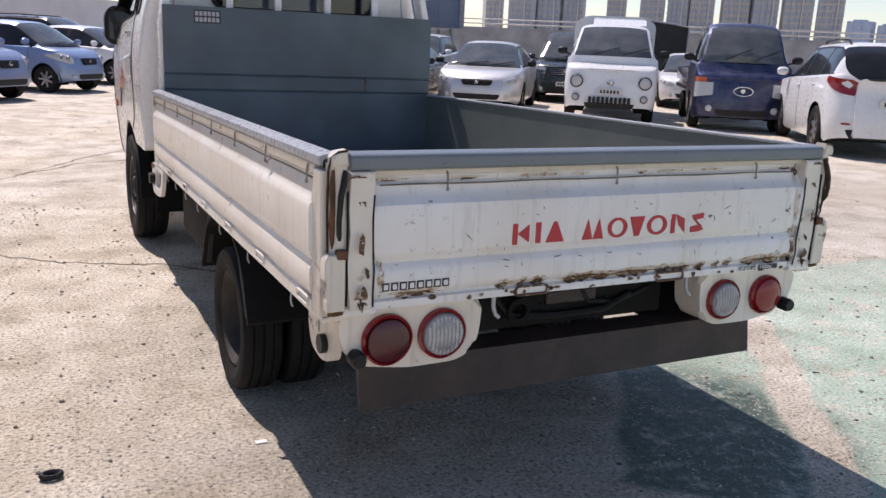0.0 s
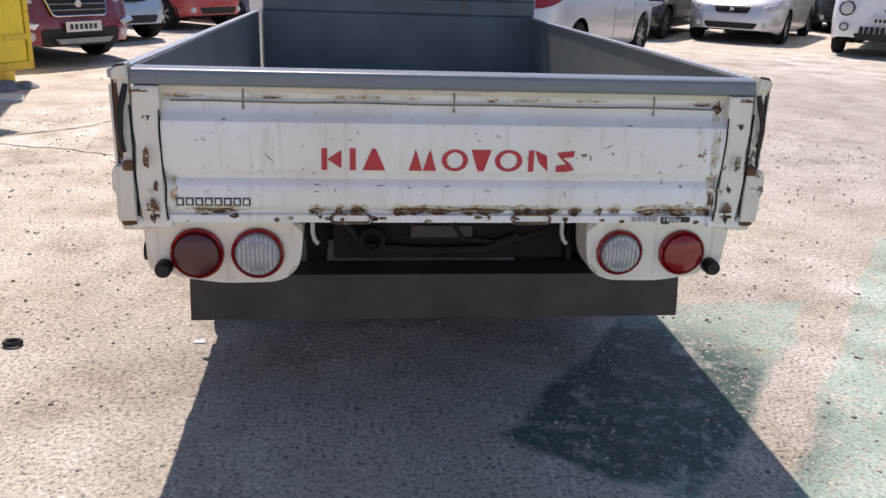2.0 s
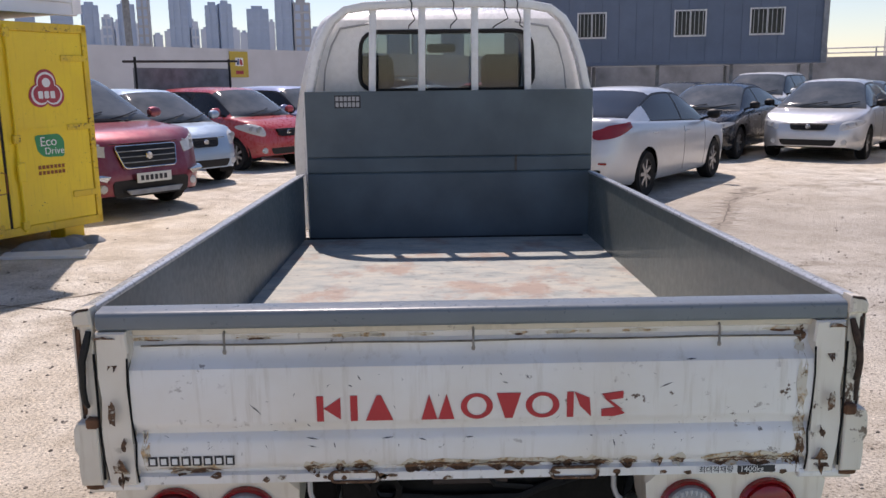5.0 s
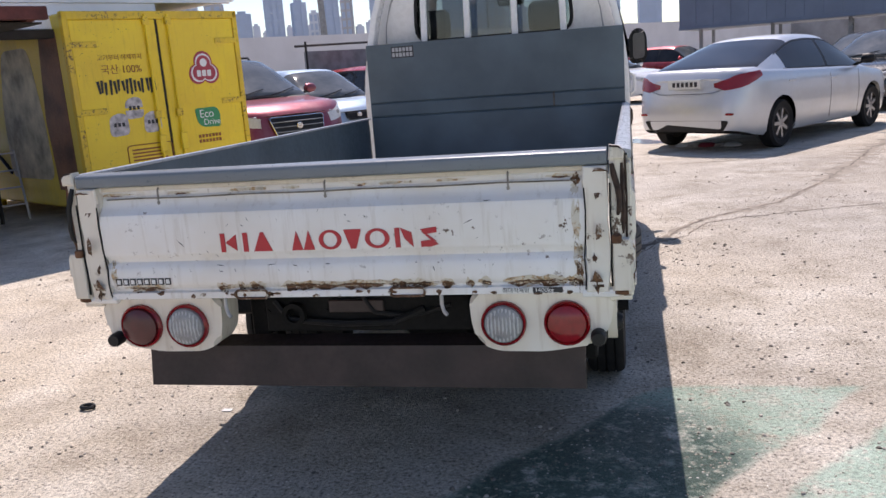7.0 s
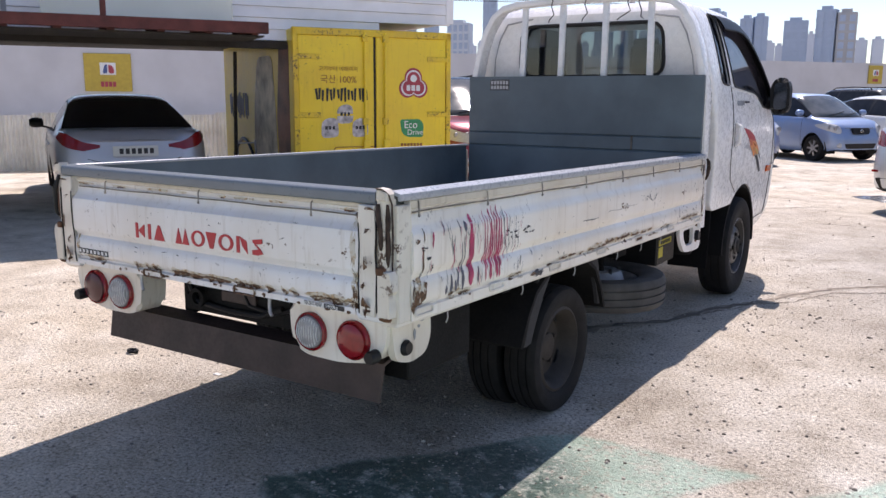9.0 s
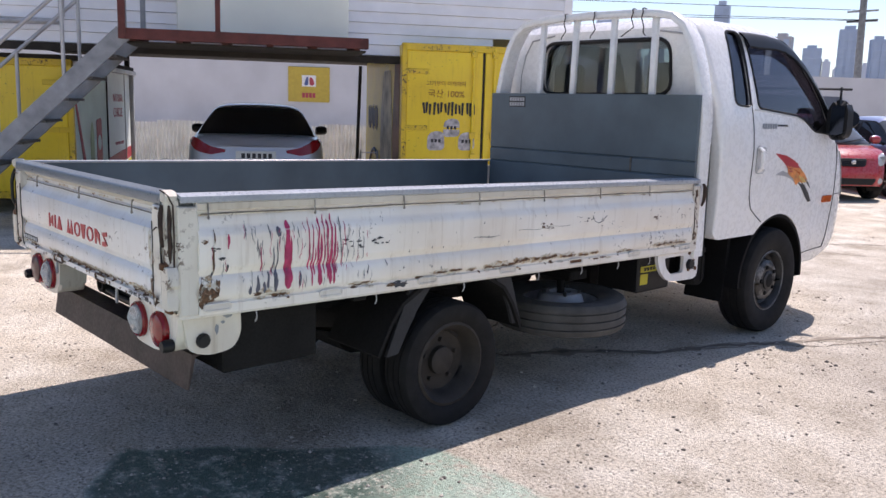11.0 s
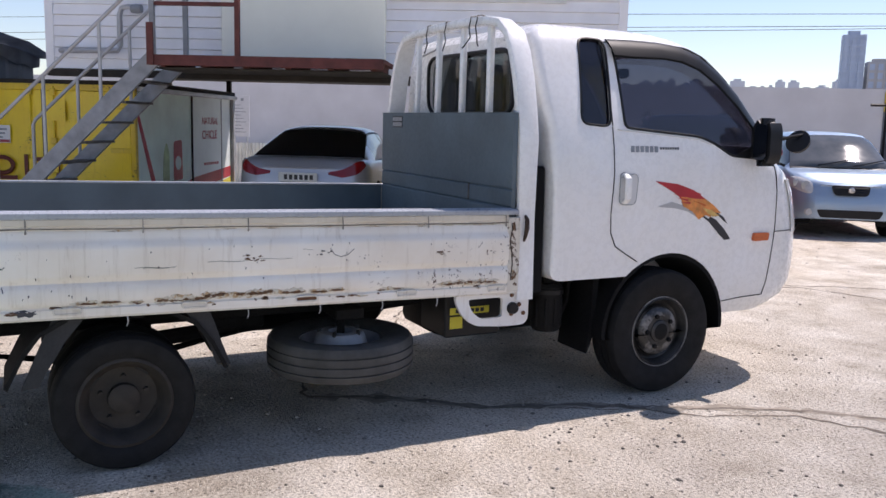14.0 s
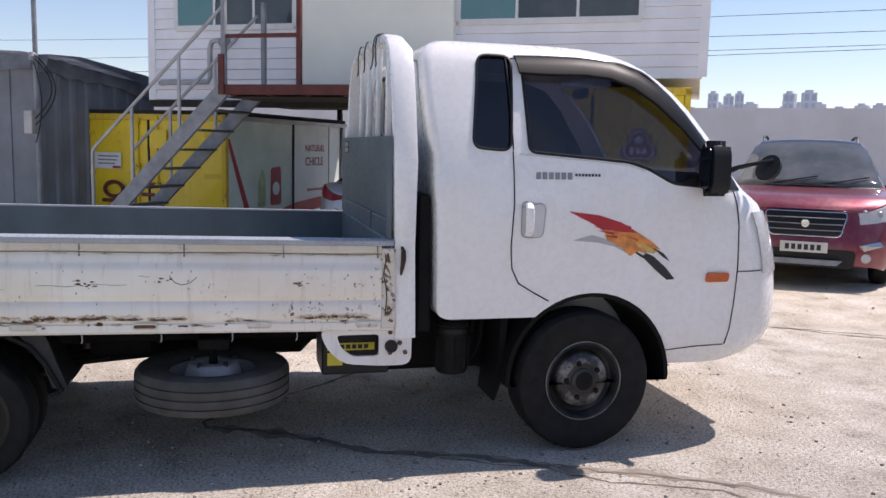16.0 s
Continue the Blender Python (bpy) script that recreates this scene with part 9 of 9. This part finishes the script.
def gate_patch(poly, material, name="rust_patch", lift=0.0014):
    bm = bmn()
    c = bm.verts.new((sum(p[0] for p in poly) / len(poly), 0, sum(p[1] for p in poly) / len(poly)))
    vs = [bm.verts.new((x, 0, z)) for x, z in poly]
    for k in range(len(vs)):
        bm.faces.new((c, vs[k], vs[(k + 1) % len(vs)]))
    bmesh.ops.subdivide_edges(bm, edges=bm.edges[:], cuts=1, use_grid_fill=True)
    for v in bm.verts:
        v.co.y = gate_depth(v.co.z) - lift
    return part(name, bedded(bm), material, tail)


def side_patch_gate(poly, material, name="rust_patch", lift=0.0014):
    bm = bmn()
    c = bm.verts.new((0, sum(p[0] for p in poly) / len(poly), sum(p[1] for p in poly) / len(poly)))
    vs = [bm.verts.new((0, y, z)) for y, z in poly]
    for k in range(len(vs)):
        bm.faces.new((c, vs[k], vs[(k + 1) % len(vs)]))
    bmesh.ops.subdivide_edges(bm, edges=bm.edges[:], cuts=1, use_grid_fill=True)
    for v in bm.verts:
        v.co.x = side_depth(v.co.z) + lift
    return part(name, bedded(bm), material, gate)


rnd = random.Random(21)
STAIN = flaked("rust_stain", (0.40, 0.27, 0.15), 0.46)
FLAKE = flaked("flaking_rust", (0.12, 0.060, 0.030), 0.60)
for cx, w in ((-0.60, 0.06), (-0.35, 0.018), (-0.29, 0.012), (-0.24, 0.024), (-0.13, 0.03), (-0.05, 0.075), (0.085, 0.07), (0.20, 0.035), (0.265, 0.04), (0.335, 0.02), (0.40, 0.012), (0.445, 0.016), (0.56, 0.05), (0.63, 0.045), (0.69, 0.02)):
    gate_patch(ragged(cx, 0.737, w * 1.25, 0.016, rnd), STAIN, "rust_stain", 0.0011)
    gate_patch(ragged(cx, 0.732, w, 0.011, rnd, 18), FLAKE, "rust_patch", 0.0022)
for k in range(26):
    x = rnd.uniform(-0.70, 0.70)
    gate_patch(ragged(x, rnd.uniform(0.703, 0.718), rnd.uniform(0.004, 0.014), 0.006, rnd, 8), FLAKE)
gate_patch(ragged(0.705, 0.76, 0.010, 0.05, rnd), FLAKE)
gate_patch(ragged(0.702, 1.012, 0.012, 0.018, rnd), FLAKE)
SCR = plain("scratch_dark", (0.05, 0.05, 0.055), 0.7, vary=0.3)


def gate_scratch(x0, z0, x1, z1, w=0.003):
    d = Vector((x1 - x0, z1 - z0)).normalized() * w
    gate_patch([(x0, z0), (x0 + d.y * 0.45 + (x1 - x0) * 0.4, z0 - d.x * 0.45 + (z1 - z0) * 0.4), (x1, z1), (x0 - d.y * 0.45 + (x1 - x0) * 0.5, z0 + d.x * 0.45 + (z1 - z0) * 0.5)], SCR, "scratch")


for a in ((-0.475, 0.885, -0.450, 0.860), (-0.245, 0.945, -0.238, 0.932), (-0.265, 0.924, -0.255, 0.918), (-0.355, 0.838, -0.35, 0.826), (-0.38, 0.850, -0.378, 0.84), (-0.36, 0.805, -0.33, 0.80), (-0.355, 0.788, -0.335, 0.783), (-0.30, 0.795, -0.297, 0.78),
          (-0.20, 0.80, -0.17, 0.803), (-0.12, 0.80, -0.10, 0.795), (0.055, 0.945, 0.06, 0.938), (0.06, 0.925, 0.075, 0.92), (0.11, 0.94, 0.118, 0.93), (0.395, 0.905, 0.425, 0.918), (0.45, 0.965, 0.475, 0.966), (-0.02, 0.80, 0.0, 0.80), (0.3, 0.79, 0.304, 0.77), (0.25, 0.80, 0.255, 0.797)):
    gate_scratch(*a)
for k in range(30):
    x, z = rnd.uniform(-0.68, 0.68), rnd.uniform(0.755, 0.955)
    gate_scratch(x, z, x + rnd.uniform(-0.012, 0.012), z + rnd.uniform(-0.01, 0.01), 0.0014)

# red and dark paint runs on the near side gate
DRIP_RED = plain("red_paint_run", (0.46, 0.03, 0.11), 0.4, vary=0.3, scale=30)
DRIP_DARK = plain("dark_paint_run", (0.10, 0.10, 0.13), 0.5, vary=0.3, scale=30)
gate = [o for o in truck.children if o.name.startswith("side_gate")][-1]


def drip(y, z0, z1, w0, w1, material, wav=0.0014):
    n = max(4, int((z0 - z1) / 0.012))
    bm = bmn()
    prev = None
    ph = rnd.uniform(0, 6.28)
    for k in range(n + 1):
        t = k / n
        z = z0 + (z1 - z0) * t
        w = 0.62 * (w0 + (w1 - w0) * t) * rnd.uniform(0.7, 1.25) * (0.35 if k in (0, n) else 1.0)
        yy = y + wav * math.sin(ph + t * 9) + 0.006 * (t - 0.5) * math.sin(ph)
        x = side_depth(z) + 0.0016
        a, b = bm.verts.new((x, yy - w, z)), bm.verts.new((x, yy + w, z))
        if prev:
            bm.faces.new((prev[0], prev[1], b, a))
        prev = (a, b)
    part("paint_run", bedded(bm), material, gate)


for y, z0, z1, w0, w1 in ((0.418, 0.985, 0.74, 0.013, 0.017), (0.408, 0.90, 0.75, 0.005, 0.008), (0.430, 0.93, 0.76, 0.005, 0.012), (0.312, 0.90, 0.81, 0.003, 0.004), (0.505, 0.99, 0.80, 0.003, 0.005), (0.520, 0.97, 0.74, 0.003, 0.006), (0.545, 0.99, 0.82, 0.006, 0.006), (0.555, 0.93, 0.74, 0.006, 0.014),
                          (0.570, 1.0, 0.78, 0.004, 0.005), (0.585, 0.98, 0.76, 0.006, 0.007), (0.600, 1.0, 0.74, 0.006, 0.012), (0.615, 0.96, 0.74, 0.005, 0.010), (0.625, 0.90, 0.78, 0.003, 0.004), (0.53, 0.88, 0.78, 0.004, 0.007), (0.65, 0.90, 0.80, 0.002, 0.003), (0.19, 0.95, 0.90, 0.006, 0.008), (0.66, 0.97, 0.88, 0.003, 0.003)):
    drip(y, z0, z1, w0, w1, DRIP_RED)
for y, z0, z1, w0, w1 in ((0.255, 0.99, 0.93, 0.002, 0.003), (0.38, 0.965, 0.93, 0.013, 0.010), (0.345, 0.975, 0.93, 0.003, 0.004), (0.30, 0.93, 0.86, 0.003, 0.003), (0.36, 0.90, 0.80, 0.003, 0.004), (0.375, 0.92, 0.79, 0.003, 0.004), (0.30, 0.80, 0.735, 0.005, 0.014), (0.34, 0.81, 0.74, 0.008, 0.010), (0.37, 0.81, 0.735, 0.014, 0.012),
                          (0.27, 0.765, 0.735, 0.008, 0.012), (0.325, 0.775, 0.735, 0.010, 0.010), (0.47, 0.80, 0.745, 0.008, 0.010), (0.46, 0.96, 0.92, 0.003, 0.003), (0.64, 0.99, 0.85, 0.003, 0.003), (0.67, 0.92, 0.83, 0.002, 0.002), (0.70, 0.90, 0.82, 0.002, 0.002), (0.72, 0.90, 0.83, 0.002, 0.002), (0.745, 0.91, 0.82, 0.002, 0.002), (0.77, 0.80, 0.76, 0.003, 0.005), (0.86, 0.81, 0.785, 0.003, 0.004), (0.13, 0.83, 0.79, 0.003, 0.004)):
    drip(y, z0, z1, w0, w1, DRIP_DARK)
for k in range(90):
    y = rnd.gauss(0.50, 0.16)
    z = rnd.uniform(0.77, 0.985)
    drip(y, z, z - rnd.uniform(0.015, 0.06), 0.0014, 0.002, rnd.choice((DRIP_DARK, DRIP_DARK, DRIP_RED)), 0.002)
# rust and dents along the lower edge
for ya, yb, z, h in ((1.11, 1.25, 0.733, 0.010), (1.30, 1.35, 0.727, 0.007), (1.40, 1.60, 0.730, 0.014), (1.58, 1.80, 0.740, 0.013), (1.78, 2.00, 0.742, 0.012), (2.03, 2.18, 0.738, 0.009), (2.36, 2.46, 0.730, 0.007), (2.66, 2.96, 0.740, 0.012), (0.34, 0.42, 0.728, 0.010), (0.70, 0.80, 0.727, 0.006)):
    n = max(2, int((yb - ya) / 0.05))
    for k in range(n):
        y = ya + (yb - ya) * (k + 0.5) / n
        side_patch_gate(ragged(y, z + rnd.uniform(-0.004, 0.004), (yb - ya) / n * 0.8, h * 1.3, rnd, 16), STAIN, "rust_stain", 0.0011 + 0.0002 * (k % 3))
        side_patch_gate(ragged(y + rnd.uniform(-0.02, 0.02), z - 0.002 + rnd.uniform(-0.005, 0.005), (yb - ya) / n * 0.55, h * 0.55, rnd, 18), FLAKE, "rust_patch", 0.0024)
for k in range(26):
    y = rnd.uniform(0.1, 3.0)
    side_patch_gate(ragged(y, rnd.uniform(0.703, 0.722), rnd.uniform(0.006, 0.03), 0.005, rnd, 12), FLAKE if k % 2 else STAIN, "rust_patch", 0.0024)
# dent drawn flat, its shade put in as a dark patch
side_patch_gate(ragged(0.93, 0.703, 0.050, 0.013, rnd, 16), SCR, "dent", 0.0026)
side_patch_gate(ragged(0.885, 0.706, 0.024, 0.008, rnd, 14), FLAKE, "rust_patch", 0.0032)
side_patch_gate(ragged(0.10, 0.75, 0.025, 0.05, rnd), FLAKE)
for x, z, rx, rz in ((0.700, 0.90, 0.012, 0.070), (0.704, 0.80, 0.014, 0.060), (-0.700, 0.78, 0.010, 0.050), (0.698, 0.985, 0.012, 0.014), (0.06, 0.738, 0.10, 0.012), (-0.30, 0.735, 0.06, 0.010)):
    gate_patch(ragged(x, z, rx, rz, rnd, 18), STAIN, "rust_stain", 0.0010)
# brown stains along the rope rail of the near side
for k in range(30):
    y = 0.12 + 2.85 * k / 29 + rnd.uniform(-0.04, 0.04)
    side_patch_gate(ragged(y, rnd.choice((1.013, 1.050)) + rnd.uniform(-0.003, 0.003), rnd.uniform(0.02, 0.06), 0.0035, rnd, 14), STAIN, "rust_stain", 0.0012)
# rusty seam and stain at the front end of the near side gate
part("seam", bedded(tube(bmn(), [(0.8475, 3.036, 1.02), (0.8480, 3.040, 0.99), (0.8480, 3.030, 0.93), (0.8480, 3.042, 0.87), (0.8480, 3.046, 0.82), (0.8480, 3.038, 0.74)], 0.0028, 5)), FLAKE_DARK, gate)
for y, z, ry, rz, mt in ((3.058, 0.775, 0.022, 0.040, STAIN), (3.056, 0.765, 0.013, 0.026, FLAKE), (3.05, 1.0, 0.010, 0.022, FLAKE), (3.066, 0.72, 0.012, 0.008, FLAKE)):
    bm = prism(bmn(), ragged(y, z, ry, rz, rnd, 14), 0.8462, 0.8478 if mt is STAIN else 0.8490, 'yz')
    part("rust_patch", bedded(bm), mt, gate)
# rusted rear corner of the near side gate, with its dark seam
for y, z, ry, rz, mt in ((0.125, 0.765, 0.042, 0.045, STAIN), (0.118, 0.745, 0.030, 0.028, FLAKE), (0.150, 0.775, 0.010, 0.030, FLAKE), (0.135, 0.86, 0.004, 0.06, FLAKE), (0.140, 0.94, 0.003, 0.025, FLAKE), (0.105, 0.93, 0.014, 0.008, FLAKE), (0.165, 0.87, 0.012, 0.006, SCR), (0.185, 0.835, 0.003, 0.016, SCR), (0.33, 0.745, 0.03, 0.016, STAIN), (0.30, 0.735, 0.02, 0.008, FLAKE)):
    side_patch_gate(ragged(y, z, ry, rz, rnd, 16), mt, "rust_patch", 0.0014 if mt is STAIN else 0.0026)
# brown stains under the folded cap of the tailgate
for k in range(12):
    x = rnd.uniform(-0.70, 0.70)
    gate_patch(ragged(x, 1.022, rnd.uniform(0.015, 0.06), 0.005, rnd, 14), STAIN, "rust_stain", 0.0012)
    if k % 3 == 0:
        gate_patch(ragged(x, 1.018, rnd.uniform(0.01, 0.03), 0.003, rnd, 12), FLAKE, "rust_patch", 0.0024)
for cy, cz, sy, sz, count, mt in ((1.79, 0.892, 0.045, 0.016, 13, FLAKE), (0.83, 0.890, 0.045, 0.013, 14, SCR), (2.665, 0.892, 0.030, 0.012, 12, FLAKE), (2.10, 0.900, 0.03, 0.012, 4, SCR), (0.70, 0.885, 0.05, 0.02, 9, SCR), (0.14, 0.90, 0.012, 0.008, 4, SCR)):
    for k in range(count):
        y, z = cy + rnd.uniform(-sy, sy), cz + rnd.uniform(-sz, sz)
        side_patch_gate(ragged(y, z, rnd.uniform(0.004, 0.013), rnd.uniform(0.0018, 0.0045), rnd, 9), mt, "scrape", 0.0014 + 0.0002 * (k % 4))
for k in range(46):
    y, z = rnd.uniform(0.6, 3.0), rnd.uniform(0.745, 0.96)
    side_patch_gate(ragged(y, z, rnd.uniform(0.0015, 0.0035), rnd.uniform(0.002, 0.007), rnd, 7), SCR, "chip")
bm = bmn()
tube(bm, [(side_depth(z) + 0.001, y, z - 0.001) for y, z in ((2.12, 0.925), (2.14, 0.895), (2.17, 0.885), (2.20, 0.893), (2.23, 0.918))], 0.0013, 5)
part("scrape", bedded(bm), SCR, gate)
for y0, y1, z in ((1.32, 1.48, 0.865), (1.60, 1.76, 0.880), (1.80, 1.95, 0.885), (2.0, 2.04, 0.92), (1.35, 1.45, 0.862)):
    bm = bmn()
    tube(bm, [(side_depth(z) + 0.001, y0 + (y1 - y0) * k / 6, z + 0.0025 * math.sin(k * 1.1)) for k in range(7)], 0.0008, 4)
    part("scrape", bedded(bm), SCR, gate)

# oval hinge straps along the lower edge of the tailgate
for x in (-0.259, 0.219):
    bm = bmn()
    lp = rounded([(x - 0.05, 0.7), (x + 0.05, 0.7), (x + 0.05, 0.724), (x - 0.05, 0.724)], 0.012, 4)
    tube(bm, [(a, -0.008, z) for a, z in lp + lp[:1]], 0.004, 6)
    part("hinge_strap", bedded(bm), FLAKE, tail)
for s_ in (1, -1):
    for z, rx, rz in ((0.735, 0.018, 0.030), (0.80, 0.006, 0.012), (0.875, 0.008, 0.03), (0.985, 0.010, 0.022), (1.03, 0.022, 0.010)):
        gate_patch(ragged(s_ * rnd.uniform(0.738, 0.772), z, rx, rz, rnd, 13), FLAKE, "rust_patch", 0.0165 if z < 1.0 else 0.0285)
